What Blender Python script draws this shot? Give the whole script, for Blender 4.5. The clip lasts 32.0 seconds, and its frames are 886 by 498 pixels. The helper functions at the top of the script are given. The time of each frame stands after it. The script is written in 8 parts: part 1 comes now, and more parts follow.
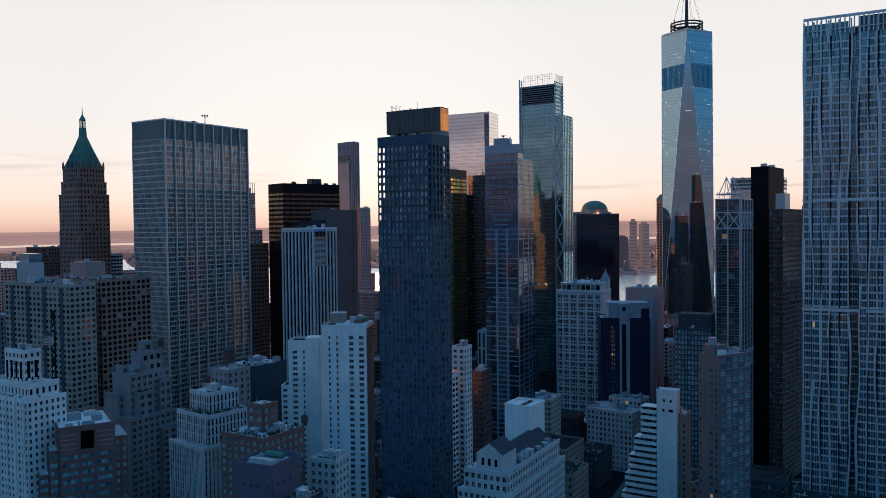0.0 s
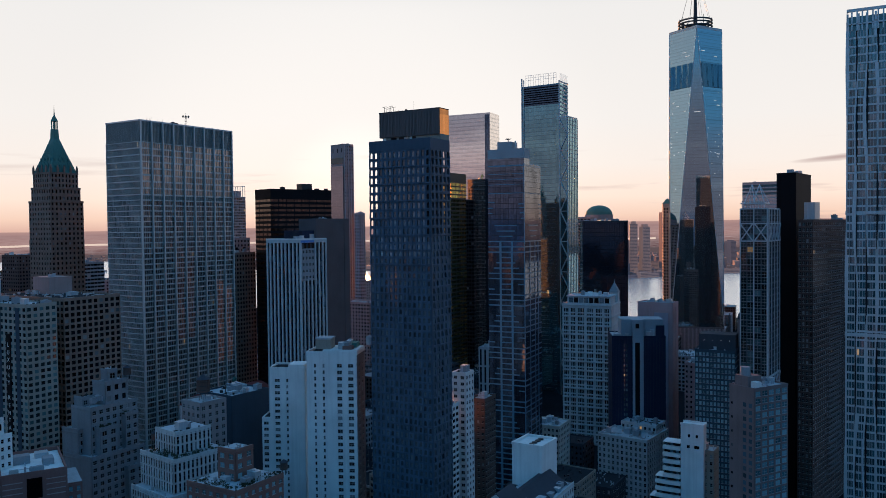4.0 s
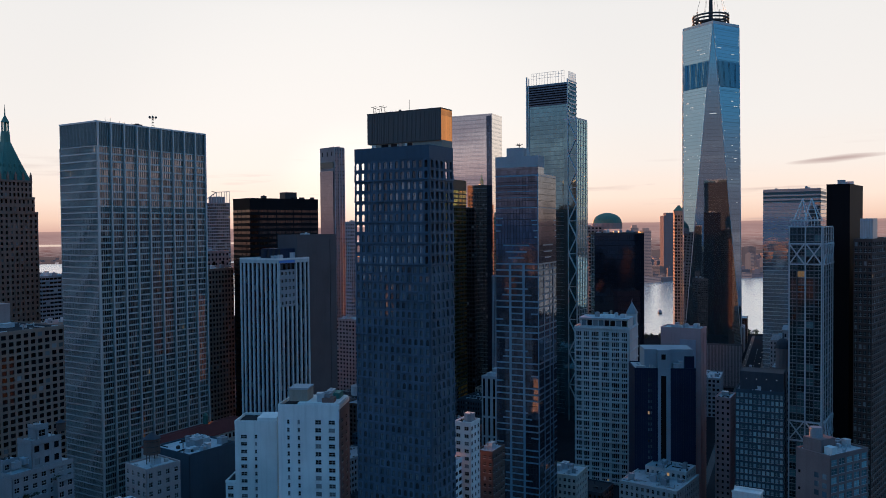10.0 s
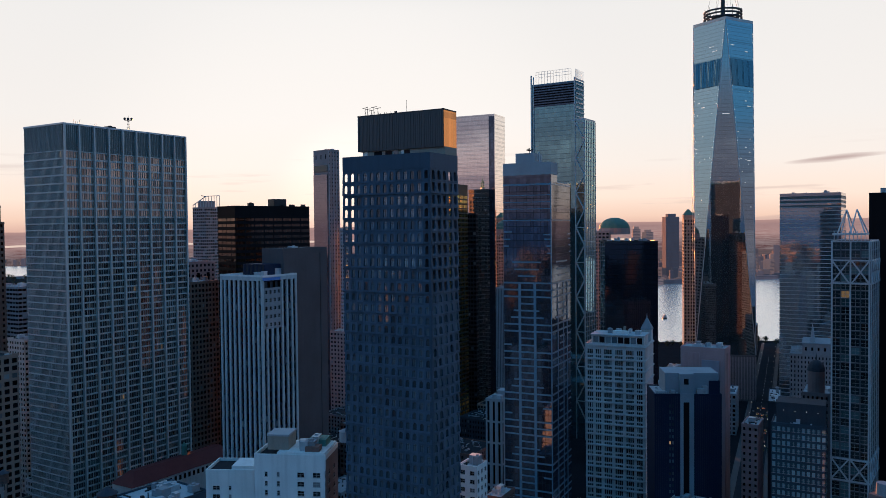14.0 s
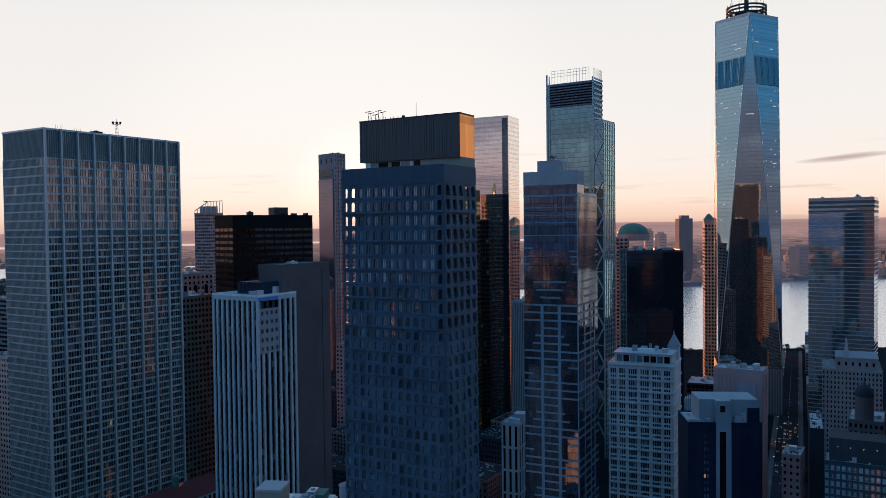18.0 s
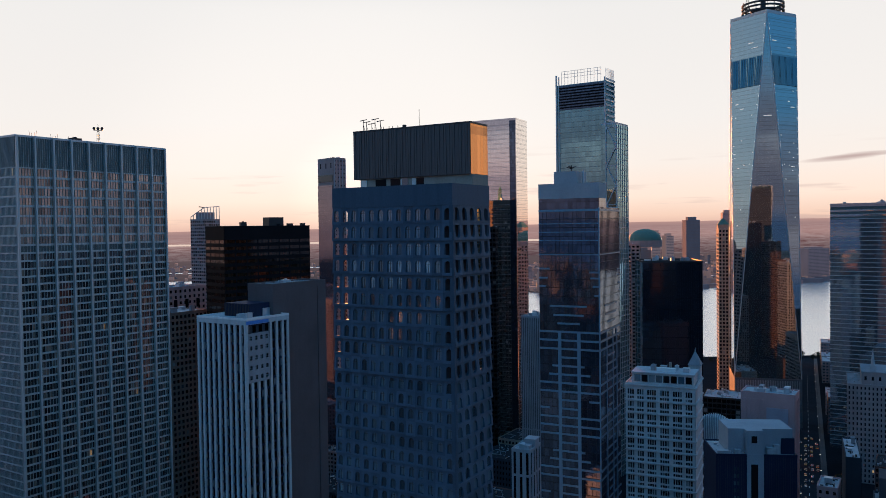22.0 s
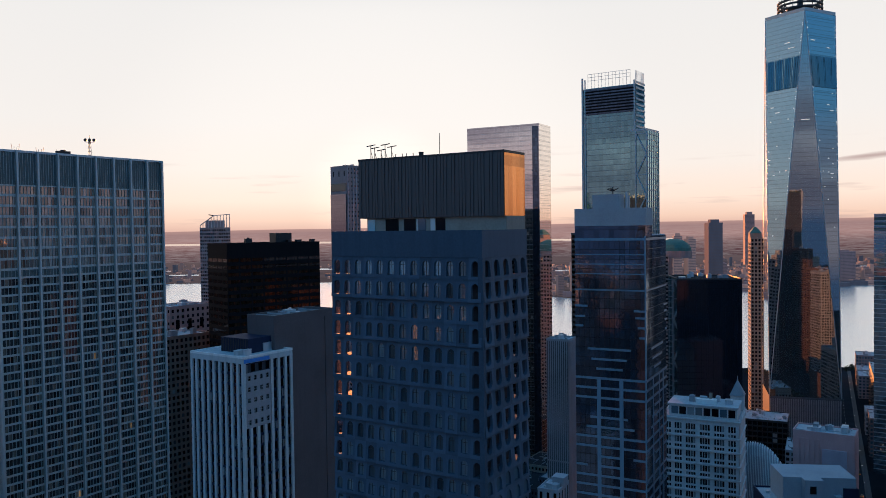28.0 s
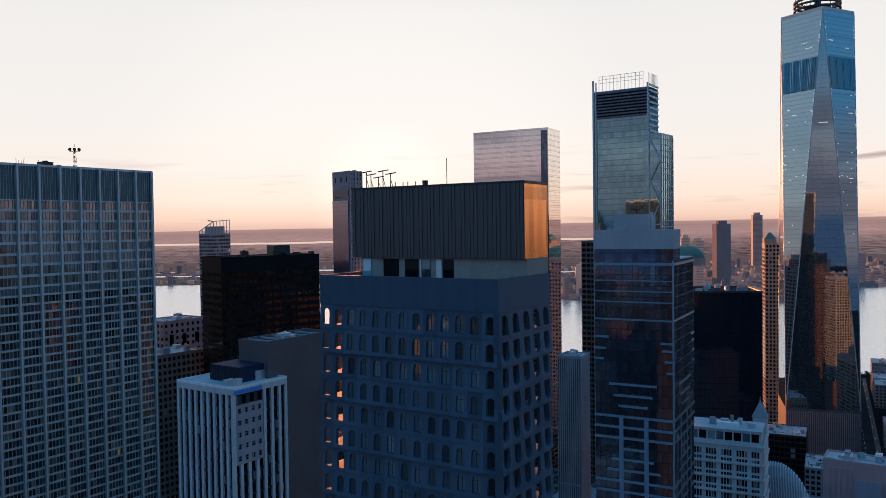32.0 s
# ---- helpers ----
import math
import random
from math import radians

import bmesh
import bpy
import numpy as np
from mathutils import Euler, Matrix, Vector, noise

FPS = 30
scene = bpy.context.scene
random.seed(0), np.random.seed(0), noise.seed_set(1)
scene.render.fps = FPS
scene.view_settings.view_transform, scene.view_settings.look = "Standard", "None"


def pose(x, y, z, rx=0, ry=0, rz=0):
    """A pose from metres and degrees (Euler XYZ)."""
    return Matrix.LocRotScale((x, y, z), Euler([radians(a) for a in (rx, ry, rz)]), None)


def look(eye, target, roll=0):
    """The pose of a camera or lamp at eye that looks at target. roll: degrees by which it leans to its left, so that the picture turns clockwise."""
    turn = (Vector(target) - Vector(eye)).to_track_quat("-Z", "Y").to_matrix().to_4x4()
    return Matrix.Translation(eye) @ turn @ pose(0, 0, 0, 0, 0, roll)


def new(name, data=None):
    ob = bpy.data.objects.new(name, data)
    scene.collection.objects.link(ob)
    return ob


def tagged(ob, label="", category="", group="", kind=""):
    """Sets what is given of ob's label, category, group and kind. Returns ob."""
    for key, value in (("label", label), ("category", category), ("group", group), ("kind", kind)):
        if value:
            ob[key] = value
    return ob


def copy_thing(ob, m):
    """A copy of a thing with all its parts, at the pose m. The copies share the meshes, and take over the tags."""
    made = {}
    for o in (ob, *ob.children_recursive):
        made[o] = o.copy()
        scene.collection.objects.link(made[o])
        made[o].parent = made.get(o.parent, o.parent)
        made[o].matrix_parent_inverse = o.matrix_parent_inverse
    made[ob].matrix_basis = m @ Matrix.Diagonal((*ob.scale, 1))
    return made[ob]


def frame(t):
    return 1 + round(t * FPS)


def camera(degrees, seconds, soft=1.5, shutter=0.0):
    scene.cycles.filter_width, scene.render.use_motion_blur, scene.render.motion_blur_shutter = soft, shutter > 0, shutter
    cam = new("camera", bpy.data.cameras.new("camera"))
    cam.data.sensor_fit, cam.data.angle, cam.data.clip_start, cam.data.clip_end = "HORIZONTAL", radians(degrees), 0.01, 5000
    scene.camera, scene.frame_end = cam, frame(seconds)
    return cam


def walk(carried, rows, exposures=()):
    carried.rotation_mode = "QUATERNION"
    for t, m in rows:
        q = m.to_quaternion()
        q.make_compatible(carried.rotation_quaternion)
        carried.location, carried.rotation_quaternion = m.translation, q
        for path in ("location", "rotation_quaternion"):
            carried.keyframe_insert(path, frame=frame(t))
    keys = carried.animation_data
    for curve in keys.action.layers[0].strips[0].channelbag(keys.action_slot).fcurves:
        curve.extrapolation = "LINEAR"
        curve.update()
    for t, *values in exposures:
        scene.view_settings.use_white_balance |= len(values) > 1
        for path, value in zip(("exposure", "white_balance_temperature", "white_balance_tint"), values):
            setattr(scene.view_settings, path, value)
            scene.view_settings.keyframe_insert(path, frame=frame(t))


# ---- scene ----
cam = camera(58.5, 32.0, soft=0.55)
METRES, EYE, TILT, LEAN, TURN = 280.0, 168.0, 0.0, 0.0, 0.0
ROWS = [
    (0.0, 0.0, 0.0, 0.0, -0.02, -1.65, 0.65),
    (0.5, -0.0004, 0.0188, 0.0028, 0.02, -1.64, 0.64),
    (1.0, -0.0008, 0.037, 0.0056, -0.03, -1.63, 0.63),
    (1.5, -0.0012, 0.0568, 0.0084, -0.07, -1.63, 0.63),
    (2.0, -0.0015, 0.0754, 0.0114, -0.11, -1.62, 0.62),
    (2.5, -0.0018, 0.0953, 0.0143, -0.15, -1.62, 0.62),
    (3.0, -0.0019, 0.1141, 0.017, -0.16, -1.62, 0.62),
    (3.5, -0.0024, 0.134, 0.0204, -0.19, -1.63, 0.62),
    (5.5, -0.0048, 0.2121, 0.0305, -0.26, -1.57, 0.53),
    (6.0, -0.0055, 0.2304, 0.0334, -0.29, -1.58, 0.53),
    (6.5, -0.0061, 0.2499, 0.0364, -0.32, -1.59, 0.52),
    (7.0, -0.0066, 0.2681, 0.0395, -0.35, -1.58, 0.52),
    (7.5, -0.0074, 0.2882, 0.0423, -0.39, -1.58, 0.51),
    (8.0, -0.0078, 0.3072, 0.0453, -0.42, -1.58, 0.53),
    (8.5, -0.0081, 0.3275, 0.0482, -0.44, -1.58, 0.5),
    (9.0, -0.0084, 0.3462, 0.0512, -0.45, -1.58, 0.51),
    (9.5, -0.0089, 0.3665, 0.0542, -0.47, -1.57, 0.5),
    (10.0, -0.0094, 0.3849, 0.0572, -0.5, -1.57, 0.49),
    (10.5, -0.0102, 0.4047, 0.0602, -0.53, -1.57, 0.48),
    (11.0, -0.0104, 0.4235, 0.0627, -0.55, -1.56, 0.48),
    (11.5, -0.011, 0.4424, 0.0655, -0.57, -1.56, 0.5),
    (12.0, -0.0111, 0.4612, 0.0685, -0.6, -1.55, 0.5),
    (12.5, -0.0116, 0.4784, 0.0715, -0.62, -1.56, 0.51),
    (13.0, -0.0124, 0.4969, 0.0744, -0.67, -1.57, 0.53),
    (13.5, -0.0125, 0.5144, 0.077, -0.7, -1.58, 0.54),
    (14.0, -0.0127, 0.5332, 0.081, -0.6, -1.59, 0.55),
    (14.5, -0.0128, 0.5512, 0.0841, -0.38, -1.6, 0.58),
    (16.5, -0.015, 0.6147, 0.0941, 0.15, -1.54, 0.62),
    (17.0, -0.0158, 0.6302, 0.0972, 0.12, -1.54, 0.65),
    (17.5, -0.0163, 0.6448, 0.0999, 0.1, -1.54, 0.65),
    (18.0, -0.0176, 0.66, 0.1031, 0.06, -1.55, 0.66),
    (18.5, -0.0179, 0.6742, 0.1059, 0.06, -1.54, 0.69),
    (19.0, -0.0186, 0.6897, 0.109, 0.06, -1.54, 0.72),
    (19.5, -0.0193, 0.7042, 0.1118, 0.08, -1.54, 0.74),
    (20.0, -0.0198, 0.7183, 0.1147, 0.1, -1.54, 0.76),
    (20.5, -0.0202, 0.7323, 0.1175, 0.09, -1.55, 0.79),
    (21.0, -0.0204, 0.7464, 0.1206, 0.12, -1.54, 0.78),
    (21.5, -0.0205, 0.759, 0.1234, 0.19, -1.53, 0.76),
    (22.0, -0.0208, 0.7723, 0.1264, 0.33, -1.53, 0.78),
    (22.5, -0.0209, 0.7845, 0.1293, 0.58, -1.53, 0.77),
    (23.0, -0.0212, 0.7967, 0.1323, 0.88, -1.53, 0.77),
    (23.5, -0.0215, 0.8075, 0.1351, 1.12, -1.53, 0.74),
    (24.0, -0.0219, 0.8183, 0.1383, 1.21, -1.53, 0.73),
    (24.5, -0.0223, 0.8281, 0.1415, 1.26, -1.54, 0.71),
    (25.0, -0.023, 0.8387, 0.1445, 1.33, -1.54, 0.7),
    (25.5, -0.0238, 0.8488, 0.1476, 1.39, -1.56, 0.7),
    (27.5, -0.0264, 0.8893, 0.1585, 1.54, -1.52, 0.72),
    (28.0, -0.0271, 0.9002, 0.1616, 1.55, -1.54, 0.73),
    (28.5, -0.0278, 0.9109, 0.1645, 1.57, -1.54, 0.73),
    (29.0, -0.0283, 0.9222, 0.1676, 1.6, -1.54, 0.74),
    (29.5, -0.0289, 0.9326, 0.1705, 1.64, -1.54, 0.75),
    (30.0, -0.0294, 0.9439, 0.1736, 1.67, -1.55, 0.76),
    (30.5, -0.0298, 0.9538, 0.1766, 1.73, -1.55, 0.77),
    (31.0, -0.0301, 0.9635, 0.1796, 1.8, -1.56, 0.78),
    (31.5, -0.0303, 0.9718, 0.1826, 1.85, -1.57, 0.78),
    (32.0, -0.0306, 0.9805, 0.1859, 1.91, -1.58, 0.77),
]
walk(cam, [(t, pose(0, 0, EYE, TILT, LEAN, TURN) @ pose(METRES * x, METRES * y, METRES * z, 90 + pitch, roll, yaw)) for t, x, y, z, yaw, pitch, roll in ROWS])

# ---- sky and light ----
SUN_AZ, SUN_EL = 6.0, 2.2            # degrees to the left of the view's axis, and above the horizon
sun_way = Vector((-math.sin(radians(SUN_AZ)) * math.cos(radians(SUN_EL)), math.cos(radians(SUN_AZ)) * math.cos(radians(SUN_EL)), math.sin(radians(SUN_EL))))


def ramp_node(nt, stops, interp="LINEAR"):
    n = nt.nodes.new("ShaderNodeValToRGB")
    n.color_ramp.interpolation = interp
    el = n.color_ramp.elements
    while len(el) < len(stops):
        el.new(0.5)
    for e, (p, c) in zip(el, stops):
        e.position, e.color = p, (*c, 1)
    return n


world = bpy.data.worlds.new("dusk_sky")
scene.world = world
world.use_nodes = True
nt = world.node_tree
nt.nodes.clear()
L = nt.links.new
tc = nt.nodes.new("ShaderNodeTexCoord")
sep = nt.nodes.new("ShaderNodeSeparateXYZ")
L(tc.outputs["Generated"], sep.inputs[0])
front = ramp_node(nt, [(0.0, (0.78, 0.49, 0.40)), (0.012, (0.95, 0.66, 0.52)), (0.035, (1.03, 0.82, 0.69)), (0.075, (0.975, 0.88, 0.81)), (0.13, (0.93, 0.885, 0.85)), (0.26, (0.88, 0.86, 0.845)), (0.5, (0.45, 0.53, 0.62)), (1.0, (0.05, 0.26, 0.56))])
back = ramp_node(nt, [(0.0, (0.08, 0.13, 0.25)), (0.03, (0.36, 0.28, 0.33)), (0.07, (0.52, 0.42, 0.46)), (0.12, (0.42, 0.42, 0.50)), (0.2, (0.14, 0.39, 0.66)), (0.45, (0.062, 0.305, 0.69)), (1.0, (0.062, 0.29, 0.665))])
L(sep.outputs["Z"], front.inputs[0]), L(sep.outputs["Z"], back.inputs[0])
dot = nt.nodes.new("ShaderNodeVectorMath")
dot.operation = "DOT_PRODUCT"
dot.inputs[1].default_value = (sun_way.x, sun_way.y, 0)
L(tc.outputs["Generated"], dot.inputs[0])
side = nt.nodes.new("ShaderNodeMapRange")
side.interpolation_type = "SMOOTHSTEP"
side.inputs["From Min"].default_value, side.inputs["From Max"].default_value = -0.15, 0.62
L(dot.outputs["Value"], side.inputs["Value"])
mix = nt.nodes.new("ShaderNodeMix")
mix.data_type = "RGBA"
L(side.outputs[0], mix.inputs["Factor"]), L(back.outputs[0], mix.inputs["A"]), L(front.outputs[0], mix.inputs["B"])
# warm glow round the low sun
glow = nt.nodes.new("ShaderNodeVectorMath")
glow.operation = "DOT_PRODUCT"
glow.inputs[1].default_value = sun_way
L(tc.outputs["Generated"], glow.inputs[0])
gr = nt.nodes.new("ShaderNodeMapRange")
gr.interpolation_type = "SMOOTHERSTEP"
gr.inputs["From Min"].default_value, gr.inputs["From Max"].default_value = 0.93, 1.0
L(glow.outputs["Value"], gr.inputs["Value"])
gm = nt.nodes.new("ShaderNodeMix")
gm.data_type, gm.blend_type = "RGBA", "ADD"
gm.inputs["B"].default_value = (0.07, 0.06, 0.05, 1)
L(gr.outputs[0], gm.inputs["Factor"]), L(mix.outputs["Result"], gm.inputs["A"])
# brightest close to where the sun goes down
gr2 = nt.nodes.new("ShaderNodeMapRange")
gr2.interpolation_type = "SMOOTHERSTEP"
gr2.inputs["From Min"].default_value, gr2.inputs["From Max"].default_value = 0.994, 1.0
L(glow.outputs["Value"], gr2.inputs["Value"])
gm2 = nt.nodes.new("ShaderNodeMix")
gm2.data_type, gm2.blend_type = "RGBA", "ADD"
gm2.inputs["B"].default_value = (0.10, 0.09, 0.07, 1)
L(gr2.outputs[0], gm2.inputs["Factor"]), L(gm.outputs["Result"], gm2.inputs["A"])
# thin streaks of cloud low over the horizon
stretch = nt.nodes.new("ShaderNodeMapping")
stretch.inputs["Scale"].default_value = (3.2, 3.2, 46)
L(tc.outputs["Generated"], stretch.inputs[0])
cl = nt.nodes.new("ShaderNodeTexNoise")
cl.inputs["Scale"].default_value, cl.inputs["Detail"].default_value = 1.6, 5
L(stretch.outputs[0], cl.inputs["Vector"])
clr = ramp_node(nt, [(0.0, (0, 0, 0)), (0.58, (0, 0, 0)), (0.72, (1, 1, 1))])
L(cl.outputs["Fac"], clr.inputs[0])
low = ramp_node(nt, [(0.0, (0.8, 0.8, 0.8)), (0.04, (0.6, 0.6, 0.6)), (0.11, (0.0, 0.0, 0.0))])
L(sep.outputs["Z"], low.inputs[0])
cm = nt.nodes.new("ShaderNodeMath")
cm.operation = "MULTIPLY"
L(clr.outputs[0], cm.inputs[0]), L(low.outputs[0], cm.inputs[1])
# one long grey cloud low on the northern side
north = nt.nodes.new("ShaderNodeMapping")
north.vector_type = "TEXTURE"
ca, ce = radians(27.3), radians(4.75)
north.inputs["Rotation"].default_value = (ce - radians(0.5), radians(-5), -ca)
north.inputs["Scale"].default_value = (0.055, 1.0, 0.0042)
L(tc.outputs["Generated"], north.inputs[0])
nsep = nt.nodes.new("ShaderNodeSeparateXYZ")
L(north.outputs[0], nsep.inputs[0])


def calc(op, a, b=0.0):
    n = nt.nodes.new("ShaderNodeMath")
    n.operation = op
    for i, v in enumerate((a, b)):
        if isinstance(v, (int, float)):
            n.inputs[i].default_value = v
        else:
            L(v, n.inputs[i])
    return n.outputs[0]


dist = calc("ADD", calc("POWER", calc("ABSOLUTE", nsep.outputs["X"]), 2.0), calc("POWER", calc("ABSOLUTE", calc("ADD", nsep.outputs["Z"], calc("MULTIPLY", calc("SUBTRACT", cl.outputs["Fac"], 0.5), 2.5))), 2.0))
lone = calc("MULTIPLY", calc("MAXIMUM", calc("SUBTRACT", 1.0, dist), 0.0), calc("GREATER_THAN", nsep.outputs["Y"], 0.0))
cm_all = calc("MINIMUM", calc("ADD", cm.outputs[0], calc("MULTIPLY", lone, 0.9)), 1.0)
cloud = nt.nodes.new("ShaderNodeMix")
cloud.data_type = "RGBA"
cloud.inputs["B"].default_value = (0.52, 0.38, 0.36, 1)
L(cm_all, cloud.inputs["Factor"]), L(gm2.outputs["Result"], cloud.inputs["A"])
# broken violet cloud banks over the eastern half of the sky
bank = nt.nodes.new("ShaderNodeMapping")
bank.inputs["Scale"].default_value, bank.inputs["Location"].default_value = (1.6, 1.6, 13), (1.7, 0.0, 0.9)
L(tc.outputs["Generated"], bank.inputs[0])
bn = nt.nodes.new("ShaderNodeTexNoise")
bn.inputs["Scale"].default_value, bn.inputs["Detail"].default_value = 1.7, 7
L(bank.outputs[0], bn.inputs["Vector"])
bnr = ramp_node(nt, [(0.0, (0, 0, 0)), (0.42, (0, 0, 0)), (0.52, (0.85, 0.85, 0.85)), (1.0, (1, 1, 1))])
L(bn.outputs["Fac"], bnr.inputs[0])
bhigh = ramp_node(nt, [(0.0, (0, 0, 0)), (0.012, (0, 0, 0)), (0.03, (0.85, 0.85, 0.85)), (0.12, (0.75, 0.75, 0.75)), (0.22, (0, 0, 0))])
L(sep.outputs["Z"], bhigh.inputs[0])
bfac = calc("MULTIPLY", calc("MULTIPLY", bnr.outputs[0], bhigh.outputs[0]), calc("SUBTRACT", 1.0, side.outputs[0]))
banks = nt.nodes.new("ShaderNodeMix")
banks.data_type = "RGBA"
banks.inputs["B"].default_value = (0.17, 0.15, 0.215, 1)
L(bfac, banks.inputs["Factor"]), L(cloud.outputs["Result"], banks.inputs["A"])
# flat land and low hills beyond the far shore, painted into the sky with haze
polar = nt.nodes.new("ShaderNodeMapping")
polar.inputs["Scale"].default_value = (9, 9, 0)
L(tc.outputs["Generated"], polar.inputs[0])
hn = nt.nodes.new("ShaderNodeTexNoise")
hn.inputs["Scale"].default_value, hn.inputs["Detail"].default_value = 1.0, 3
L(polar.outputs[0], hn.inputs["Vector"])
crest = calc("ADD", calc("MULTIPLY", sep.outputs["X"], 0.0078), calc("ADD", calc("MULTIPLY", hn.outputs["Fac"], 0.0026), 0.0009))
below = calc("SUBTRACT", crest, sep.outputs["Z"])          # sine of the angle under the hills' crest
lift = calc("MULTIPLY", below, 20.0)
land = ramp_node(nt, [(0.0, (0.47, 0.285, 0.26)), (0.10, (0.36, 0.225, 0.22)), (0.30, (0.40, 0.25, 0.24)), (0.5, (0.22, 0.145, 0.15)), (0.8, (0.13, 0.095, 0.105)), (1.0, (0.10, 0.08, 0.09))])
L(lift, land.inputs[0])
specks = nt.nodes.new("ShaderNodeMapping")
specks.inputs["Scale"].default_value = (60, 60, 900)
L(tc.outputs["Generated"], specks.inputs[0])
sn = nt.nodes.new("ShaderNodeTexNoise")
sn.inputs["Scale"].default_value, sn.inputs["Detail"].default_value, sn.inputs["Roughness"].default_value = 1.0, 8, 0.7
L(specks.outputs[0], sn.inputs["Vector"])
streak = calc("MULTIPLY", calc("MINIMUM", lift, 0.5), calc("SUBTRACT", sn.outputs["Fac"], 0.5))
town = nt.nodes.new("ShaderNodeMix")
town.data_type, town.blend_type = "RGBA", "ADD"
town.inputs["Factor"].default_value = 1.0
L(land.outputs[0], town.inputs["A"]), L(calc("MULTIPLY", streak, 1.1), town.inputs["B"])
# a bright arm of the bay far off, its gleam painted in too
arm = calc("ABSOLUTE", calc("SUBTRACT", calc("ADD", sep.outputs["Z"], calc("MULTIPLY", hn.outputs["Fac"], 0.004)), -0.0148))
armed = calc("MULTIPLY", calc("LESS_THAN", arm, 0.0011), calc("GREATER_THAN", calc("ADD", calc("MULTIPLY", hn.outputs["Fac"], 0.5), calc("MULTIPLY", sep.outputs["X"], -1.0)), -0.02))
bay = nt.nodes.new("ShaderNodeMix")
bay.data_type = "RGBA"
bay.inputs["B"].default_value = (0.85, 0.66, 0.56, 1)
L(calc("MULTIPLY", armed, 0.9), bay.inputs["Factor"]), L(town.outputs["Result"], bay.inputs["A"])
hills = nt.nodes.new("ShaderNodeMix")
hills.data_type = "RGBA"
rim = nt.nodes.new("ShaderNodeMapRange")
rim.inputs["From Min"].default_value, rim.inputs["From Max"].default_value = 0.0, 0.0006
L(below, rim.inputs["Value"])
L(calc("MULTIPLY", rim.outputs[0], side.outputs[0]), hills.inputs["Factor"]), L(banks.outputs["Result"], hills.inputs["A"]), L(bay.outputs["Result"], hills.inputs["B"])
bg = nt.nodes.new("ShaderNodeBackground")
bg.inputs["Strength"].default_value = 1.0
out = nt.nodes.new("ShaderNodeOutputWorld")
L(hills.outputs["Result"], bg.inputs["Color"]), L(bg.outputs[0], out.inputs[0])

sun = new("sun", bpy.data.lights.new("sun", "SUN"))
sun.data.energy, sun.data.angle, sun.data.color = 8.0, radians(0.6), (1.0, 0.28, 0.07)
sun.matrix_world = look(sun_way * 3000, (0, 0, 0))


# ---- materials ----
def base_mat(name):
    m = bpy.data.materials.new(name)
    m.use_nodes = True
    nt = m.node_tree
    return m, nt, nt.nodes["Principled BSDF"]


def math_node(nt, op, a, b=None):
    n = nt.nodes.new("ShaderNodeMath")
    n.operation = op
    for i, v in enumerate((a, b)):
        if v is None:
            continue
        if isinstance(v, (int, float)):
            n.inputs[i].default_value = v
        else:
            nt.links.new(v, n.inputs[i])
    return n.outputs[0]


def mix_col(nt, fac, a, b, blend="MIX"):
    n = nt.nodes.new("ShaderNodeMix")
    n.data_type, n.blend_type = "RGBA", blend
    for key, v in (("Factor", fac), ("A", a), ("B", b)):
        if isinstance(v, (int, float)):
            n.inputs[key].default_value = v
        elif isinstance(v, tuple):
            n.inputs[key].default_value = (*v, 1)
        else:
            nt.links.new(v, n.inputs[key])
    return n.outputs["Result"]


def noise_fac(nt, scale, detail=4, stretch=(1, 1, 1), rough=0.55):
    tc = nt.nodes.new("ShaderNodeTexCoord")
    mp = nt.nodes.new("ShaderNodeMapping")
    mp.inputs["Scale"].default_value = stretch
    nt.links.new(tc.outputs["Object"], mp.inputs[0])
    n = nt.nodes.new("ShaderNodeTexNoise")
    n.inputs["Scale"].default_value, n.inputs["Detail"].default_value, n.inputs["Roughness"].default_value = scale, detail, rough
    nt.links.new(mp.outputs[0], n.inputs["Vector"])
    return n.outputs["Fac"]


def chance(nt):
    """A number that differs from piece to piece, for single objects and for islands of a joined mesh."""
    a = nt.nodes.new("ShaderNodeObjectInfo").outputs["Random"]
    b = nt.nodes.new("ShaderNodeNewGeometry").outputs["Random Per Island"]
    return math_node(nt, "FRACT", math_node(nt, "ADD", a, b))


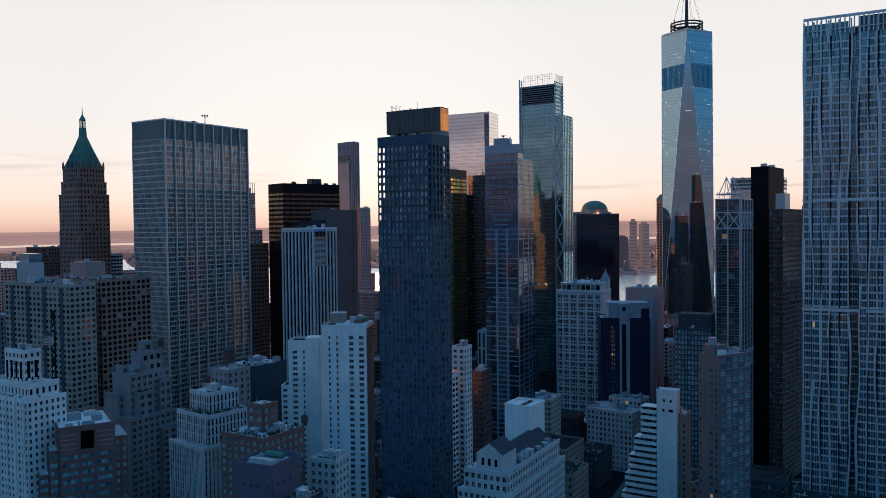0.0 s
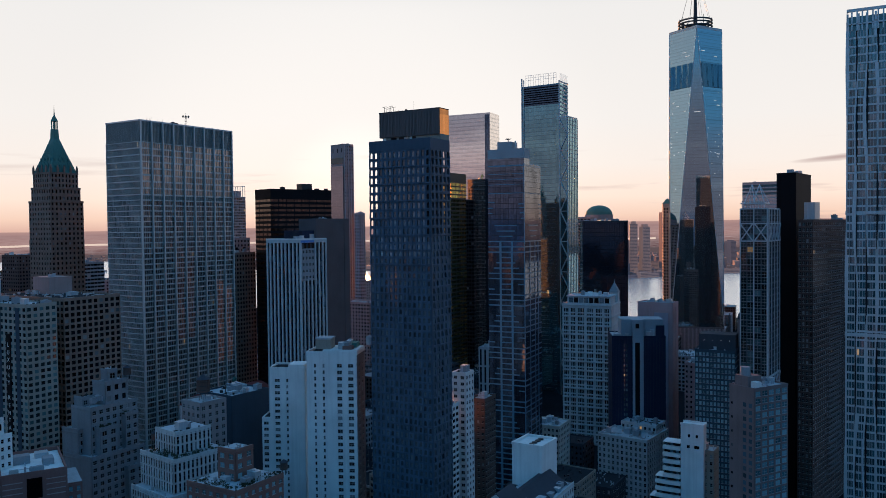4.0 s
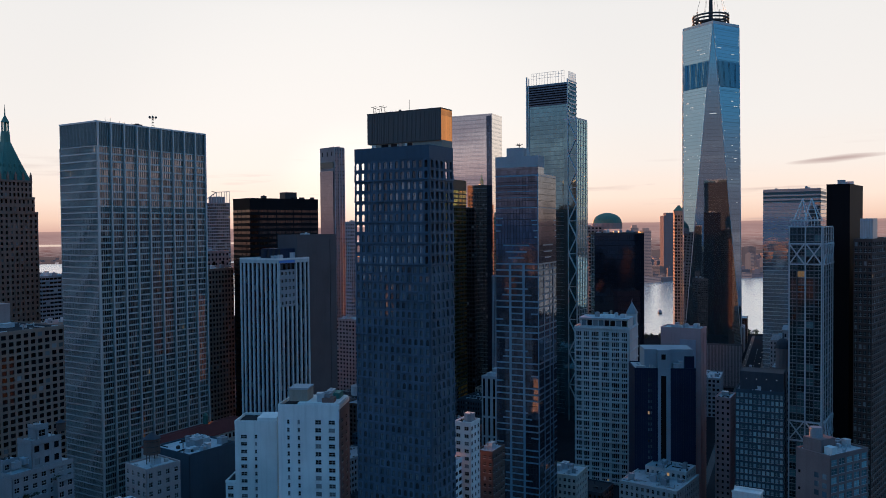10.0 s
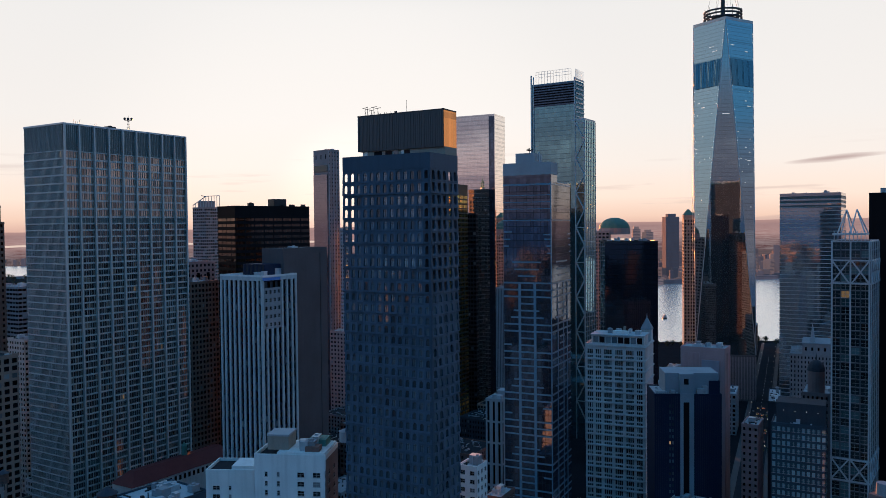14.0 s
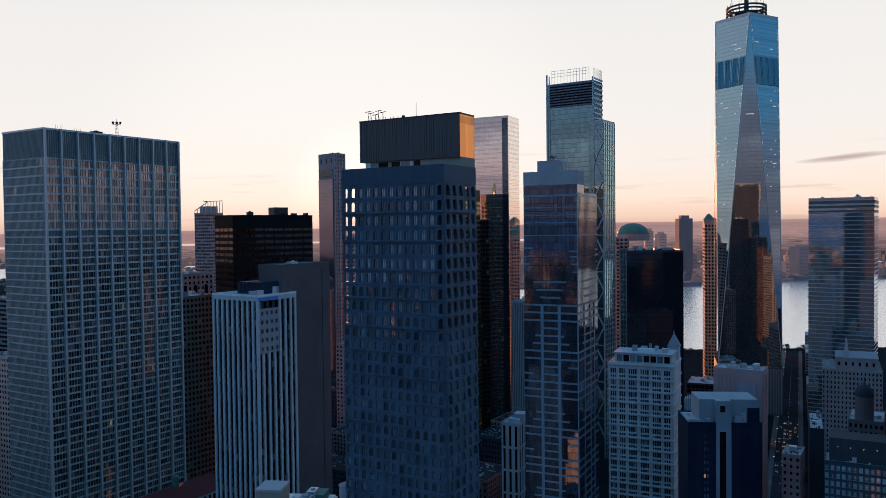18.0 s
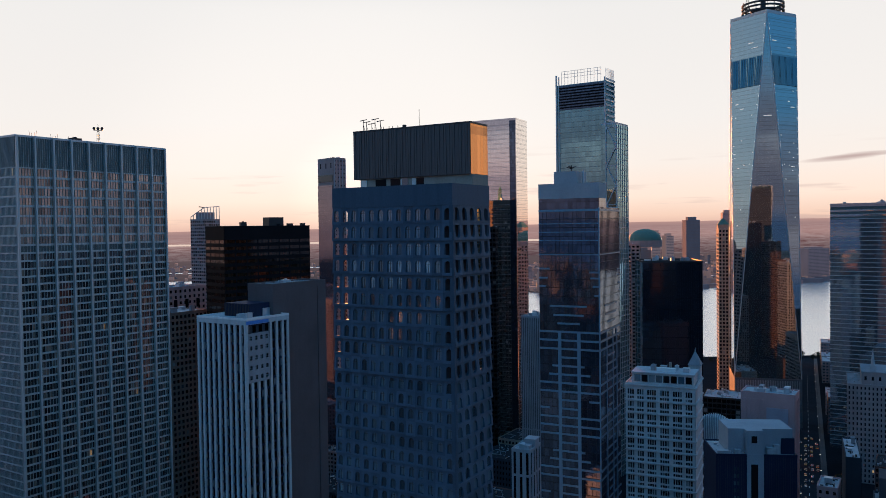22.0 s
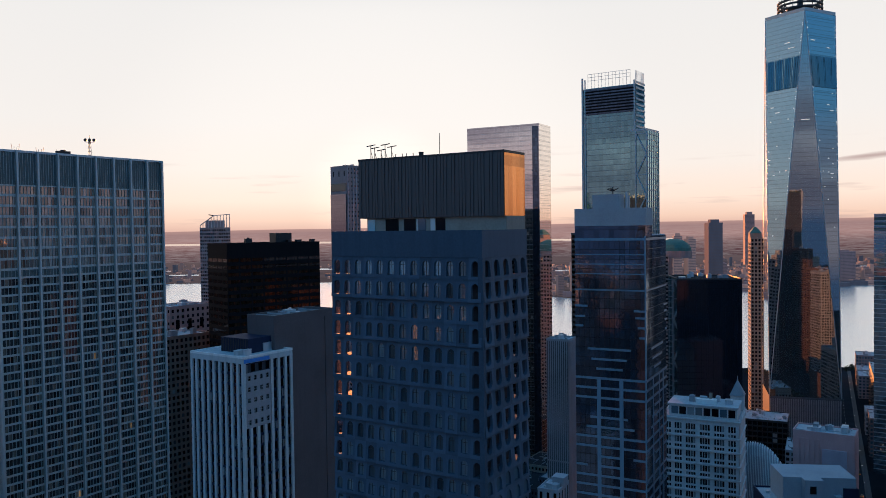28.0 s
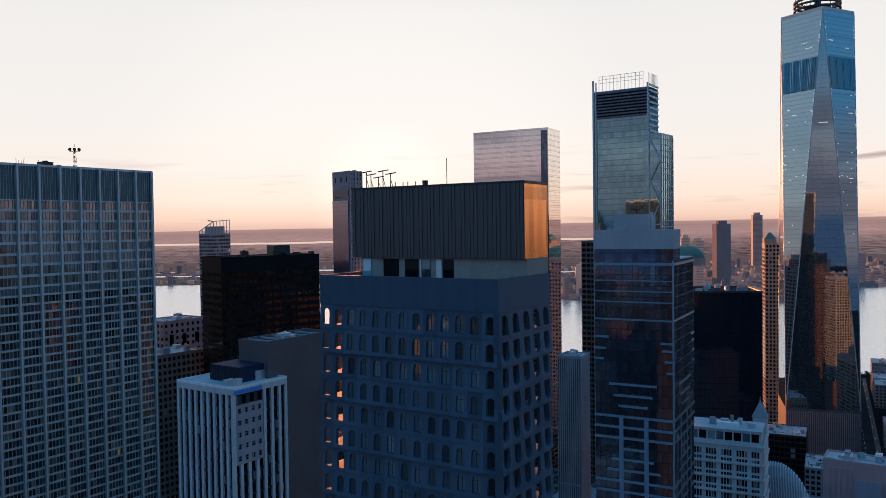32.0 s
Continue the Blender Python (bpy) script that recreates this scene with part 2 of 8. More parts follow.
def masonry(name, col, rough=0.85, streak=0.35, grain=2.2, spec=0.13, vary=0.0):
    """Stone, brick, concrete or render: cloudy stains, streaks that run down, fine grain."""
    m, nt, p = base_mat(name)
    big = noise_fac(nt, 0.06, 5)
    run = noise_fac(nt, 0.5, 4, (1, 1, 0.05))
    fine = noise_fac(nt, grain, 6)
    dark = tuple(c * 0.62 for c in col)
    light = tuple(min(1, c * 1.18) for c in col)
    c1 = mix_col(nt, big, dark, light)
    r = nt.nodes.new("ShaderNodeMapRange")
    r.inputs["From Min"].default_value, r.inputs["From Max"].default_value, r.inputs["To Max"].default_value = 0.48, 0.75, streak
    nt.links.new(run, r.inputs["Value"])
    c2 = mix_col(nt, r.outputs[0], c1, tuple(c * 0.5 for c in col))
    c3 = mix_col(nt, 0.22, c2, fine, "OVERLAY")
    if vary:
        c3 = mix_col(nt, math_node(nt, "MULTIPLY", chance(nt), vary), c3, tuple(min(1, c * 2.0) for c in col))
    nt.links.new(c3, p.inputs["Base Color"])
    p.inputs["Roughness"].default_value = rough
    p.inputs["Specular IOR Level"].default_value = spec
    b = nt.nodes.new("ShaderNodeBump")
    b.inputs["Strength"].default_value, b.inputs["Distance"].default_value = 0.35, 0.06
    nt.links.new(fine, b.inputs["Height"]), nt.links.new(b.outputs[0], p.inputs["Normal"])
    return m


def pane_mat(name, tint, ior=1.9, blind_sky_share=0.25, lit=0.0015, rough=0.04, metal=0.0, pale=(0.30, 0.32, 0.33), wave=0.12):
    """Window glass: each pane a little different; some pale, for a blind behind and for painted-in sky, a few lit."""
    m, nt, p = base_mat(name)
    ch = chance(nt)
    wn = nt.nodes.new("ShaderNodeTexWhiteNoise")
    wn.noise_dimensions = "1D"
    nt.links.new(ch, wn.inputs["W"])
    var = mix_col(nt, wn.outputs["Value"], tuple(c * 0.45 for c in tint), tuple(min(1, c * 1.7) for c in tint))
    bl = math_node(nt, "LESS_THAN", ch, blind_sky_share)
    soft = math_node(nt, "MULTIPLY", bl, math_node(nt, "MULTIPLY", wn.outputs["Value"], 0.8))
    nt.links.new(mix_col(nt, soft, var, pale), p.inputs["Base Color"])
    p.inputs["Roughness"].default_value, p.inputs["IOR"].default_value, p.inputs["Metallic"].default_value = rough, ior, metal
    on = math_node(nt, "GREATER_THAN", ch, 1 - lit)
    p.inputs["Emission Color"].default_value = (1.0, 0.62, 0.30, 1)
    nt.links.new(math_node(nt, "MULTIPLY", on, math_node(nt, "MULTIPLY", wn.outputs["Value"], 0.45)), p.inputs["Emission Strength"])
    b = nt.nodes.new("ShaderNodeBump")
    b.inputs["Strength"].default_value, b.inputs["Distance"].default_value = wave, 0.05
    nt.links.new(noise_fac(nt, 0.35, 2), b.inputs["Height"]), nt.links.new(b.outputs[0], p.inputs["Normal"])
    return m


def curtain_mat(name, tint, size=(1.5, 4.0), metal=0.75, rough=0.06, wobble=0.012, line=0.35, vary=0.13, wave=0.0):
    """A glass curtain wall seen from far: panels of true size, each tilted by a hair, with dark joints."""
    m, nt, p = base_mat(name)
    tc = nt.nodes.new("ShaderNodeTexCoord")
    sp = nt.nodes.new("ShaderNodeSeparateXYZ")
    nt.links.new(tc.outputs["Object"], sp.inputs[0])
    u = math_node(nt, "DIVIDE", math_node(nt, "ADD", sp.outputs["X"], math_node(nt, "MULTIPLY", sp.outputs["Y"], 1.0)), size[0])
    v = math_node(nt, "DIVIDE", sp.outputs["Z"], size[1])
    cell = nt.nodes.new("ShaderNodeCombineXYZ")
    nt.links.new(math_node(nt, "FLOOR", u), cell.inputs[0]), nt.links.new(math_node(nt, "FLOOR", v), cell.inputs[1])
    wn = nt.nodes.new("ShaderNodeTexWhiteNoise")
    wn.noise_dimensions = "2D"
    nt.links.new(cell.outputs[0], wn.inputs["Vector"])
    var = mix_col(nt, wn.outputs["Value"], tuple(c * (1 - vary) for c in tint), tuple(min(1, c * (1 + vary)) for c in tint))
    joint = math_node(nt, "LESS_THAN", math_node(nt, "FRACT", v), 0.13)
    jv = math_node(nt, "LESS_THAN", math_node(nt, "FRACT", u), 0.06)
    j = math_node(nt, "MULTIPLY", math_node(nt, "MAXIMUM", joint, jv), line)
    nt.links.new(mix_col(nt, j, var, (0.03, 0.035, 0.04)), p.inputs["Base Color"])
    p.inputs["Metallic"].default_value, p.inputs["Roughness"].default_value, p.inputs["IOR"].default_value = metal, rough, 1.7
    geo = nt.nodes.new("ShaderNodeNewGeometry")
    off = nt.nodes.new("ShaderNodeVectorMath")
    off.operation = "SUBTRACT"
    off.inputs[1].default_value = (0.5, 0.5, 0.5)
    nt.links.new(wn.outputs["Color"], off.inputs[0])
    sc = nt.nodes.new("ShaderNodeVectorMath")
    sc.operation = "SCALE"
    sc.inputs["Scale"].default_value = wobble
    nt.links.new(off.outputs[0], sc.inputs[0])
    ad = nt.nodes.new("ShaderNodeVectorMath")
    ad.operation = "ADD"
    way = geo.outputs["Normal"]
    if wave:                # panes bulge a little, so mirrored edges run wavy
        bp = nt.nodes.new("ShaderNodeBump")
        bp.inputs["Strength"].default_value, bp.inputs["Distance"].default_value = 1.0, wave
        nt.links.new(noise_fac(nt, 0.5, 3, (1, 1, 1.6)), bp.inputs["Height"])
        way = bp.outputs[0]
    nt.links.new(way, ad.inputs[0]), nt.links.new(sc.outputs[0], ad.inputs[1])
    nm = nt.nodes.new("ShaderNodeVectorMath")
    nm.operation = "NORMALIZE"
    nt.links.new(ad.outputs[0], nm.inputs[0]), nt.links.new(nm.outputs[0], p.inputs["Normal"])
    return m


def metal_mat(name, col, rough=0.35, metal=1.0, grain=1.5, stretch=(1, 1, 0.1)):
    m, nt, p = base_mat(name)
    n = noise_fac(nt, grain, 5, stretch)
    nt.links.new(mix_col(nt, n, tuple(c * 0.7 for c in col), tuple(min(1, c * 1.25) for c in col)), p.inputs["Base Color"])
    r = nt.nodes.new("ShaderNodeMapRange")
    r.inputs["To Min"].default_value, r.inputs["To Max"].default_value = rough * 0.75, rough * 1.25
    nt.links.new(n, r.inputs["Value"]), nt.links.new(r.outputs[0], p.inputs["Roughness"])
    p.inputs["Metallic"].default_value = metal
    return m


WHITE = masonry("white_brick", (0.80, 0.80, 0.78))
LIME = masonry("limestone", (0.57, 0.565, 0.56), grain=1.2)
CREAM = masonry("cream_stone", (0.58, 0.53, 0.47))
GREY = masonry("grey_concrete", (0.30, 0.31, 0.33), streak=0.2)
DGREY = masonry("dark_concrete", (0.055, 0.064, 0.078), streak=0.25)
CHAR = masonry("charcoal_concrete", (0.052, 0.088, 0.125), rough=0.6, streak=0.5, vary=0.4)
BROWN = masonry("brown_brick", (0.125, 0.085, 0.075))
RED = masonry("red_brick", (0.25, 0.135, 0.115))
PINK = masonry("pink_granite", (0.42, 0.30, 0.28))
TAN = masonry("tan_brick", (0.36, 0.30, 0.25))
NAVY = masonry("navy_panel", (0.014, 0.026, 0.060), rough=0.6)
ROOF = masonry("roof_membrane", (0.46, 0.49, 0.51), rough=0.95, grain=0.8, spec=0.05)
ROOFD = masonry("tar_roof", (0.038, 0.042, 0.048), rough=0.95, grain=0.8, spec=0.03)
ASPH = masonry("asphalt", (0.019, 0.021, 0.025), rough=1.0, grain=0.4, streak=0.0, spec=0.0)
COPPER = masonry("green_copper", (0.075, 0.215, 0.185), rough=0.6)
BLACKP = masonry("black_cladding", (0.013, 0.012, 0.014), rough=0.6, spec=0.05)
BRONZE = metal_mat("bronze_metal", (0.46, 0.20, 0.065), 0.42, 1.0, 0.25, (1, 1, 0.05))
STEEL = metal_mat("painted_steel", (0.45, 0.47, 0.48), 0.45, 0.5)
DSTEEL = metal_mat("dark_steel", (0.04, 0.043, 0.047), 0.5, 0.6)
ALUM = metal_mat("aluminium_panel", (0.48, 0.53, 0.57), 0.45, 0.55)
GLASS = pane_mat("window_glass", (0.008, 0.012, 0.016), ior=1.5)
GLASSD = pane_mat("dark_window_glass", (0.003, 0.004, 0.006), ior=1.24, blind_sky_share=0.08, lit=0.0006)
GLASSB = pane_mat("blue_window_glass", (0.10, 0.17, 0.22), ior=2.2, blind_sky_share=0.2, metal=0.45)
# pale teal panes: the bright light on them is put into the colour
GLASST = pane_mat("teal_window_glass", (0.17, 0.34, 0.38), ior=2.2, blind_sky_share=0.6, metal=0.3, pale=(0.42, 0.78, 0.82))
WTCG = curtain_mat("tower_glass", (0.30, 0.40, 0.44), (1.5, 4.1), 0.9, 0.012, 0.001, 0.34, 0.03, 0.0015)
T3G = curtain_mat("green_curtain_glass", (0.225, 0.41, 0.435), (3.0, 4.2), 0.88, 0.04, 0.004, 0.3, 0.13, 0.002)
T4G = curtain_mat("silver_curtain_glass", (0.86, 0.78, 0.72), (1.5, 4.0), 0.94, 0.015, 0.0008, 0.3, 0.04, 0.0012)
DKG = curtain_mat("dark_curtain_glass", (0.085, 0.115, 0.165), (1.6, 3.07), 0.8, 0.02, 0.0015, 0.4, 0.3, 0.012)
BKG = curtain_mat("black_curtain_glass", (0.022, 0.030, 0.046), (1.5, 3.9), 0.55, 0.03, 0.002, 0.3, 0.2, 0.008)


LEAF = masonry("evening_foliage", (0.045, 0.055, 0.035), rough=0.8, streak=0)
SILL = masonry("pale_sill_stone", (0.40, 0.40, 0.395), streak=0.2)


# ---- building blocks ----
class Mesh:
    """Collects boxes and prisms for one mesh."""

    def __init__(self):
        self.v, self.f = [], []

    def box(self, x0, y0, z0, x1, y1, z1):
        n = len(self.v)
        self.v += [(x0, y0, z0), (x1, y0, z0), (x1, y1, z0), (x0, y1, z0), (x0, y0, z1), (x1, y0, z1), (x1, y1, z1), (x0, y1, z1)]
        self.f += [(n, n + 3, n + 2, n + 1), (n + 4, n + 5, n + 6, n + 7), (n, n + 1, n + 5, n + 4), (n + 1, n + 2, n + 6, n + 5), (n + 2, n + 3, n + 7, n + 6), (n + 3, n, n + 4, n + 7)]
        return self

    def loft(self, low, high, cap=True):
        """Side faces between two rings of equal length, counter-clockwise from above."""
        n, k = len(self.v), len(low)
        self.v += list(low) + list(high)
        self.f += [(n + i, n + (i + 1) % k, n + k + (i + 1) % k, n + k + i) for i in range(k)]
        if cap:
            self.f += [tuple(n + i for i in reversed(range(k))), tuple(n + k + i for i in range(k))]
        return self

    def tube(self, cx, cy, z0, z1, r0, r1, k=10):
        ring = lambda r, z: [(cx + r * math.cos(2 * math.pi * i / k), cy + r * math.sin(2 * math.pi * i / k), z) for i in range(k)]
        return self.loft(ring(r0, z0), ring(max(r1, 0.01), z1))

    def bar(self, a, b, w):
        """A square bar from a to b."""
        a, b = Vector(a), Vector(b)
        d = (b - a).normalized()
        s = d.cross(Vector((0, 0, 1)) if abs(d.z) < 0.9 else Vector((1, 0, 0))).normalized() * w / 2
        t = d.cross(s).normalized() * w / 2
        ring = lambda p: [tuple(p + s + t), tuple(p - s + t), tuple(p - s - t), tuple(p + s - t)]
        return self.loft(ring(a), ring(b))

    def mesh(self, name, mat):
        me = bpy.data.meshes.new(name)
        me.from_pydata(self.v, [], self.f)
        me.materials.append(mat)
        me.update()
        return me


def part(name, mesh, mat, parent, label="", kind=""):
    ob = new(name, mesh.mesh(name, mat) if isinstance(mesh, Mesh) else mesh)
    ob.parent = parent
    return tagged(ob, label, kind=kind)


def thing(name, x, y, turn, label, category, z=0.0, group="", kind=""):
    ob = new(name)
    ob.matrix_world = pose(x, y, z, 0, 0, turn)
    return tagged(ob, label, category, group, kind)


class Face:
    """One face of a building, in its own axes: u along it, d outwards, z up."""

    def __init__(self, side, wl, wr, x0=0.0, y0=0.0):
        self.side, self.x0, self.y0 = side, x0, y0
        self.length = wl if side == "L" else wr

    def put(self, m, u0, u1, d0, d1, z0, z1):
        if self.side == "L":        # normal -x; u runs along +y
            m.box(self.x0 - d1, self.y0 + u0, z0, self.x0 - d0, self.y0 + u1, z1)
        else:                       # normal -y; u runs along +x
            m.box(self.x0 + u0, self.y0 - d1, z0, self.x0 + u1, self.y0 - d0, z1)

    def at(self, u, d, z):
        return (self.x0 - d, self.y0 + u, z) if self.side == "L" else (self.x0 + u, self.y0 - d, z)


def windows(T, face, cells, w, h, glass, cap, name="window"):
    """Panes at (u, z) centres: the first as objects of their own, the others as one mesh."""
    if not cells:
        return
    pane = Mesh()
    t = 0.05
    if face.side == "L":
        pane.box(-t, -w / 2, -h / 2, t, w / 2, h / 2)
    else:
        pane.box(-w / 2, -t, -h / 2, w / 2, t, h / 2)
    me = pane.mesh(name, glass)
    cells = sorted(cells, key=lambda c: -c[1])
    cap = int(cap * 0.8) if cap >= 100 else int(cap * 0.28)
    for u, z, d in cells[:cap]:
        ob = new(name, me)
        ob.parent = T
        ob.location = face.at(u, d, z)
    rest = Mesh()
    for u, z, d in cells[cap:]:
        if T.location.y < 545:
            face.put(rest, u - w / 2, u + w / 2, d - t, d + t, z - h / 2, z + h / 2)
        else:               # only the outer side of a far pane is ever seen
            b = len(rest.v)
            rest.v += [face.at(u - w / 2, d + t, z - h / 2), face.at(u + w / 2, d + t, z - h / 2), face.at(u + w / 2, d + t, z + h / 2), face.at(u - w / 2, d + t, z + h / 2)]
            rest.f.append((b, b + 1, b + 2, b + 3) if face.side == "R" else (b + 3, b + 2, b + 1, b))
    if rest.v:
        part(name + "_rows", rest, glass, T, kind="stuff")


def plate(face, us, zs, rec):
    """One wall sheet with window holes in every second cell, their reveals, and returns at its edges."""
    m, ids = Mesh(), {}

    def vert(i, j, d):
        if (i, j, d) not in ids:
            ids[(i, j, d)] = len(m.v)
            m.v.append(face.at(us[i], -d, zs[j]))
        return ids[(i, j, d)]

    flip = face.side == "L"
    for i in range(len(us) - 1):
        for j in range(len(zs) - 1):
            ring = [(i, j), (i + 1, j), (i + 1, j + 1), (i, j + 1)]
            if i % 2 and j % 2:
                for (a, b), (c, d) in zip(ring, ring[1:] + ring[:1]):
                    q = (vert(a, b, 0.0), vert(c, d, 0.0), vert(c, d, rec), vert(a, b, rec))
                    m.f.append(q[::-1] if flip else q)
            else:
                q = tuple(vert(a, b, 0.0) for a, b in ring)
                m.f.append(q[::-1] if flip else q)
    n, k = len(us) - 1, len(zs) - 1
    for path in ([(i, 0) for i in range(n + 1)], [(n, j) for j in range(k + 1)], [(i, k) for i in range(n, -1, -1)], [(0, j) for j in range(k, -1, -1)]):
        for (a, b), (c, d) in zip(path, path[1:]):
            m.f.append((vert(c, d, 0.0), vert(a, b, 0.0), vert(a, b, rec), vert(c, d, rec)))
    return m


def facade(T, face, z0, z1, bays, fh, wall, glass, ww=0.6, wh=0.55, rec=0.35, cap=40, skip=None, lead="pier", per=1, u0=0.0, u1=None, cols=None, name="window", trim=True):
    """A wall with real openings: piers and spandrels stand proud of the panes. per: panes in a bay; cols: openings (centre, width) of their own."""
    u1 = face.length if u1 is None else u1
    n = max(1, int((z1 - z0) / fh))
    fh = (z1 - z0) / n
    if cols is None:
        bw = (u1 - u0) / bays
        cols = [(u0 + (i + 0.5) * bw, bw * ww) for i in range(bays)]
    wz = fh * wh
    if lead == "pier":
        m = plate(face, [u0] + [e for c, w in cols for e in (c - w / 2, c + w / 2)] + [u1], [z0] + [e for j in range(n) for e in (z0 + (j + 0.5) * fh - wz / 2, z0 + (j + 0.5) * fh + wz / 2)] + [z1], rec)
    else:
        m = Mesh()
        edges = [u0] + [e for c, w in cols for e in (c - w / 2, c + w / 2)] + [u1]
        for a, b in zip(edges[::2], edges[1::2]):
            if b - a > 0.02:
                face.put(m, a, b, -rec, -0.06, z0, z1)
        for j in range(n + 1):
            zc = z0 + j * fh
            face.put(m, u0, u1, -rec, 0.0, max(z0, zc - (fh - wz) / 2), min(z1, zc + (fh - wz) / 2))
    part("wall" if lead == "pier" else "spandrel_rows", m, wall, T, kind="" if lead == "pier" else "stuff")
    if lead == "pier" and per == 1 and fh < 4.6 and trim and T.location.y < 545:
        m = Mesh()
        for j in range(n):
            zc = z0 + (j + 0.5) * fh
            for i, (c, w) in enumerate(cols):
                if not (skip and skip(i, j, n)):
                    face.put(m, c - w / 2 - 0.12, c + w / 2 + 0.12, -0.05, 0.10, zc - wz / 2 - 0.16, zc - wz / 2)
                    face.put(m, c - w / 2, c + w / 2, -rec + 0.1, -rec + 0.17, zc - 0.05, zc + 0.05)
                    if w > 1.3:
                        face.put(m, c - 0.05, c + 0.05, -rec + 0.1, -rec + 0.18, zc - wz / 2, zc + wz / 2)
        part("sill_rows", m, SILL, T, kind="stuff")
    sizes = {}
    for j in range(n):
        for i, (c, w) in enumerate(cols):
            if skip and skip(i, j, n):
                continue
            for k in range(per):
                pw = w / per - (0.12 if per > 1 else 0.0)
                sizes.setdefault(round(pw, 2), []).append((c - w / 2 + w * (k + 0.5) / per, z0 + (j + 0.5) * fh, -rec + 0.06))
    for w, cells in sizes.items():
        windows(T, face, cells, w, wz, glass, max(1, cap // len(sizes)), name)


def slab(T, face, u0, u1, d0, d1, z0, z1, mat, name="panel", label=""):
    m = Mesh()
    face.put(m, u0, u1, d0, d1, z0, z1)
    return part(name, m, mat, T, label)


def core(T, wl, wr, z, mat, inset=0.35, roof=ROOF, parapet=1.1, x0=0.0, y0=0.0, z0=0.0, pmat=None):
    """The body behind the openings, its roof deck and its parapet."""
    part("body", Mesh().box(x0 + inset, y0 + inset, z0, x0 + wr, y0 + wl, z - 0.5), mat, T)
    part("roof", Mesh().box(x0 + inset, y0 + inset, z - 0.5, x0 + wr - 0.01, y0 + wl - 0.01, z - 0.2), roof, T)
    if parapet:
        t, a, b = 0.4, z - 0.6, z + parapet - 0.6
        m = Mesh().box(x0 - 0.05, y0 - 0.05, a, x0 + t, y0 + wl + 0.05, b).box(x0 + wr - t, y0 - 0.05, a, x0 + wr + 0.05, y0 + wl + 0.05, b)
        m.box(x0 + t, y0 - 0.05, a, x0 + wr - t, y0 + t, b).box(x0 + t, y0 + wl - t, a, x0 + wr - t, y0 + wl + 0.05, b)
        part("parapet", m, pmat or mat, T)


def roof_units(T, wl, wr, z, rnd, n=5, x0=0.0, y0=0.0, mat=None):
    """Bulkheads, air handlers and ducts on a roof."""
    for k in range(n):
        w, d, h = rnd.uniform(1.5, 5), rnd.uniform(1.5, 4), rnd.uniform(1.0, 3.2)
        if w > wr - 2.5 or d > wl - 2.5:
            w, d = min(w, wr * 0.4), min(d, wl * 0.4)
        x, y = x0 + rnd.uniform(1.2, max(1.3, wr - w - 1.2)), y0 + rnd.uniform(1.2, max(1.3, wl - d - 1.2))
        m = Mesh().box(x, y, z - 0.25, x + w, y + d, z + h)
        m.box(x - 0.12, y - 0.12, z + h, x + w + 0.12, y + d + 0.12, z + h + 0.18)
        if k % 2:
            m.tube(x + w / 2, y + d / 2, z + h + 0.18, z + h + 0.7, min(w, d) * 0.3, min(w, d) * 0.3, 10)
        part("roof_unit", m, mat or (ALUM, GREY, ROOF)[k % 3], T)


def roof_clutter(T, wl, wr, z, rnd, x0=0.0, y0=0.0):
    """Small ducts, hatches, pipes and kerbs scattered over a roof."""
    m = Mesh()
    for k in range(int(6 + wl * wr / 45)):
        x, y = x0 + rnd.uniform(0.9, wr - 1.6), y0 + rnd.uniform(0.9, wl - 1.6)
        r = rnd.random()
        if r < 0.45:
            w, d = rnd.uniform(0.4, 1.4), rnd.uniform(0.4, 1.4)
            m.box(x, y, z - 0.25, x + w, y + d, z + rnd.uniform(0.2, 1.2))
        elif r < 0.7:
            m.tube(x, y, z - 0.25, z + rnd.uniform(0.5, 1.8), 0.22, 0.22, 6)
        elif r < 0.85:
            m.box(x, y, z - 0.22, min(x + rnd.uniform(3, 8), x0 + wr - 0.8), y + 0.4, z + 0.25)
        else:
            m.box(x, y, z - 0.22, x + 0.4, min(y + rnd.uniform(3, 8), y0 + wl - 0.8), z + 0.25)
    part("roof_clutter", m, rnd.choice((ALUM, GREY, SILL, DSTEEL)), T, kind="stuff")


def planting(T, x0, y0, x1, y1, z, n, rnd):
    """Leafy roof planting in small uneven clumps."""
    m = Mesh()
    for k in range(n):
        cx, cy, r = rnd.uniform(x0, x1), rnd.uniform(y0, y1), rnd.uniform(0.4, 1.1)
        for q in range(14):
            c = Vector((cx + rnd.uniform(-r, r), cy + rnd.uniform(-r, r), z + abs(rnd.uniform(-0.2, 1.6)) * r))
            b = len(m.v)
            m.v += [tuple(c + Vector((rnd.uniform(-0.4, 0.4), rnd.uniform(-0.4, 0.4), rnd.uniform(-0.4, 0.4)))) for _ in range(4)]
            m.f += [(b, b + 1, b + 2), (b, b + 2, b + 3), (b, b + 3, b + 1), (b + 1, b + 3, b + 2)]
    part("roof_planting", m, LEAF, T, "dark leafy roof planting", kind="stuff")


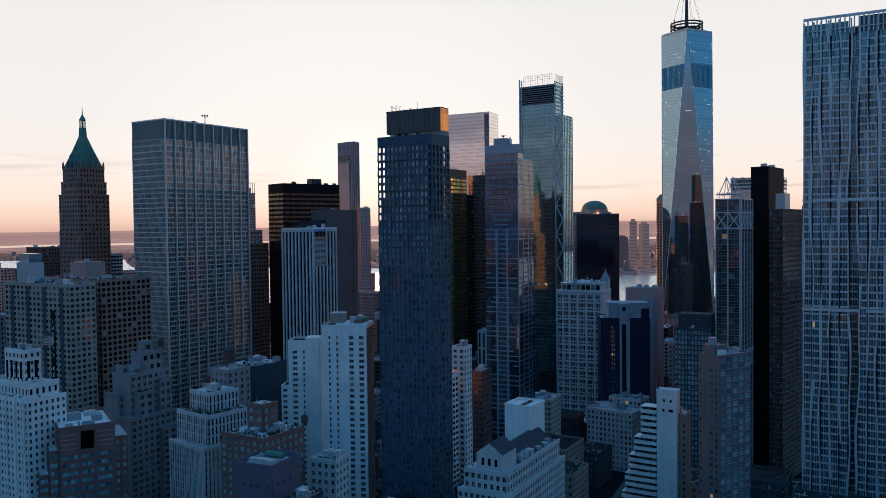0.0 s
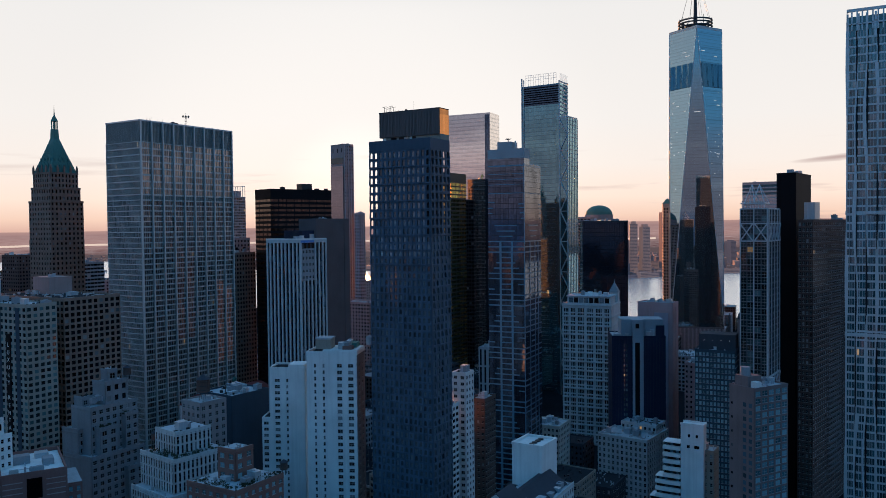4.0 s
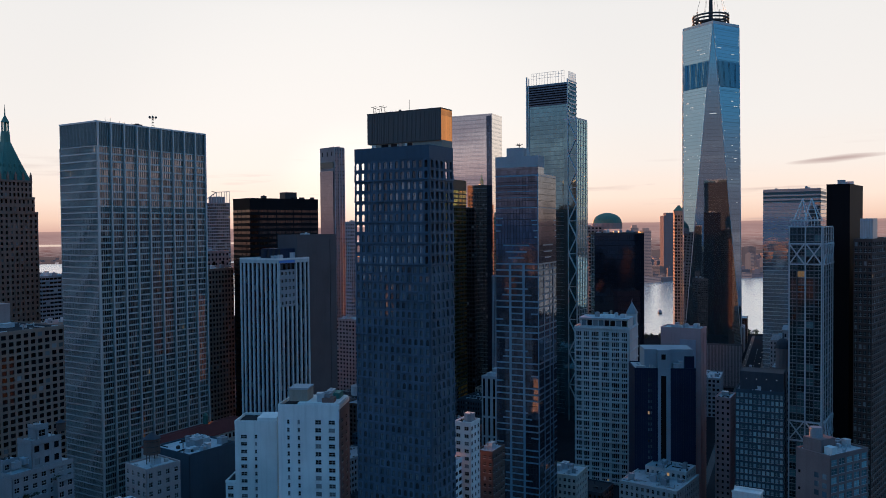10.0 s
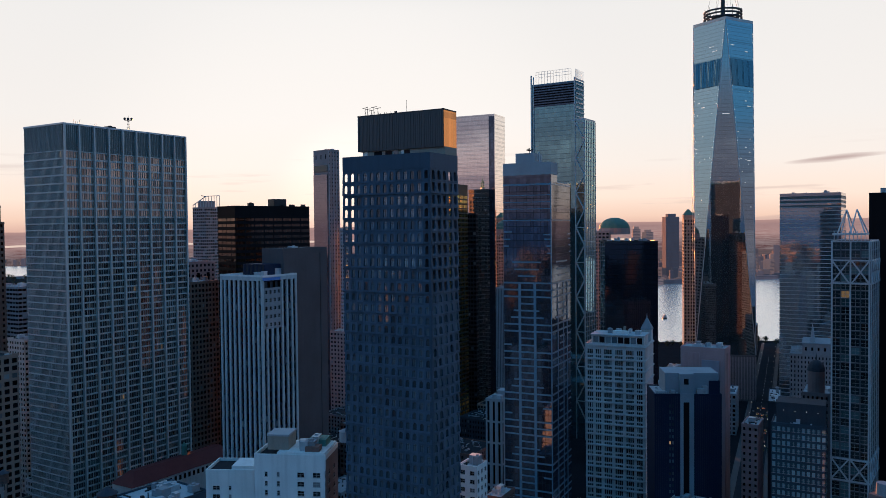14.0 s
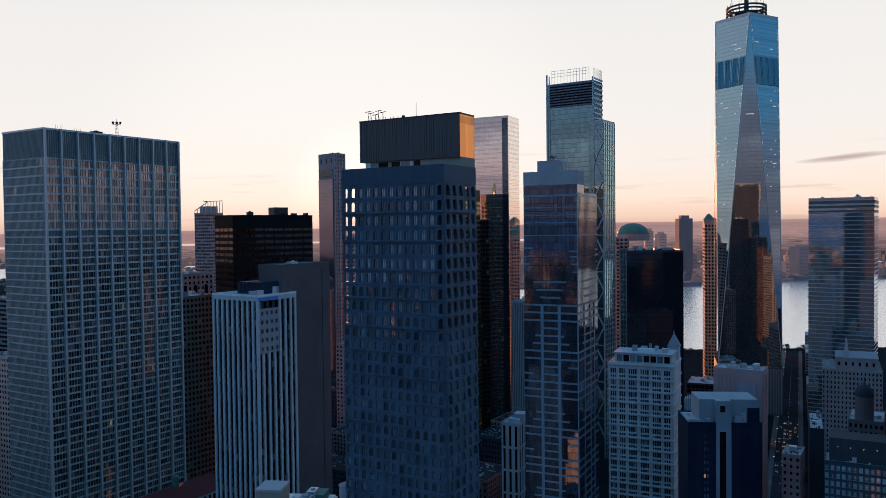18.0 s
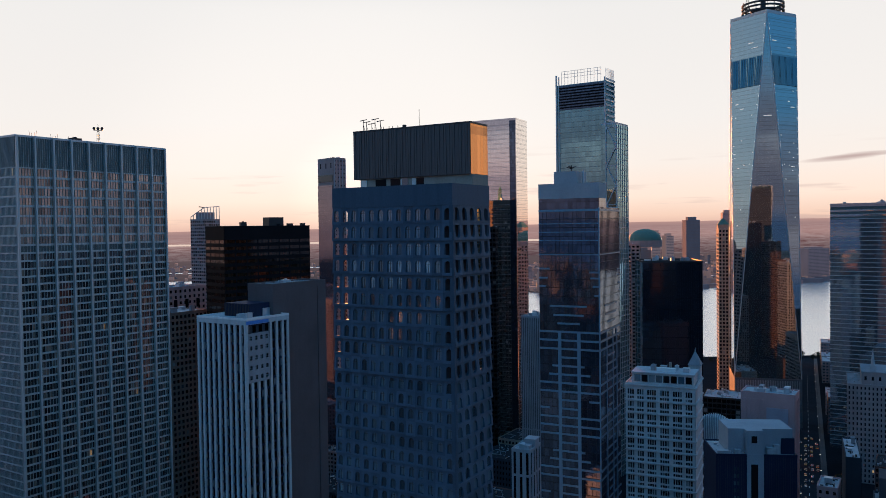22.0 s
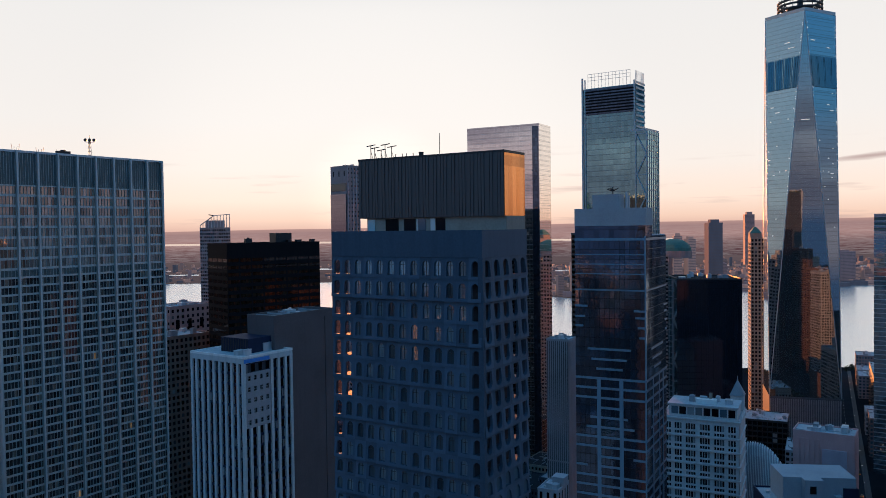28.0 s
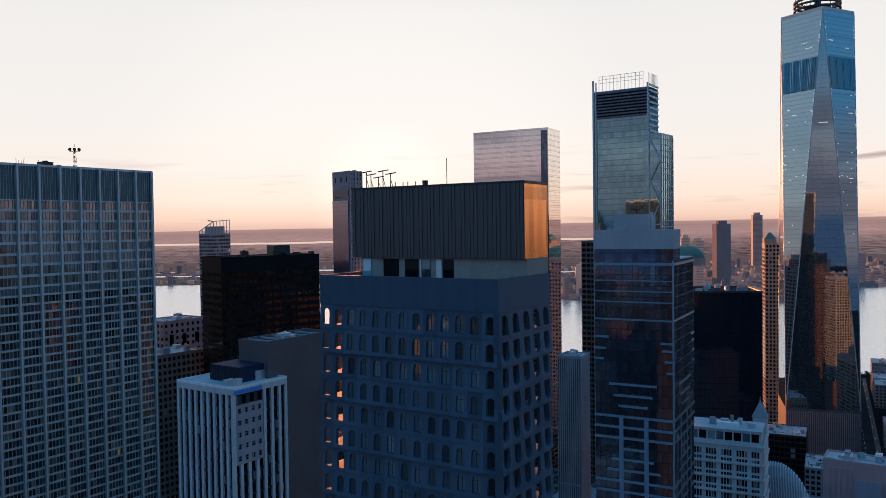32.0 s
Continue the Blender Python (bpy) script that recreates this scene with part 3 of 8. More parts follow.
def block(name, label, M, th, wl, wr, z, wall, glass=GLASS, fh=3.3, bl=8, br=8, ww=0.5, wh=0.5, rec=0.3, cap=24, units=4, roof=ROOF, parapet=1.1, lead="pier", per=1, group="", top=0.0, skip=None, body=None, trim=True):
    """A plain building: two detailed street fronts, body, roof and roof clutter."""
    T = thing(name, M[0], M[1], th, label, "building", group=group)
    core(T, wl, wr, z, body or wall, rec, roof, parapet, pmat=wall)
    rnd = random.Random(name + str(M))
    for side, n in (("L", bl), ("R", br)):
        f = Face(side, wl, wr)
        if n:
            facade(T, f, 0.0, z - 0.6 - top, n, fh, wall, glass, ww, wh, rec, cap, skip, lead, per, trim=trim)
            if top:
                m = Mesh()
                f.put(m, 0, f.length, -rec, 0, z - 0.6 - top, z - 0.6)
                part("wall", m, wall, T)
        else:
            m = Mesh()
            f.put(m, 0, f.length, -rec, 0, 0, z - 0.6)
            part("wall", m, wall, T)
    if bl and M[1] > 470:
        # plain windows on the two rear fronts
        m = Mesh()
        for j in range(int((z - 3) / fh)):
            for i in range(int(wl / 3.2)):
                m.box(wr, 0.8 + i * 3.2, 1.2 + j * fh, wr + 0.06, 2.6 + i * 3.2, 1.2 + j * fh + fh * 0.6)
            for i in range(int(wr / 3.2)):
                m.box(0.8 + i * 3.2, wl, 1.2 + j * fh, 2.6 + i * 3.2, wl + 0.06, 1.2 + j * fh + fh * 0.6)
        part("rear_window_rows", m, GLASSD, T, kind="stuff")
    roof_units(T, wl, wr, z, rnd, units)
    roof_clutter(T, wl, wr, z, rnd)
    return T


# ---- ground, water, distance ----
def sheet(name, pts, z, mat, label, category, kind="structure"):
    """A flat sheet with an edge of its own, 1 m deep."""
    low = [(x, y, z - 1.0) for x, y in pts]
    return tagged(new(name, Mesh().loft(low, [(x, y, z) for x, y in pts]).mesh(name, mat)), label, category, kind=kind)


def water_mat():
    m, nt, p = base_mat("river_water")
    p.inputs["Base Color"].default_value = (0.82, 0.80, 0.77, 1)
    p.inputs["Metallic"].default_value = 0.7
    p.inputs["Roughness"].default_value, p.inputs["IOR"].default_value = 0.27, 2.6
    b = nt.nodes.new("ShaderNodeBump")
    b.inputs["Strength"].default_value, b.inputs["Distance"].default_value = 0.35, 1.2
    nt.links.new(noise_fac(nt, 0.06, 6, (1, 2.5, 1)), b.inputs["Height"]), nt.links.new(b.outputs[0], p.inputs["Normal"])
    return m


def far_mat():
    """Land far off with haze painted in: glowing brown-violet, paler towards the horizon."""
    m, nt, p = base_mat("hazed_far_land")
    tc = nt.nodes.new("ShaderNodeTexCoord")
    sp = nt.nodes.new("ShaderNodeSeparateXYZ")
    nt.links.new(tc.outputs["Object"], sp.inputs[0])
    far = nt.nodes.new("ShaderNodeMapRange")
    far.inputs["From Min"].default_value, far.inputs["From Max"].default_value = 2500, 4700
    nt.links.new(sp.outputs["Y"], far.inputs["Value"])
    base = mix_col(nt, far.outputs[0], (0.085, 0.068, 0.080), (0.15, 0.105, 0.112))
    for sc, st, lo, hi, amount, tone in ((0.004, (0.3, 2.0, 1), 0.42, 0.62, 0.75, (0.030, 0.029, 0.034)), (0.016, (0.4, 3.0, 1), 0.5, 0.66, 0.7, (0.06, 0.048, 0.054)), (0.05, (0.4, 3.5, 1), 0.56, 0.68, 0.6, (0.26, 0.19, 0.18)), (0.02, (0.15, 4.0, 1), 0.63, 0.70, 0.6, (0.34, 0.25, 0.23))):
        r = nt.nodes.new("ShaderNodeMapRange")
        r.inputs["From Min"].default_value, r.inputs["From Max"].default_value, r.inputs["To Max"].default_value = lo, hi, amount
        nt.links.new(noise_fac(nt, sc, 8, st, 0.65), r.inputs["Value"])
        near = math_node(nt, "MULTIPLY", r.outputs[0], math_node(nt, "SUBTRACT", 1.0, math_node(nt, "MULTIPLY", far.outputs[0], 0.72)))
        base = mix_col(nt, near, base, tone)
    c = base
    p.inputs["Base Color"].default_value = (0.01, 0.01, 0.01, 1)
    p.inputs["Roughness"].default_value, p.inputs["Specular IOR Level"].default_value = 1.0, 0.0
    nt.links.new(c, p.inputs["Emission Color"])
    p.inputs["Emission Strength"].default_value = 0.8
    return m


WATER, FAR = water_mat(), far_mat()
sheet("ground", [(-4900, -2600), (4900, -2600), (4900, 1430), (-120, 1430), (-330, 1750), (-700, 1900), (-4900, 1900)], 0.0, ASPH, "dark asphalt ground between the city blocks", "ground")
sheet("water", [(-4900, -2600), (-1400, -2600), (-1500, 300), (-4900, 500)], 0.3, WATER, "pale grey strait east of the city", "water")
sheet("water", [(-4900, 1430), (4900, 1430), (4900, 4950), (-4900, 4950)], -0.5, WATER, "pale grey river mirroring the evening sky", "water")
RIDGE = 34.0


def ridge(x):
    """Height of the hills: lower towards the bay."""
    s = min(1.0, max(0.0, (x + 500) / 900))
    return RIDGE * (0.8 + 0.2 * s * s * (3 - 2 * s))


far = Mesh()
near_edge = lambda x: 3420 - 860 * min(1, max(0, (x + 450) / 800)) + 430 * min(1, max(0, (x - 450) / 850)) + 1050 * min(1, max(0, (-x - 1350) / 450)) + 60 * noise.noise((x / 260, 0, 3))
xs = [-4900 + 100 * i for i in range(99)]
grid = []
for x in xs:
    e = near_edge(x)
    row = []
    for k in range(13):
        s = k / 12
        y = e + (4850 - e) * s
        row.append((x, y, 0.6 + ridge(x) * s ** 1.35 + (3 * noise.noise((x / 500, y / 900, 0)) if k > 9 else 0)))
    grid.append(row)
far.v = [v for row in grid for v in row]
far.f = [(i * 13 + k, (i + 1) * 13 + k, (i + 1) * 13 + k + 1, i * 13 + k + 1) for i in range(len(xs) - 1) for k in range(12)]
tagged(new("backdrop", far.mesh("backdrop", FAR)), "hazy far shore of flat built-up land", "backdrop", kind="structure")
# inlets that shine on the far land
for k, (x0, x1, y, w) in enumerate([(-1300, -500, 4150, 34), (-1500, -1000, 3850, 20), (350, 900, 3750, 16), (1300, 2300, 3850, 26)]):
    e = near_edge((x0 + x1) / 2)
    z = 2.5 + ridge((x0 + x1) / 2) * ((y - e) / (4850 - e)) ** 1.35
    dz = RIDGE * 1.35 * ((y - e) / (4850 - e)) ** 0.35 / (4850 - e)
    low = [(x0, y - w, z - dz * w + 1), (x1, y - w * 0.6, z - dz * w * 0.6 + 1), (x1, y + w * 0.7, z + dz * w * 0.7 + 3), (x0, y + w, z + dz * w + 3)]
    tagged(new("far_inlet", Mesh().loft([(a, b, c - 1) for a, b, c in low], low).mesh("far_inlet", WATER)), "bright inlet of water on the far shore", "water", kind="structure")

# wooded island in the bay
ISLE = masonry("dusk_island", (0.034, 0.034, 0.036), rough=1.0, grain=0.02, streak=0.0, spec=0.0)
sheet("island", [(-820, 1860), (-4600, 1860), (-4600, 3420), (-2600, 3560), (-1700, 3480), (-1400, 3180), (-1260, 2700), (-1010, 2250)][::-1], 0.8, ISLE, "dark wooded island in the bay", "island")
ri = random.Random(14)
woods, sheds = Mesh(), Mesh()
for k in range(1500):
    y = ri.uniform(1880, 3440)
    x = -870 - (y - 1860) * 0.36 - ri.random() ** 1.4 * 1500
    if k % 9 == 0:
        w, d, h = ri.uniform(12, 40), ri.uniform(10, 20), ri.uniform(6, 14)
        sheds.box(x, y, 0.7, x + w, y + d, 0.8 + h)
        continue
    r = ri.uniform(4, 9)
    for q in range(5):
        c = Vector((x + ri.uniform(-r, r), y + ri.uniform(-r, r), 3 + ri.uniform(0.2, 1.0) * r))
        b = len(woods.v)
        woods.v += [tuple(c + Vector((ri.uniform(-r, r), ri.uniform(-r, r), ri.uniform(-r, r) * 0.7)) * 0.7) for _ in range(4)]
        woods.f += [(b, b + 1, b + 2), (b, b + 2, b + 3), (b, b + 3, b + 1), (b + 1, b + 3, b + 2)]
tagged(new("island_woods", woods.mesh("island_woods", LEAF)), "dark trees of the island", "trees", kind="stuff")
tagged(new("island_houses", sheds.mesh("island_houses", GREY)), "low pale houses among the island trees", "buildings", kind="stuff")

# avenue that runs to the river, pavements with kerbs
AV, AVW = Vector((0.4104, 0.9119)), 12.0          # direction, half width
AV0 = Vector((249, 775))
AVN = Vector((AV.y, -AV.x))


def strip(name, a, b, o0, o1, z, mat, label, category):
    pts = [AV0 + AV * a + AVN * o0, AV0 + AV * a + AVN * o1, AV0 + AV * b + AVN * o1, AV0 + AV * b + AVN * o0]
    return sheet(name, [tuple(p) for p in pts], z, mat, label, category)


PAVE = masonry("pavement_concrete", (0.10, 0.10, 0.10), grain=0.8, streak=0)
ROADM = masonry("worn_asphalt", (0.034, 0.037, 0.043), rough=1.0, grain=0.4, streak=0, spec=0.0)
strip("road", -420, 690, -9, 9, 0.06, ROADM, "worn asphalt avenue running to the river", "road")
strip("pavement", -420, 690, 9.0, 13.5, 0.18, PAVE, "concrete pavement along the avenue", "pavement")
strip("pavement", -420, 690, -13.5, -9.0, 0.18, PAVE, "concrete pavement along the avenue", "pavement")
for k in range(34):
    strip("lane_mark", -60 + k * 18, -54 + k * 18, -0.15, 0.15, 0.08, WHITE, "white painted lane mark on asphalt", "road marking")

CARC = [metal_mat("car_paint_" + n, c, 0.3, 0.3) for n, c in (("dark", (0.03, 0.03, 0.035)), ("white", (0.7, 0.7, 0.7)), ("yellow", (0.6, 0.36, 0.03)), ("grey", (0.25, 0.26, 0.28)))]
TAILM, tnt, tp = base_mat("tail_light_glow")
tp.inputs["Base Color"].default_value, tp.inputs["Emission Color"].default_value, tp.inputs["Emission Strength"].default_value = (0.3, 0.02, 0.02, 1), (1, 0.12, 0.06, 1), 2.0
HEADM, tnt, tp = base_mat("head_light_glow")
tp.inputs["Emission Color"].default_value, tp.inputs["Emission Strength"].default_value = (1, 0.85, 0.65, 1), 1.4


def car(mat, label):
    T = thing("car", 0, 0, 0, label, "car", group="cars on the avenue")
    hull = part("body", Mesh().box(-0.9, -2.2, 0.35, 0.9, 2.2, 0.95), mat, T)
    part("cabin", Mesh().loft([(-0.85, -1.5, 0.95), (0.85, -1.5, 0.95), (0.85, 1.2, 0.95), (-0.85, 1.2, 0.95)], [(-0.65, -1.0, 1.5), (0.65, -1.0, 1.5), (0.65, 0.6, 1.5), (-0.65, 0.6, 1.5)]), GLASSD, T)
    for x in (-0.8, 0.8):
        for y in (-1.4, 1.4):
            w = Mesh()
            ring = lambda d: [(x + d, y + 0.35 * math.cos(a * 0.785), 0.35 + 0.35 * math.sin(a * 0.785)) for a in range(8)]
            part("wheel", w.loft(ring(-0.12), ring(0.12)), BLACKP, T)
        part("tail_light", Mesh().box(x - 0.12, -2.26, 0.6, x + 0.12, -2.2, 0.8), TAILM, hull)
        part("headlight", Mesh().box(x - 0.12, 2.2, 0.6, x + 0.12, 2.26, 0.8), HEADM, hull)
    return T


rc = random.Random(5)
cars = [car(m, l) for m, l in zip(CARC, ("dark car waiting in the avenue", "white car in the avenue's traffic", "yellow taxi in the avenue's traffic", "grey car in the avenue's traffic"))]
ang = math.degrees(math.atan2(AV.y, AV.x)) - 90
spots = [(s + rc.uniform(-3, 3), lane) for s in range(-40, 620, 15) for lane in (-6.6, -2.4, 2.4, 6.6) if rc.random() < 0.55]
for k, (s, lane) in enumerate(spots[:38]):
    p = AV0 + AV * s + AVN * lane
    m = pose(p.x, p.y, 0.06, 0, 0, ang + (0 if lane > 0 else 180))
    if k < 4:
        cars[k].matrix_world = m
    else:
        copy_thing(cars[rc.randrange(4)], m)



def street_lamp(x, y, turn):
    T = thing("street_lamp", x, y, turn, "slim grey street lamp with a glowing head", "street lamp", z=0.17, group="avenue lamps")
    pole = part("pole", Mesh().tube(0, 0, 0, 8.5, 0.12, 0.07, 6).bar((0, 0, 8.4), (1.6, 0, 8.9), 0.1), DSTEEL, T)
    part("lamp_head", Mesh().box(1.3, -0.16, 8.78, 2.1, 0.16, 8.98), HEADM, pole, "warm glowing lamp head")
    return T


lamp = street_lamp(*(AV0 + AV * 20 + AVN * 10.2), ang + 180)
for k in range(1, 26):
    p = AV0 + AV * (20 + 24 * k) + AVN * (10.2 if k % 2 == 0 else -10.2)
    copy_thing(lamp, pose(p.x, p.y, 0.17, 0, 0, ang + (180 if k % 2 == 0 else 0)))


# ---- the great towers ----
def slab_tower():
    """Slab of offices with bright outer columns and bands of small panes."""
    wl, wr, z = 36.1, 81.4, 247.9
    T = thing("office_slab", -200.1, 572.2, 58.1, "tall office slab with silver columns and dark window bands", "skyscraper")
    core(T, wl, wr, z, DGREY, 0.6, ROOFD, 0.8, pmat=ALUM)
    zt, zm, fh = 233.6, 198.05, 3.537
    R, Lf = Face("R", wl, wr), Face("L", wl, wr)
    band = lambda i, j, n: j in (17, 55)
    for f, bays, per in ((R, 9, 6), (Lf, 6, 6)):
        bw = f.length / bays
        ww, wh = (0.9, 0.76) if f is R else (0.98, 0.82)
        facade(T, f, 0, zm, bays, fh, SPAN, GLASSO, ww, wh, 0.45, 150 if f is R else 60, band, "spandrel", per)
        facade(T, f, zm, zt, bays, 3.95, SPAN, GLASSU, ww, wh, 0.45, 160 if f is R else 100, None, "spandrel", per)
        m = Mesh()
        for i in range(bays * per):
            u = (i + 1) * bw / per
            t = 0.05 if f is R else 0.11
            f.put(m, u - t, u + t, -0.4, -0.02 if f is R else 0.04, 0, zt)
        part("mullion_rows", m, SPAN, T, kind="stuff")
        # tall louvred storey at the top and two louvred bands
        for a, b in ((zt, z - 0.6), (60.0, 63.7), (194.3, 198.0)):
            slab(T, f, 0, f.length, -0.5, -0.25, a, b, LOUV, "louvre_band", "blue-grey louvred plant storey")
        m = Mesh()
        for i in range(bays * 8):
            u = (i + 0.5) * bw / 8
            f.put(m, u - 0.06, u + 0.06, -0.25, -0.1, zt, z - 0.6)
        part("louvre_rows", m, SPAN, T, kind="stuff")
        if f is R:
            for i in range(bays + 1):
                u = min(max(i * bw, 0.5), f.length - 0.5)
                slab(T, f, u - 0.42, u + 0.42, 0.0, 1.1, 0, z, SILVER, "column", "dull aluminium outer column")
        slab(T, f, 0, f.length, -0.3, 0.15, z - 0.7, z + 0.25, ALUM, "coping")
    roof_units(T, wl, wr, z, random.Random(2), 4, mat=DSTEEL)
    # mast with drum antennas, and two small whip clusters
    A = thing("antenna_mast", -187.4, 629.3, 20, "dark steel roof mast with drum antennas on top", "antenna", z=z - 0.2)
    m = Mesh()
    for a in range(4):
        x, y = 0.9 * math.cos(a * math.pi / 2), 0.9 * math.sin(a * math.pi / 2)
        m.bar((x, y, 0), (x * 0.5, y * 0.5, 9.5), 0.14)
    for k in range(5):
        r = 0.9 - 0.09 * k
        for a in range(4):
            m.bar((r * math.cos(a * 1.571), r * math.sin(a * 1.571), k * 2), (r * math.cos(a * 1.571 + 1.571), r * math.sin(a * 1.571 + 1.571), k * 2 + 0.9), 0.09)
    part("lattice", m, DSTEEL, A)
    deck = part("platform", Mesh().box(-2.2, -0.3, 8.8, 2.2, 0.3, 9.0), DSTEEL, A)
    for x in (-1.9, 0, 1.9):
        ring = lambda y, r: [(x + r * math.cos(t * 0.628), y, 9.9 + r * math.sin(t * 0.628)) for t in range(10)]
        part("drum", Mesh().loft(ring(0.45, 0.75), ring(-0.45, 0.75)), DSTEEL, deck)
    part("tip", Mesh().bar((0, 0, 9), (0, 0, 12.2), 0.16), DSTEEL, A)
    for x, y in ((-196, 600), (-193, 612), (-199, 586)):
        C = thing("whip_antenna", x, y, 10, "thin whip antennas on a low roof frame", "antenna", z=z - 0.2, group="roof antennas")
        part("frame", Mesh().bar((-1.5, 0, 0.3), (1.5, 0, 0.3), 0.2).bar((-1.2, 0, 0), (-1.2, 0, 0.3), 0.2).bar((1.2, 0, 0), (1.2, 0, 0.3), 0.2), DSTEEL, C)
        for k in (-1.2, -0.4, 0.5, 1.2):
            part("whip", Mesh().bar((k, 0, 0.3), (k * 1.4, 0.2, 2.2 + abs(k) * 1.3), 0.12), DSTEEL, C)


def arch_panel(face, w, h, up=True, ow=1.32, oh=2.35, flare=0.30, deep=0.34):
    """A concrete panel with an arched opening and its reveal, in the face's axes round the panel's bottom middle. It leans out towards its foot."""
    k = 7
    z0 = (h - oh) / 2
    r = ow / 2
    hole = [(-r, z0), (r, z0)] + [(r * math.cos(math.pi * i / k), z0 + oh - r + r * math.sin(math.pi * i / k)) for i in range(k + 1)]
    if not up:
        hole = [(-u, h - v) for u, v in hole]
    out = []
    for u, v in hole:      # the outer edge of the plate, point by point
        if abs(u) * h > abs(v - h / 2) * w:
            out.append((math.copysign(w / 2, u), v))
        else:
            out.append((u * 1.0, h if v > h / 2 else 0.0))
    lean = lambda v: flare * (1 - v / h)
    V, F = [], []
    n = len(hole)
    for (u, v) in hole:
        V.append((u, lean(v), v))
    for (u, v) in out:
        V.append((u, lean(v), v))
    for (u, v) in hole:
        V.append((u, -deep, v))
    corners = [(-w / 2, 0.0), (w / 2, 0.0), (w / 2, h), (-w / 2, h)]
    cb = len(V)
    for (u, v) in corners:
        V.append((u, lean(v), v))
    for i in range(n):
        j = (i + 1) % n
        a, b = out[i], out[j]
        F.append((i, j, n + j, n + i))
        F.append((i, 2 * n + i, 2 * n + j, j))
        if a[0] != b[0] and a[1] != b[1]:      # fill the plate's corner
            c = min(range(4), key=lambda q: abs(corners[q][0] - (a[0] if abs(a[0]) == w / 2 else b[0])) + abs(corners[q][1] - (a[1] if a[1] in (0.0, h) else b[1])))
            F.append((n + i, n + j, cb + c))
    # foot and head, so that the overhang has an underside
    fb = len(V)
    V += [(-w / 2, -deep, 0), (w / 2, -deep, 0), (w / 2, -deep, h), (-w / 2, -deep, h)]
    F += [(cb, cb + 1, fb + 1, fb), (cb + 3, cb + 2, fb + 2, fb + 3)]
    if face == "L":
        V = [(-d, u, z) for u, d, z in V]
    else:
        V = [(u, -d, z) for u, d, z in V]
    return V, F


def arched_tower():
    wl, wr, z, th = 31.9, 16.7, 212.8, 59.5
    T = thing("arched_tower", -4.8, 382.7, th, "dark charcoal concrete tower with arched window panels", "skyscraper")
    zt, open_rows, tall, low = 208.2, 10, 3.74, 3.2
    tops = [zt - tall * j for j in range(open_rows)]
    split = zt - open_rows * tall
    tops += [split - low * j for j in range(int(split / low))]
    zb = tops[-1] - low
    part("body", Mesh().box(0.5, 0.5, 0, wr, wl, split), DGREY, T)
    part("body", Mesh().box(0.5, 2.6, split, wr - 2.3, wl - 4.2, z - 1.5), DGREY, T)
    for k in range(open_rows + 1):
        part("floor_slab", Mesh().box(0.3, 0.3, split + k * tall - 0.14, wr, wl, split + k * tall + 0.14), CHAR, T)
    part("corner_pier", Mesh().box(-0.32, -0.32, zb, 0.6, 0.6, zt), CHAR, T)
    for px, py in ((wr - 0.8, wl - 0.8), (wr - 0.8, 0.1)):
        part("corner_post", Mesh().box(px, py, split, wr, py + 0.8, z - 1.5), CHAR, T)
    part("roof", Mesh().box(0.5, 0.5, z - 1.5, wr, wl, z - 1.1), ROOFD, T)
    part("wall", Mesh().box(-0.1, -0.1, 0, wr, wl, zb), CHAR, T)
    for side, n, cap in (("L", 13, 180), ("R", 5, 110)):
        f = Face(side, wl, wr)
        bw = f.length / n
        kinds = {}
        for up in (True, False):
            for fh in (tall, low):
                V, F = arch_panel(side, bw, fh, up, *((1.36, fh * 0.68) if side == "L" else (1.95, fh * 0.75)))
                me = bpy.data.meshes.new("panel")
                me.from_pydata(V, [], F)
                me.materials.append(CHAR)
                kinds[(up, fh)] = (V, F, me)
        rest, count, high, lower = Mesh(), 0, [], []
        for j, top in enumerate(tops):
            fh = tall if j < open_rows else low
            zz = top - fh
            V, F, me = kinds[(side == "L" or j >= open_rows or j == 0, fh)]
            jog = 0.16 if j % 2 else 0.0
            for i in range(n):
                u = (i + 0.5) * bw
                p = f.at(u, jog, zz)
                if count < cap:
                    ob = new("panel", me)
                    ob.parent, ob.location = T, p
                    count += 1
                else:
                    b = len(rest.v)
                    rest.v += [(x + p[0], y + p[1], q + p[2]) for x, y, q in V]
                    rest.f += [tuple(b + q for q in fc) for fc in F]
                if j >= open_rows:
                    lower.append((u, zz + fh / 2, -0.24 + jog))
                elif side == "L" and 0 < i < n - 1 and not (i == n - 2 and j < 7):
                    high.append((u, zz + fh / 2, -0.24 + jog))
        part("panel_rows", rest, CHAR, T, kind="stuff")
        windows(T, f, high, 1.5, tall * 0.74, GLASSA, cap // 2)
        windows(T, f, lower, 1.5 if side == "L" else 2.2, low * 0.8, GLASSA, cap // 2)
        slab(T, f, -0.1, f.length, -0.5, 0.12, zt, z, CHAR, "parapet")
        # glazing bars of the arched windows
        m = Mesh()
        for u, zz, d in high + (lower if side == "L" else []):
            f.put(m, u - 0.04, u + 0.04, d + 0.03, d + 0.09, zz - 1.3, zz + 1.3)
            f.put(m, u - 0.66, u + 0.66, d + 0.03, d + 0.09, zz + 0.5, zz + 0.58)
        part("glazing_bar_rows", m, DSTEEL, T, kind="stuff")
    part("parapet", Mesh().box(wr - 0.3, 0.0, zt + 2, wr, wl, z), CHAR, T)
    part("parapet", Mesh().box(0.4, wl - 0.3, zt + 2, wr - 0.3, wl, z), CHAR, T)
    # recessed glazed storey under the metal crown
    x0, x1, y0, y1 = 8.8, wr, 0.3, 32.3
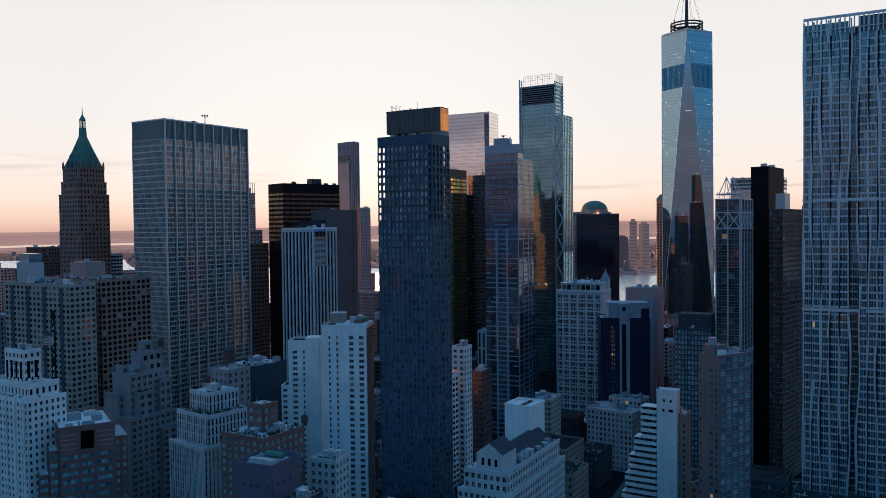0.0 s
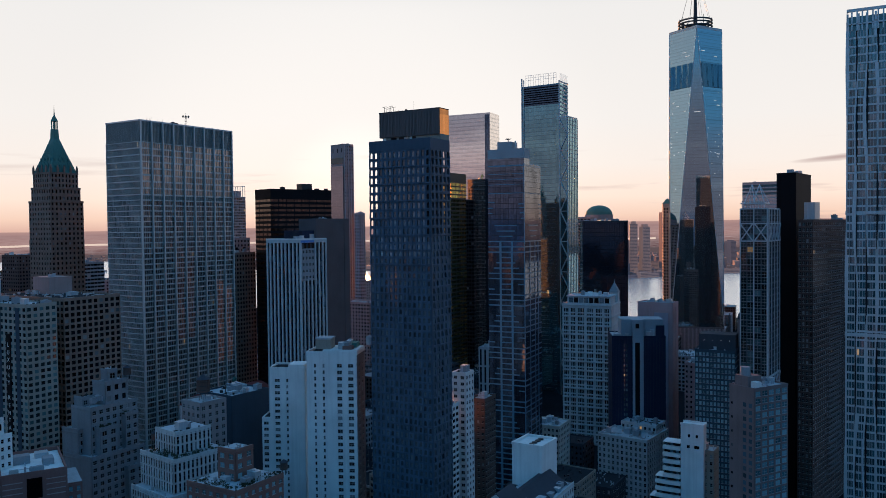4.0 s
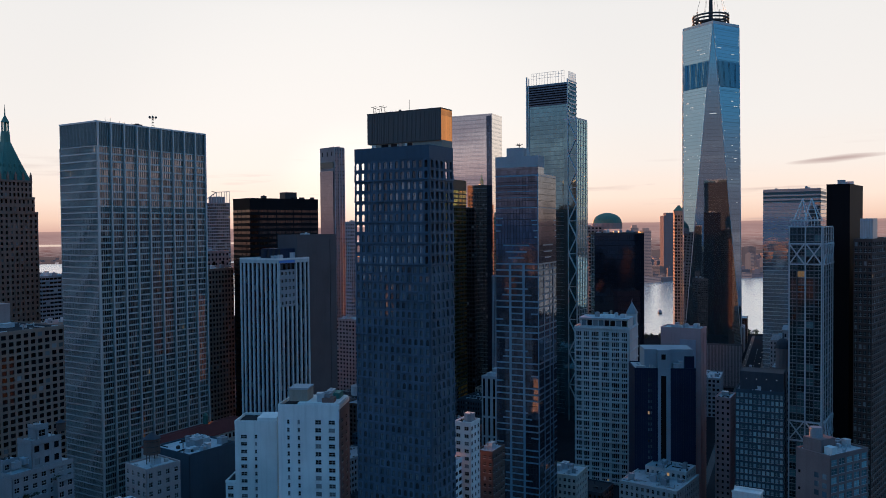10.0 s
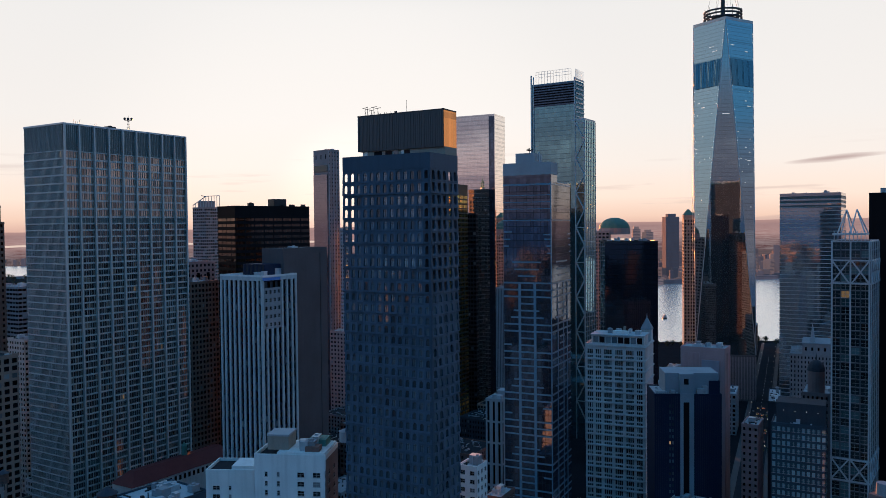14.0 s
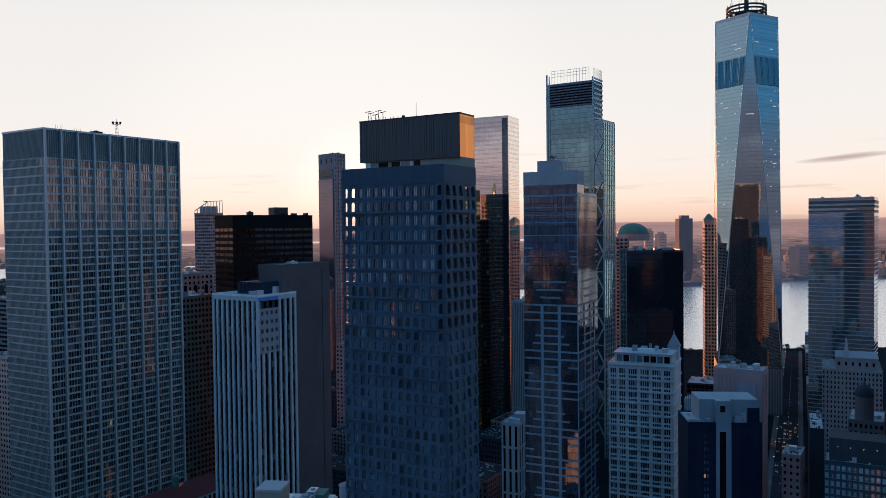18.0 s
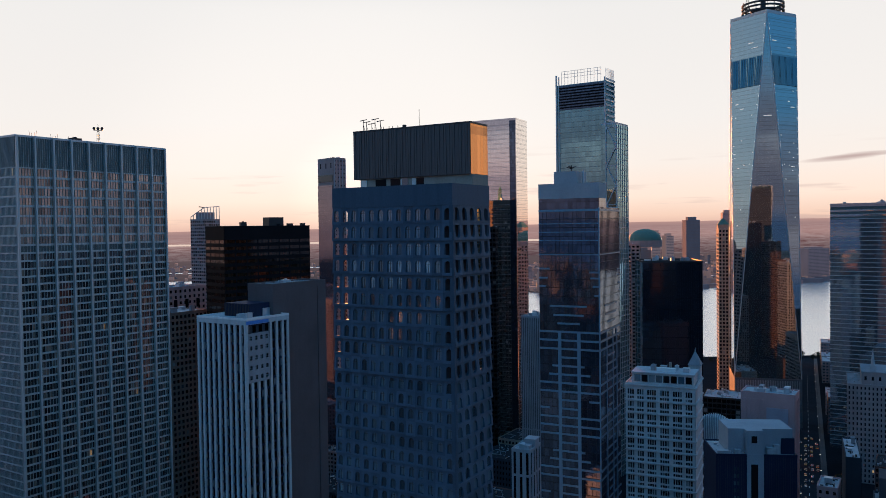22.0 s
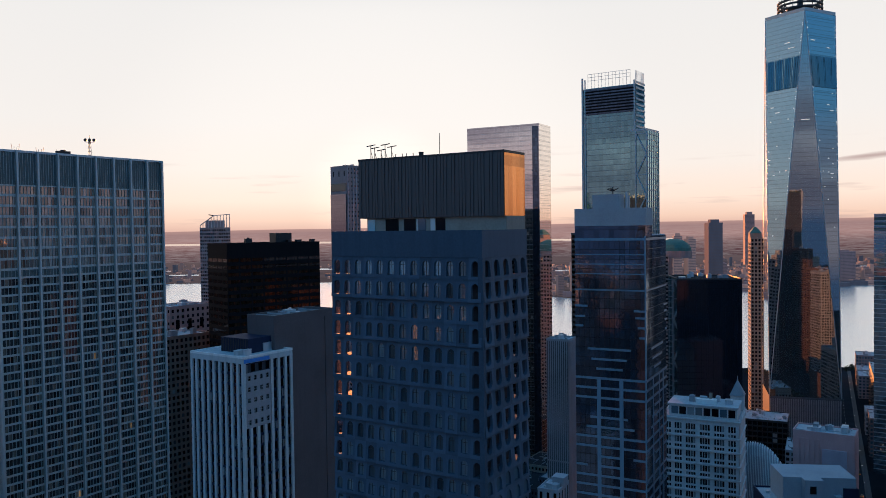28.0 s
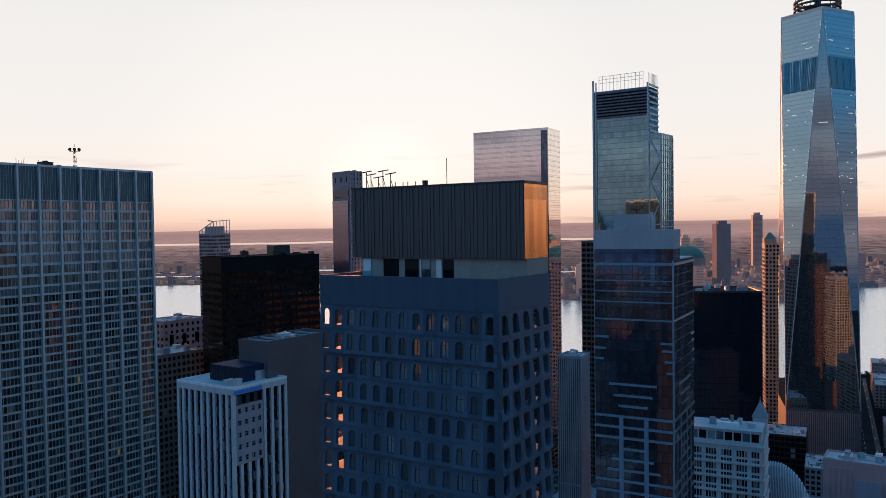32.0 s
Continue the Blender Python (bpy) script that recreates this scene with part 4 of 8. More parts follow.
    pent = part("penthouse_wall", Mesh().box(x0 + 0.6, y0 + 0.02, z - 1.1, x1 - 0.1, y1 - 1.5, 215.2), TANG, T)
    f = Face("L", y1 - y0, x1 - x0, x0 + 0.6, y0)
    for u, w, mat, nm in ((13.5, 2.0, GLASSD, "door"), (15.2, 1.0, WHITE, "door_frame"), (17.6, 1.6, GLASSB, "door"), (18.7, 0.25, WHITE, "door_frame"), (20.4, 2.6, GLASSD, "door"), (24.5, 3.0, BLACKP, "door"), (29.4, 1.6, GLASST, "glass_screen")):
        slab(pent, f, u - w / 2, u + w / 2, 0.0, 0.12, z - 1.0, 215.0, mat, nm)
    slab(T, Face("R", 0, x1 - x0, x0, y0), 0.6, x1 - x0, 0.0, 0.15, z - 1.1, 215.2, TAN, "stone_band", "pale stone band below the crown")
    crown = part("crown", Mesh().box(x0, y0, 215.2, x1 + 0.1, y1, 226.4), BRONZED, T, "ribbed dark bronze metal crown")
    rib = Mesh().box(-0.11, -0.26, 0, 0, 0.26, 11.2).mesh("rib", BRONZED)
    y, i = y0 + 0.3, 0
    while y < y1 - 0.2:
        ob = new("rib", rib)
        ob.parent, ob.location = crown, (x0, y, 215.25)
        y, i = y + (0.62, 0.62, 0.95, 0.62, 1.1)[i % 5], i + 1
    part("crown_side", Mesh().box(x0 + 0.05, y0 - 0.08, 215.25, x1 + 0.1, y0 - 0.005, 226.3), BRONZES, T, "smooth bronze panel with sunset orange put into its metal")
    part("crown_rim", Mesh().box(x0 - 0.15, y0 - 0.12, 226.4, x0 + 0.3, y1, 226.75).box(x0 + 0.3, y0 - 0.12, 226.4, x1 + 0.1, y0 + 0.3, 226.75).box(x0 + 0.3, y1 - 0.4, 226.4, x1 + 0.1, y1, 226.75).box(x1 - 0.3, y0 + 0.3, 226.4, x1 + 0.1, y1 - 0.4, 226.75), DSTEEL, T)
    part("pole", Mesh().bar((12, 15.5, 226.4), (12, 15.5, 231), 0.08), DSTEEL, T)
    part("vent", Mesh().tube(11, 19, 226.4, 227.6, 0.4, 0.5, 8), DSTEEL, T)
    for k in range(9):
        y = 20.5 + k * 1.25 + (k % 2) * 0.3
        h = 0.9 if y < 25 else 2.0 + (k % 3) * 0.5
        m = Mesh().bar((10.5, y, 226.4), (10.5, y, 226.6 + h), 0.11)
        if y > 25:
            m.bar((10.5, y - 1.1, 226.6 + h), (10.5, y + 1.0, 226.4 + h), 0.16).bar((10.5, y - 0.6, 226.4), (10.5, y, 226.4 + h * 0.7), 0.07)
        part("antenna", m, DSTEEL, T, "thin dark roof antenna")


def striped_tower():
    wl, wr, z = 29.0, 24.5, 167.8
    T = thing("striped_tower", -87.1, 531.1, 57.5, "office tower striped with white vertical piers", "skyscraper")
    core(T, wl, wr, z, DGREY, 0.9, ROOF, 0.9, pmat=WHITE)
    for side, n in (("L", 9), ("R", 7)):
        f = Face(side, wl, wr)
        bw = f.length / n
        cells, sp = [], Mesh()
        nf = 43
        for j in range(nf):
            zz = (z - 2.4) * (j + 0.5) / nf
            face_top = (z - 2.4) * (j + 1) / nf
            f.put(sp, 0, f.length, -0.9, -0.55, face_top - 0.55, face_top + 0.35)
            for i in range(n):
                for q in (-0.5, 0.5):
                    cells.append(((i + 0.5) * bw + q * 0.85, zz, -0.72))
        part("spandrel_rows", sp, NAVY, T, kind="stuff")
        windows(T, f, cells, 0.8, 2.95, GLASSD, 70)
        for i in range(n + 1):
            u = min(max(i * bw, 0.55), f.length - 0.55)
            short = side == "R" and i in (1, 2, 3)
            slab(T, f, u - 0.6, u + 0.6, -0.9, 0.0, 0, z - 26 if short else z - 1.8, STRIPE, "pier", "white concrete pier")
        slab(T, f, 0, f.length, -0.9, 0.05, z - 2.4, z - 0.5, STRIPE, "top_band")
    # patch where the piers were left off and small square windows show
    f = Face("R", wl, wr)
    facade(T, f, z - 26, z - 6, 4, 4.0, GREY, GLASSD, 0.48, 0.42, 0.5, 20, u0=1.3, u1=13.0)
    slab(T, f, 0.3, 12.6, 0.06, 0.12, z - 2.3, z - 0.9, BLUE, "blue_strip", "bright blue strip under the roof edge")
    part("plant_box", Mesh().box(8, 6, z - 0.2, 20, 21, z + 5.2), NAVY, T, "dark louvred plant box on the roof")
    m = Mesh()
    for k in range(16):
        m.box(7.85, 6.4 + k * 0.92, z, 8.0, 6.7 + k * 0.92, z + 5.0)
    part("louvre_rows", m, DSTEEL, T, kind="stuff")
    roof_units(T, wl, wr, z, random.Random(4), 5)


def black_tower():
    wl, wr, z = 24.9, 57.8, 205.9
    T = thing("black_tower", -135.7, 675.1, 41.9, "black flat-sided office tower with bronze glass", "skyscraper")
    core(T, wl, wr, z, BLACKP, 0.3, ROOFD, 0.9)
    for side, n in (("L", 4), ("R", 8)):
        f = Face(side, wl, wr)
        facade(T, f, 0, z - 7, n, 3.9, BLACKP, GLASSBR, 0.9, 0.48, 0.25, 110, lead="spandrel", per=4)
        slab(T, f, 0, f.length, -0.3, 0, z - 7, z - 0.6, BLACKP, "top_band")
    part("plant_box", Mesh().box(34, 8, z - 0.3, 44, 16, z + 5.5), DSTEEL, T)
    roof_units(T, wl, wr, z, random.Random(8), 7, mat=DSTEEL)


def concrete_slab():
    wl, wr, z = 14.1, 34.6, 180.6
    T = thing("concrete_slab", -80.4, 549.7, 59, "windowless grey concrete slab tower with sunken roof", "skyscraper")
    part("body", Mesh().box(0, 0, 0, wr, wl, z - 3), GREYP, T)
    part("wall", Mesh().box(0, -0.3, 0, wr - 6.2, 0, z - 3.01), GREYP, T)
    part("wall", Mesh().box(wr - 5.6, -0.3, 0, wr, 0, z - 3.01), GREYP, T)
    part("parapet", Mesh().box(-0.1, -0.3, z - 3, 0.7, wl, z).box(0.7, -0.3, z - 3, wr, 0.5, z).box(wr - 0.6, 0.5, z - 3, wr, wl, z).box(0.7, wl - 0.6, z - 3, wr - 0.6, wl, z), GREYP, T)
    part("roof", Mesh().box(0.7, 0.5, z - 2.99, wr - 0.6, wl - 0.6, z - 2.6), ROOF, T)
    for k in range(5):
        part("roof_beam", Mesh().box(4 + k * 6, 0.5, z - 0.9, 4.6 + k * 6, wl - 0.6, z - 0.3), GREY, T)
    roof_units(T, wl - 2, wr - 2, z - 2.5, random.Random(3), 4, 1, 1)


def silver_tower():
    wl, wr, z = 65.6, 26.0, 297.5
    T = thing("silver_tower", 54.1, 901.1, 62.9, "smooth silver glass tower mirroring the evening sky", "skyscraper")
    part("shaft", Mesh().box(0, 0, 0, wr, wl, z - 3), T4G, T)
    part("crown", Mesh().box(0.0, 0.0, z - 3, 0.5, wl, z).box(0.5, 0, z - 3, wr, 0.5, z).box(wr - 0.5, 0.5, z - 3, wr, wl, z).box(0.5, wl - 0.5, z - 3, wr - 0.5, wl, z), T4G, T)
    part("roof", Mesh().box(0.5, 0.5, z - 3, wr - 0.5, wl - 0.5, z - 2.6), ROOF, T)
    part("notch", Mesh().box(-0.25, 0.6, 0, 0.0, 6.0, z - 2), DKG, T, "darker strip of glass by the corner")
    for s, n in (("L", 60), ("R", 60)):
        f = Face(s, wl, wr)
        m = Mesh()
        for k in range(1, 73):
            f.put(m, 0, f.length, 0.0, 0.08, k * 4.05 - 0.08, k * 4.05 + 0.08)
        part("floor_line_rows", m, LINEG, T, kind="stuff")


def steel_tower():
    T = thing("steel_tower", 124.1, 862.9, 57.3, "green glass tower with louvred top and steel bracing", "skyscraper")
    wl, wr, z = 44.1, 19.9, 328.5
    part("shaft", Mesh().box(0, 0, 0, wr, wl, z - 7), T3G, T)
    L_, R_ = Face("L", wl, wr), Face("R", wl, wr)
    for f in (L_, R_):
        m = Mesh()
        for k in range(1, 75):
            f.put(m, 0, f.length, 0, 0.1, k * 4.2 - 0.09, k * 4.2 + 0.09)
        part("floor_line_rows", m, LINEG, T, kind="stuff")
    slab(T, L_, 1.2, wl - 3.6, 0.25, 0.5, z - 28, z - 7.5, DKG, "plant_storey", "dark glass plant storey")
    for k in range(8):
        slab(T, L_, 1.0, wl - 3.4, 0.5, 1.0, z - 26.5 + k * 2.3, z - 25.5 + k * 2.3, BLACKP, "louvre", "wide black louvre blade")
    for u, w, top in ((0.6, 1.1, z - 4), (wl - 3.0, 0.7, z), (wl - 0.7, 1.3, z + 1.5)):
        slab(T, L_, u - w / 2, u + w / 2, 0, 0.9, 0, top, STEEL, "corner_column")
    # open screen round the roof
    for k in range(13):
        slab(T, L_, 4 + k * 2.9, 4.18 + k * 2.9, -0.3, 0.0, z - 7, z + 4.3, STEEL, "screen_post")
    for zz in (z - 1, z + 1.6, z + 4.1):
        slab(T, L_, 4, 39.2, -0.25, -0.05, zz, zz + 0.22, STEEL, "screen_rail")
    for k in range(8):
        slab(T, R_, 1 + k * 2.5, 1.2 + k * 2.5, -0.3, 0.0, z - 7, z + 3.4, STEEL, "screen_post")
    for k in range(9):
        slab(T, R_, 0.5, wr, 0.15, 0.5, z - 40 + k * 4.2, z - 38.4 + k * 4.2, STEEL, "side_louvre")
    # lower braced part
    B = thing("braced_wing", 129.6, 848.3, 55.8, "lower glass wing with zigzag steel bracing", "skyscraper")
    wl, wr, z = 9.4, 23.8, 285.0
    part("shaft", Mesh().box(0, 0, 0, wr, wl + 4, z - 1), T3G, B)
    f = Face("L", wl, wr)
    zig = [(0.6 if k % 2 else wl - 0.8, z - 3 - k * 15.5) for k in range(18)]
    for (a, za), (b, zb) in zip(zig, zig[1:]):
        part("brace", Mesh().bar(f.at(a, 0.35, za), f.at(b, 0.35, zb), 0.9), STEEL, B, "pale steel diagonal brace")
    for k in range(9):
        slab(B, f, 0, wl, 0.05, 0.5, z - 3.3 - k * 31, z - 2.6 - k * 31, STEEL, "brace_beam")
    for u in (0.4, wl - 0.4):
        slab(B, f, u - 0.4, u + 0.4, 0, 0.6, 0, z, STEEL, "column")
    g = Face("R", wl, wr)
    m = Mesh()
    for k in range(1, 68):
        g.put(m, 0, wr, 0, 0.25, k * 4.2 - 0.2, k * 4.2 + 0.2)
    part("floor_line_rows", m, STEEL, B, kind="stuff")
    for k in range(7):
        slab(B, g, k * 3.9, k * 3.9 + 0.3, 0, 0.35, 0, z - 1, STEEL, "mullion")
    part("parapet", Mesh().box(0, 0, z - 1, wr, 0.4, z + 0.6).box(0, 0.4, z - 1, 0.4, wl + 4, z + 0.6), STEEL, B)


def dark_glass_tower():
    wl, wr, z = 22.2, 28.2, 212.8
    T = thing("dark_glass_tower", 47.1, 493.0, 63.7, "dark glass apartment tower with pale blue grid bands", "skyscraper")
    L_, R_ = Face("L", wl, wr), Face("R", wl, wr)
    zr = 210.0
    part("shaft", Mesh().box(0, 0, 0, wr, wl, zr), DKG, T)
    part("shaft_top", Mesh().box(0, 0, zr, 9, wl, 213.2), DKG, T)
    part("crown", Mesh().box(-0.15, -0.15, 213.2, 9, wl, 218.6), GREYL, T, "pale concrete crown band")
    part("roof", Mesh().box(9.01, 0.3, zr, wr - 0.3, wl - 0.3, zr + 0.3), ROOF, T)
    part("plant_box", Mesh().box(2, 8.5, 218.6, 8, 17, 223), GREYL, T)
    part("plant_pipe", Mesh().tube(5, 7, 218.6, 223.5, 0.5, 0.5, 8).tube(6.3, 6.6, 218.6, 222.5, 0.35, 0.35, 8), STEEL, T)
    m = Mesh().bar((4, 11, 223), (4, 11, 225.3), 0.3)
    for a in range(6):
        m.bar((4, 11, 224), (4 + 1.5 * math.cos(a), 11 + 1.8 * math.sin(a), 224.6 + 0.4 * (a % 2)), 0.25)
    part("roof_rig", m, DSTEEL, T, "dark window-cleaning rig")
    fh = 3.07
    tz = 213.2
    full = ((0.0, 22.2),)
    # depth of each band under the crown, the stretches that it spans, its height
    bands = [(4.2, full, 0.75), (8.9, full, 0.32), (11.9, full, 0.32), (14.9, full, 0.32), (19.9, full, 0.45)]
    bands += [(25.0, ((18.2, 22.2),), 0.6), (26.2, ((0.0, 3.6),), 0.6), (28.3, ((19.0, 22.2), (0.0, 3.2)), 0.6), (31.3, ((19.6, 22.2), (0.0, 2.4)), 0.6), (34.4, ((0.0, 2.0),), 0.6)]
    bands += [(38.4, ((4.6, 18.2),), 0.65), (41.6, ((5.8, 17.0),), 0.65), (44.6, ((7.2, 15.5),), 0.65)]
    d, k = 47.6, 0
    while d < 205:
        span = (full, full, full, ((7.2, 15.0),), ((5.6, 17.6),), ((3.6, 18.8),), full, full, ((8.2, 14.2), (0.0, 4.0)), ((8.2, 14.2), (18.6, 22.2)))[k % 10]
        bands.append((d, span, 0.7))
        d, k = d + fh, k + 1
    for f in (L_, R_):
        m = Mesh()
        for j in range(int(zr / fh) + 1):
            zz = tz - 1.1 - j * fh
            if zz < zr:
                f.put(m, 0, f.length, 0.0, 0.06, zz - 0.07, zz + 0.07)
        for i in range(1, int(f.length / 1.6) + 1):
            f.put(m, i * 1.6 - 0.035, i * 1.6 + 0.035, 0.0, 0.08, 0, zr)
        part("mullion_rows", m, DSTEEL, T, kind="stuff")
        for d, span, h in bands:
            if f is R_:
                if h < 0.4:
                    continue
                span = ((0.0, f.length),) if span is full else tuple((f.length - b * 1.2, f.length - a * 1.2) for a, b in span if b < 22)
            for a, b in span:
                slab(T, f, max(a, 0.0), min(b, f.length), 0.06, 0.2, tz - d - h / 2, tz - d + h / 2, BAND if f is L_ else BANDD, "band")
        for u in ((7.6, 14.7) if f is L_ else (8.5, 17.0, 22.5)):
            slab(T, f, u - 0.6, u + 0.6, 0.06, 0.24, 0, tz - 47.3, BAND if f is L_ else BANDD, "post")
    part("corner_strip", Mesh().box(-0.1, -0.1, 0, 0.3, 0.3, zr), BAND, T)


def white_office():
    wl, wr, z = 39.3, 34.0, 111.7
    T = thing("stone_office", 132.4, 659.5, 66.0, "pale stone office block with grouped windows and cornices", "building")
    core(T, wl, wr, z, LIME, 0.4, ROOF, 1.2)
    L_, R_ = Face("L", wl, wr), Face("R", wl, wr)
    cols = [(2.0 + k * 1.55 + (k // 3) * 0.75, 0.95) for k in range(9)]
    cols = [(u, 1.02) for u in (2.4, 3.7, 5.0, 8.0, 9.3, 10.6, 11.9, 15.2, 16.5, 17.8, 19.1, 22.4, 23.7, 25.0, 26.3, 29.4, 30.7, 32.0, 34.9, 36.2, 37.5)]
    zz = z - 2.6
    while zz > 8:
        for h, wh, nm in ((4.1, 0.72, "tall"), (2.6, 0.55, "low")):
            facade(T, L_, zz - h, zz, 0, h, LIME, GLASS, wh=wh + 0.04, rec=0.5, cap=21 if zz > 60 else 0, cols=cols)
            zz -= h
        slab(T, L_, -0.6, wl, -0.1, 0.75, zz - 0.5, zz + 0.15, LIME, "cornice")
        slab(T, R_, 0, wr, -0.1, 0.7, zz - 0.5, zz + 0.15, LIME, "cornice")
        zz -= 0.5
    slab(T, L_, 0, wl, -0.4, 0, 0, zz, LIME, "wall")
    slab(T, R_, 0, wr, -0.4, 0, 0, z - 0.6, LIME, "wall")
    slab(T, L_, 0, wl, -0.4, 0.05, z - 2.6, z - 0.6, LIME, "frieze")
    slab(T, L_, -0.6, wl + 0.2, -0.2, 0.7, z - 0.9, z - 0.3, LIME, "cornice")
    slab(T, R_, 0.2, wr, -0.2, 0.7, z - 0.9, z - 0.3, LIME, "cornice")
    # glazed roof storey with flat roof
    part("penthouse", Mesh().box(1.5, 1.2, z - 0.25, 20, 35.5, z + 6.0), LIME, T)
    f = Face("L", 34.3, 18.5, 1.5, 1.2)
    for k in range(8):
        slab(T, f, 1 + k * 4.1, 4.4 + k * 4.1, 0.0, 0.1, z + 1.2, z + 5.2, GLASSD if k % 3 != 1 else GLASSB, "window")
    part("penthouse_roof", Mesh().box(0.8, 0.6, z + 6.0, 21, 36.2, z + 6.8), ROOF, T)
    part("plant_box", Mesh().box(5, 12, z + 6.8, 8, 22, z + 9.0), WHITE, T)
    part("chimney", Mesh().box(13, 15, z + 6.8, 14.5, 16.5, z + 11), TAN, T)
    roof_units(T, 30, 16, z + 7, random.Random(6), 4, 3, 3)
    part("turret", Mesh().box(26, 0.2, z - 0.25, 33, 7, z + 8), LIME, T)
    part("turret_roof", Mesh().loft([(25.5, -0.3, z + 8), (33.5, -0.3, z + 8), (33.5, 7.5, z + 8), (25.5, 7.5, z + 8)], [(29.3, 3.4, z + 16), (29.7, 3.4, z + 16), (29.7, 3.8, z + 16), (29.3, 3.8, z + 16)]), GREY, T)
    part("finial", Mesh().tube(29.5, 3.6, z + 16, z + 18.5, 0.4, 0.05, 8), GREY, T)


def black_box():
    wl, wr, z = 40.8, 40.0, 178.4
    T = thing("black_box_tower", 170.5, 764.8, 83.8, "sheer black glass office tower", "skyscraper")
    part("shaft", Mesh().box(0, 0, 0, wr, wl, z - 1.2), BKG, T)
    part("roof", Mesh().box(0.6, 0.6, z - 1.2, wr - 0.6, wl - 0.6, z - 0.9), ROOFD, T)
    part("parapet", Mesh().box(-0.1, -0.1, z - 1.2, 0.6, wl, z).box(0.6, -0.1, z - 1.2, wr, 0.6, z).box(wr - 0.6, 0.6, z - 1.2, wr, wl, z).box(0.6, wl - 0.6, z - 1.2, wr - 0.6, wl, z), DSTEEL, T)
    for s in "LR":
        f = Face(s, wl, wr)
        m = Mesh()
        for k in range(1, 46):
            f.put(m, 0, f.length, 0, 0.08, k * 3.9 - 0.1, k * 3.9 + 0.1)
        for k in range(1, 27):
            f.put(m, k * 1.5 - 0.05, k * 1.5 + 0.05, 0, 0.12, 0, z - 1.2)
        part("mullion_rows", m, BLACKP, T, kind="stuff")
    roof_units(T, wl, wr, z - 0.9, random.Random(16), 10)


def supertower():
    T = thing("glass_supertower", 317.5, 1028, 75, "tapering blue glass skyscraper with ring and spire", "skyscraper")
    b, h, zb = 31.0, 410.0, 50.0
    B = [(-b, -b, zb), (b, -b, zb), (b, b, zb), (-b, b, zb)]
    U = [(0, -b, h), (b, 0, h), (0, b, h), (-b, 0, h)]
    for i in range(4):
        a, c, t0, t1 = B[i], B[(i + 1) % 4], U[i], U[(i + 1) % 4]
        for tri in ((a, c, t0), (c, t1, t0)):
            n = (Vector(tri[1]) - Vector(tri[0])).cross(Vector(tri[2]) - Vector(tri[0])).normalized() * 0.5
            m = Mesh()
            m.loft([tuple(Vector(p) - n) for p in tri], list(tri))
            part("facet", m, WTCG, T)
        part("edge", Mesh().bar(a, t0, 0.7), STEEL, T, "bright steel edge between the glass facets")
        part("edge", Mesh().bar(c, t0, 0.7), STEEL, T, "bright steel edge between the glass facets")
    part("core", Mesh().loft([(x * 0.97, y * 0.97, z) for x, y, z in B], [(x * 0.46, y * 0.46, 400.0) for x, y, z in B]), DSTEEL, T)
    part("base", Mesh().box(-b, -b, 0, b, b, zb), BASEG, T, "dull glass-finned base")
    m = Mesh()
    for k in range(40):
        u = -b + (k + 0.5) * 2 * b / 40
        m.box(u - 0.25, -b - 0.4, 2, u + 0.25, -b, zb - 2).box(-b - 0.4, u - 0.25, 2, -b, u + 0.25, zb - 2)
    part("fin_rows", m, STEEL, T, kind="stuff")
    # parapet, roof, ring of the broadcast platform, spire with stays
    sq = lambda r, z: [(0, -r, z), (r, 0, z), (0, r, z), (-r, 0, z)]
    part("parapet", Mesh().loft(sq(b + 0.2, h), sq(b + 0.2, h + 3.2), False).loft(sq(b - 0.5, h + 3.2), sq(b - 0.5, h), False).loft(sq(b + 0.2, h + 3.2), sq(b - 0.5, h + 3.2), False), STEEL, T)
    part("roof", Mesh().loft(sq(b - 0.4, h - 0.5), sq(b - 0.4, h + 0.2)), ROOFD, T)
    for zz, r in ((h + 6.5, 20.5), (h + 10.5, 20.5), (h + 14.0, 20.5)):
        k = 28
        m = Mesh()
        ring = lambda q, z: [(q * math.cos(2 * math.pi * i / k), q * math.sin(2 * math.pi * i / k), z) for i in range(k)]
        m.loft(ring(r, zz), ring(r, zz + 1.5), False).loft(ring(r - 2.0, zz + 1.5), ring(r - 2.0, zz), False).loft(ring(r, zz + 1.5), ring(r - 2.0, zz + 1.5), False).loft(ring(r - 2.0, zz), ring(r, zz), False)
        hoop = part("ring", m, DSTEEL, T, "dark steel broadcast ring")
    for i in range(14):
        a = 2 * math.pi * i / 14
        part("ring_post", Mesh().bar((19.5 * math.cos(a), 19.5 * math.sin(a), h), (19.5 * math.cos(a), 19.5 * math.sin(a), h + 16.5 + (i % 3)), 0.6), DSTEEL, hoop)
        if i % 2:
            part("ring_brace", Mesh().bar((8 * math.cos(a), 8 * math.sin(a), h + 1), (19 * math.cos(a), 19 * math.sin(a), h + 11), 0.7), DSTEEL, T)
    part("plant_drum", Mesh().tube(0, 0, h, h + 10, 12, 12, 20), DSTEEL, T)
    part("spire", Mesh().tube(0, 0, h + 8, h + 40, 2.6, 1.9, 10).tube(0, 0, h + 40, h + 124, 1.9, 0.5, 10), DSTEEL, T)
    for i in range(8):
        a = 2 * math.pi * (i + 0.5) / 8
        part("stay", Mesh().bar((18.5 * math.cos(a), 18.5 * math.sin(a), h + 15), (1.2 * math.cos(a), 1.2 * math.sin(a), h + 75), 0.22), DSTEEL, T)
    # lit offices: singly near the edges, and in short rows on a few storeys
    rl = random.Random(19)
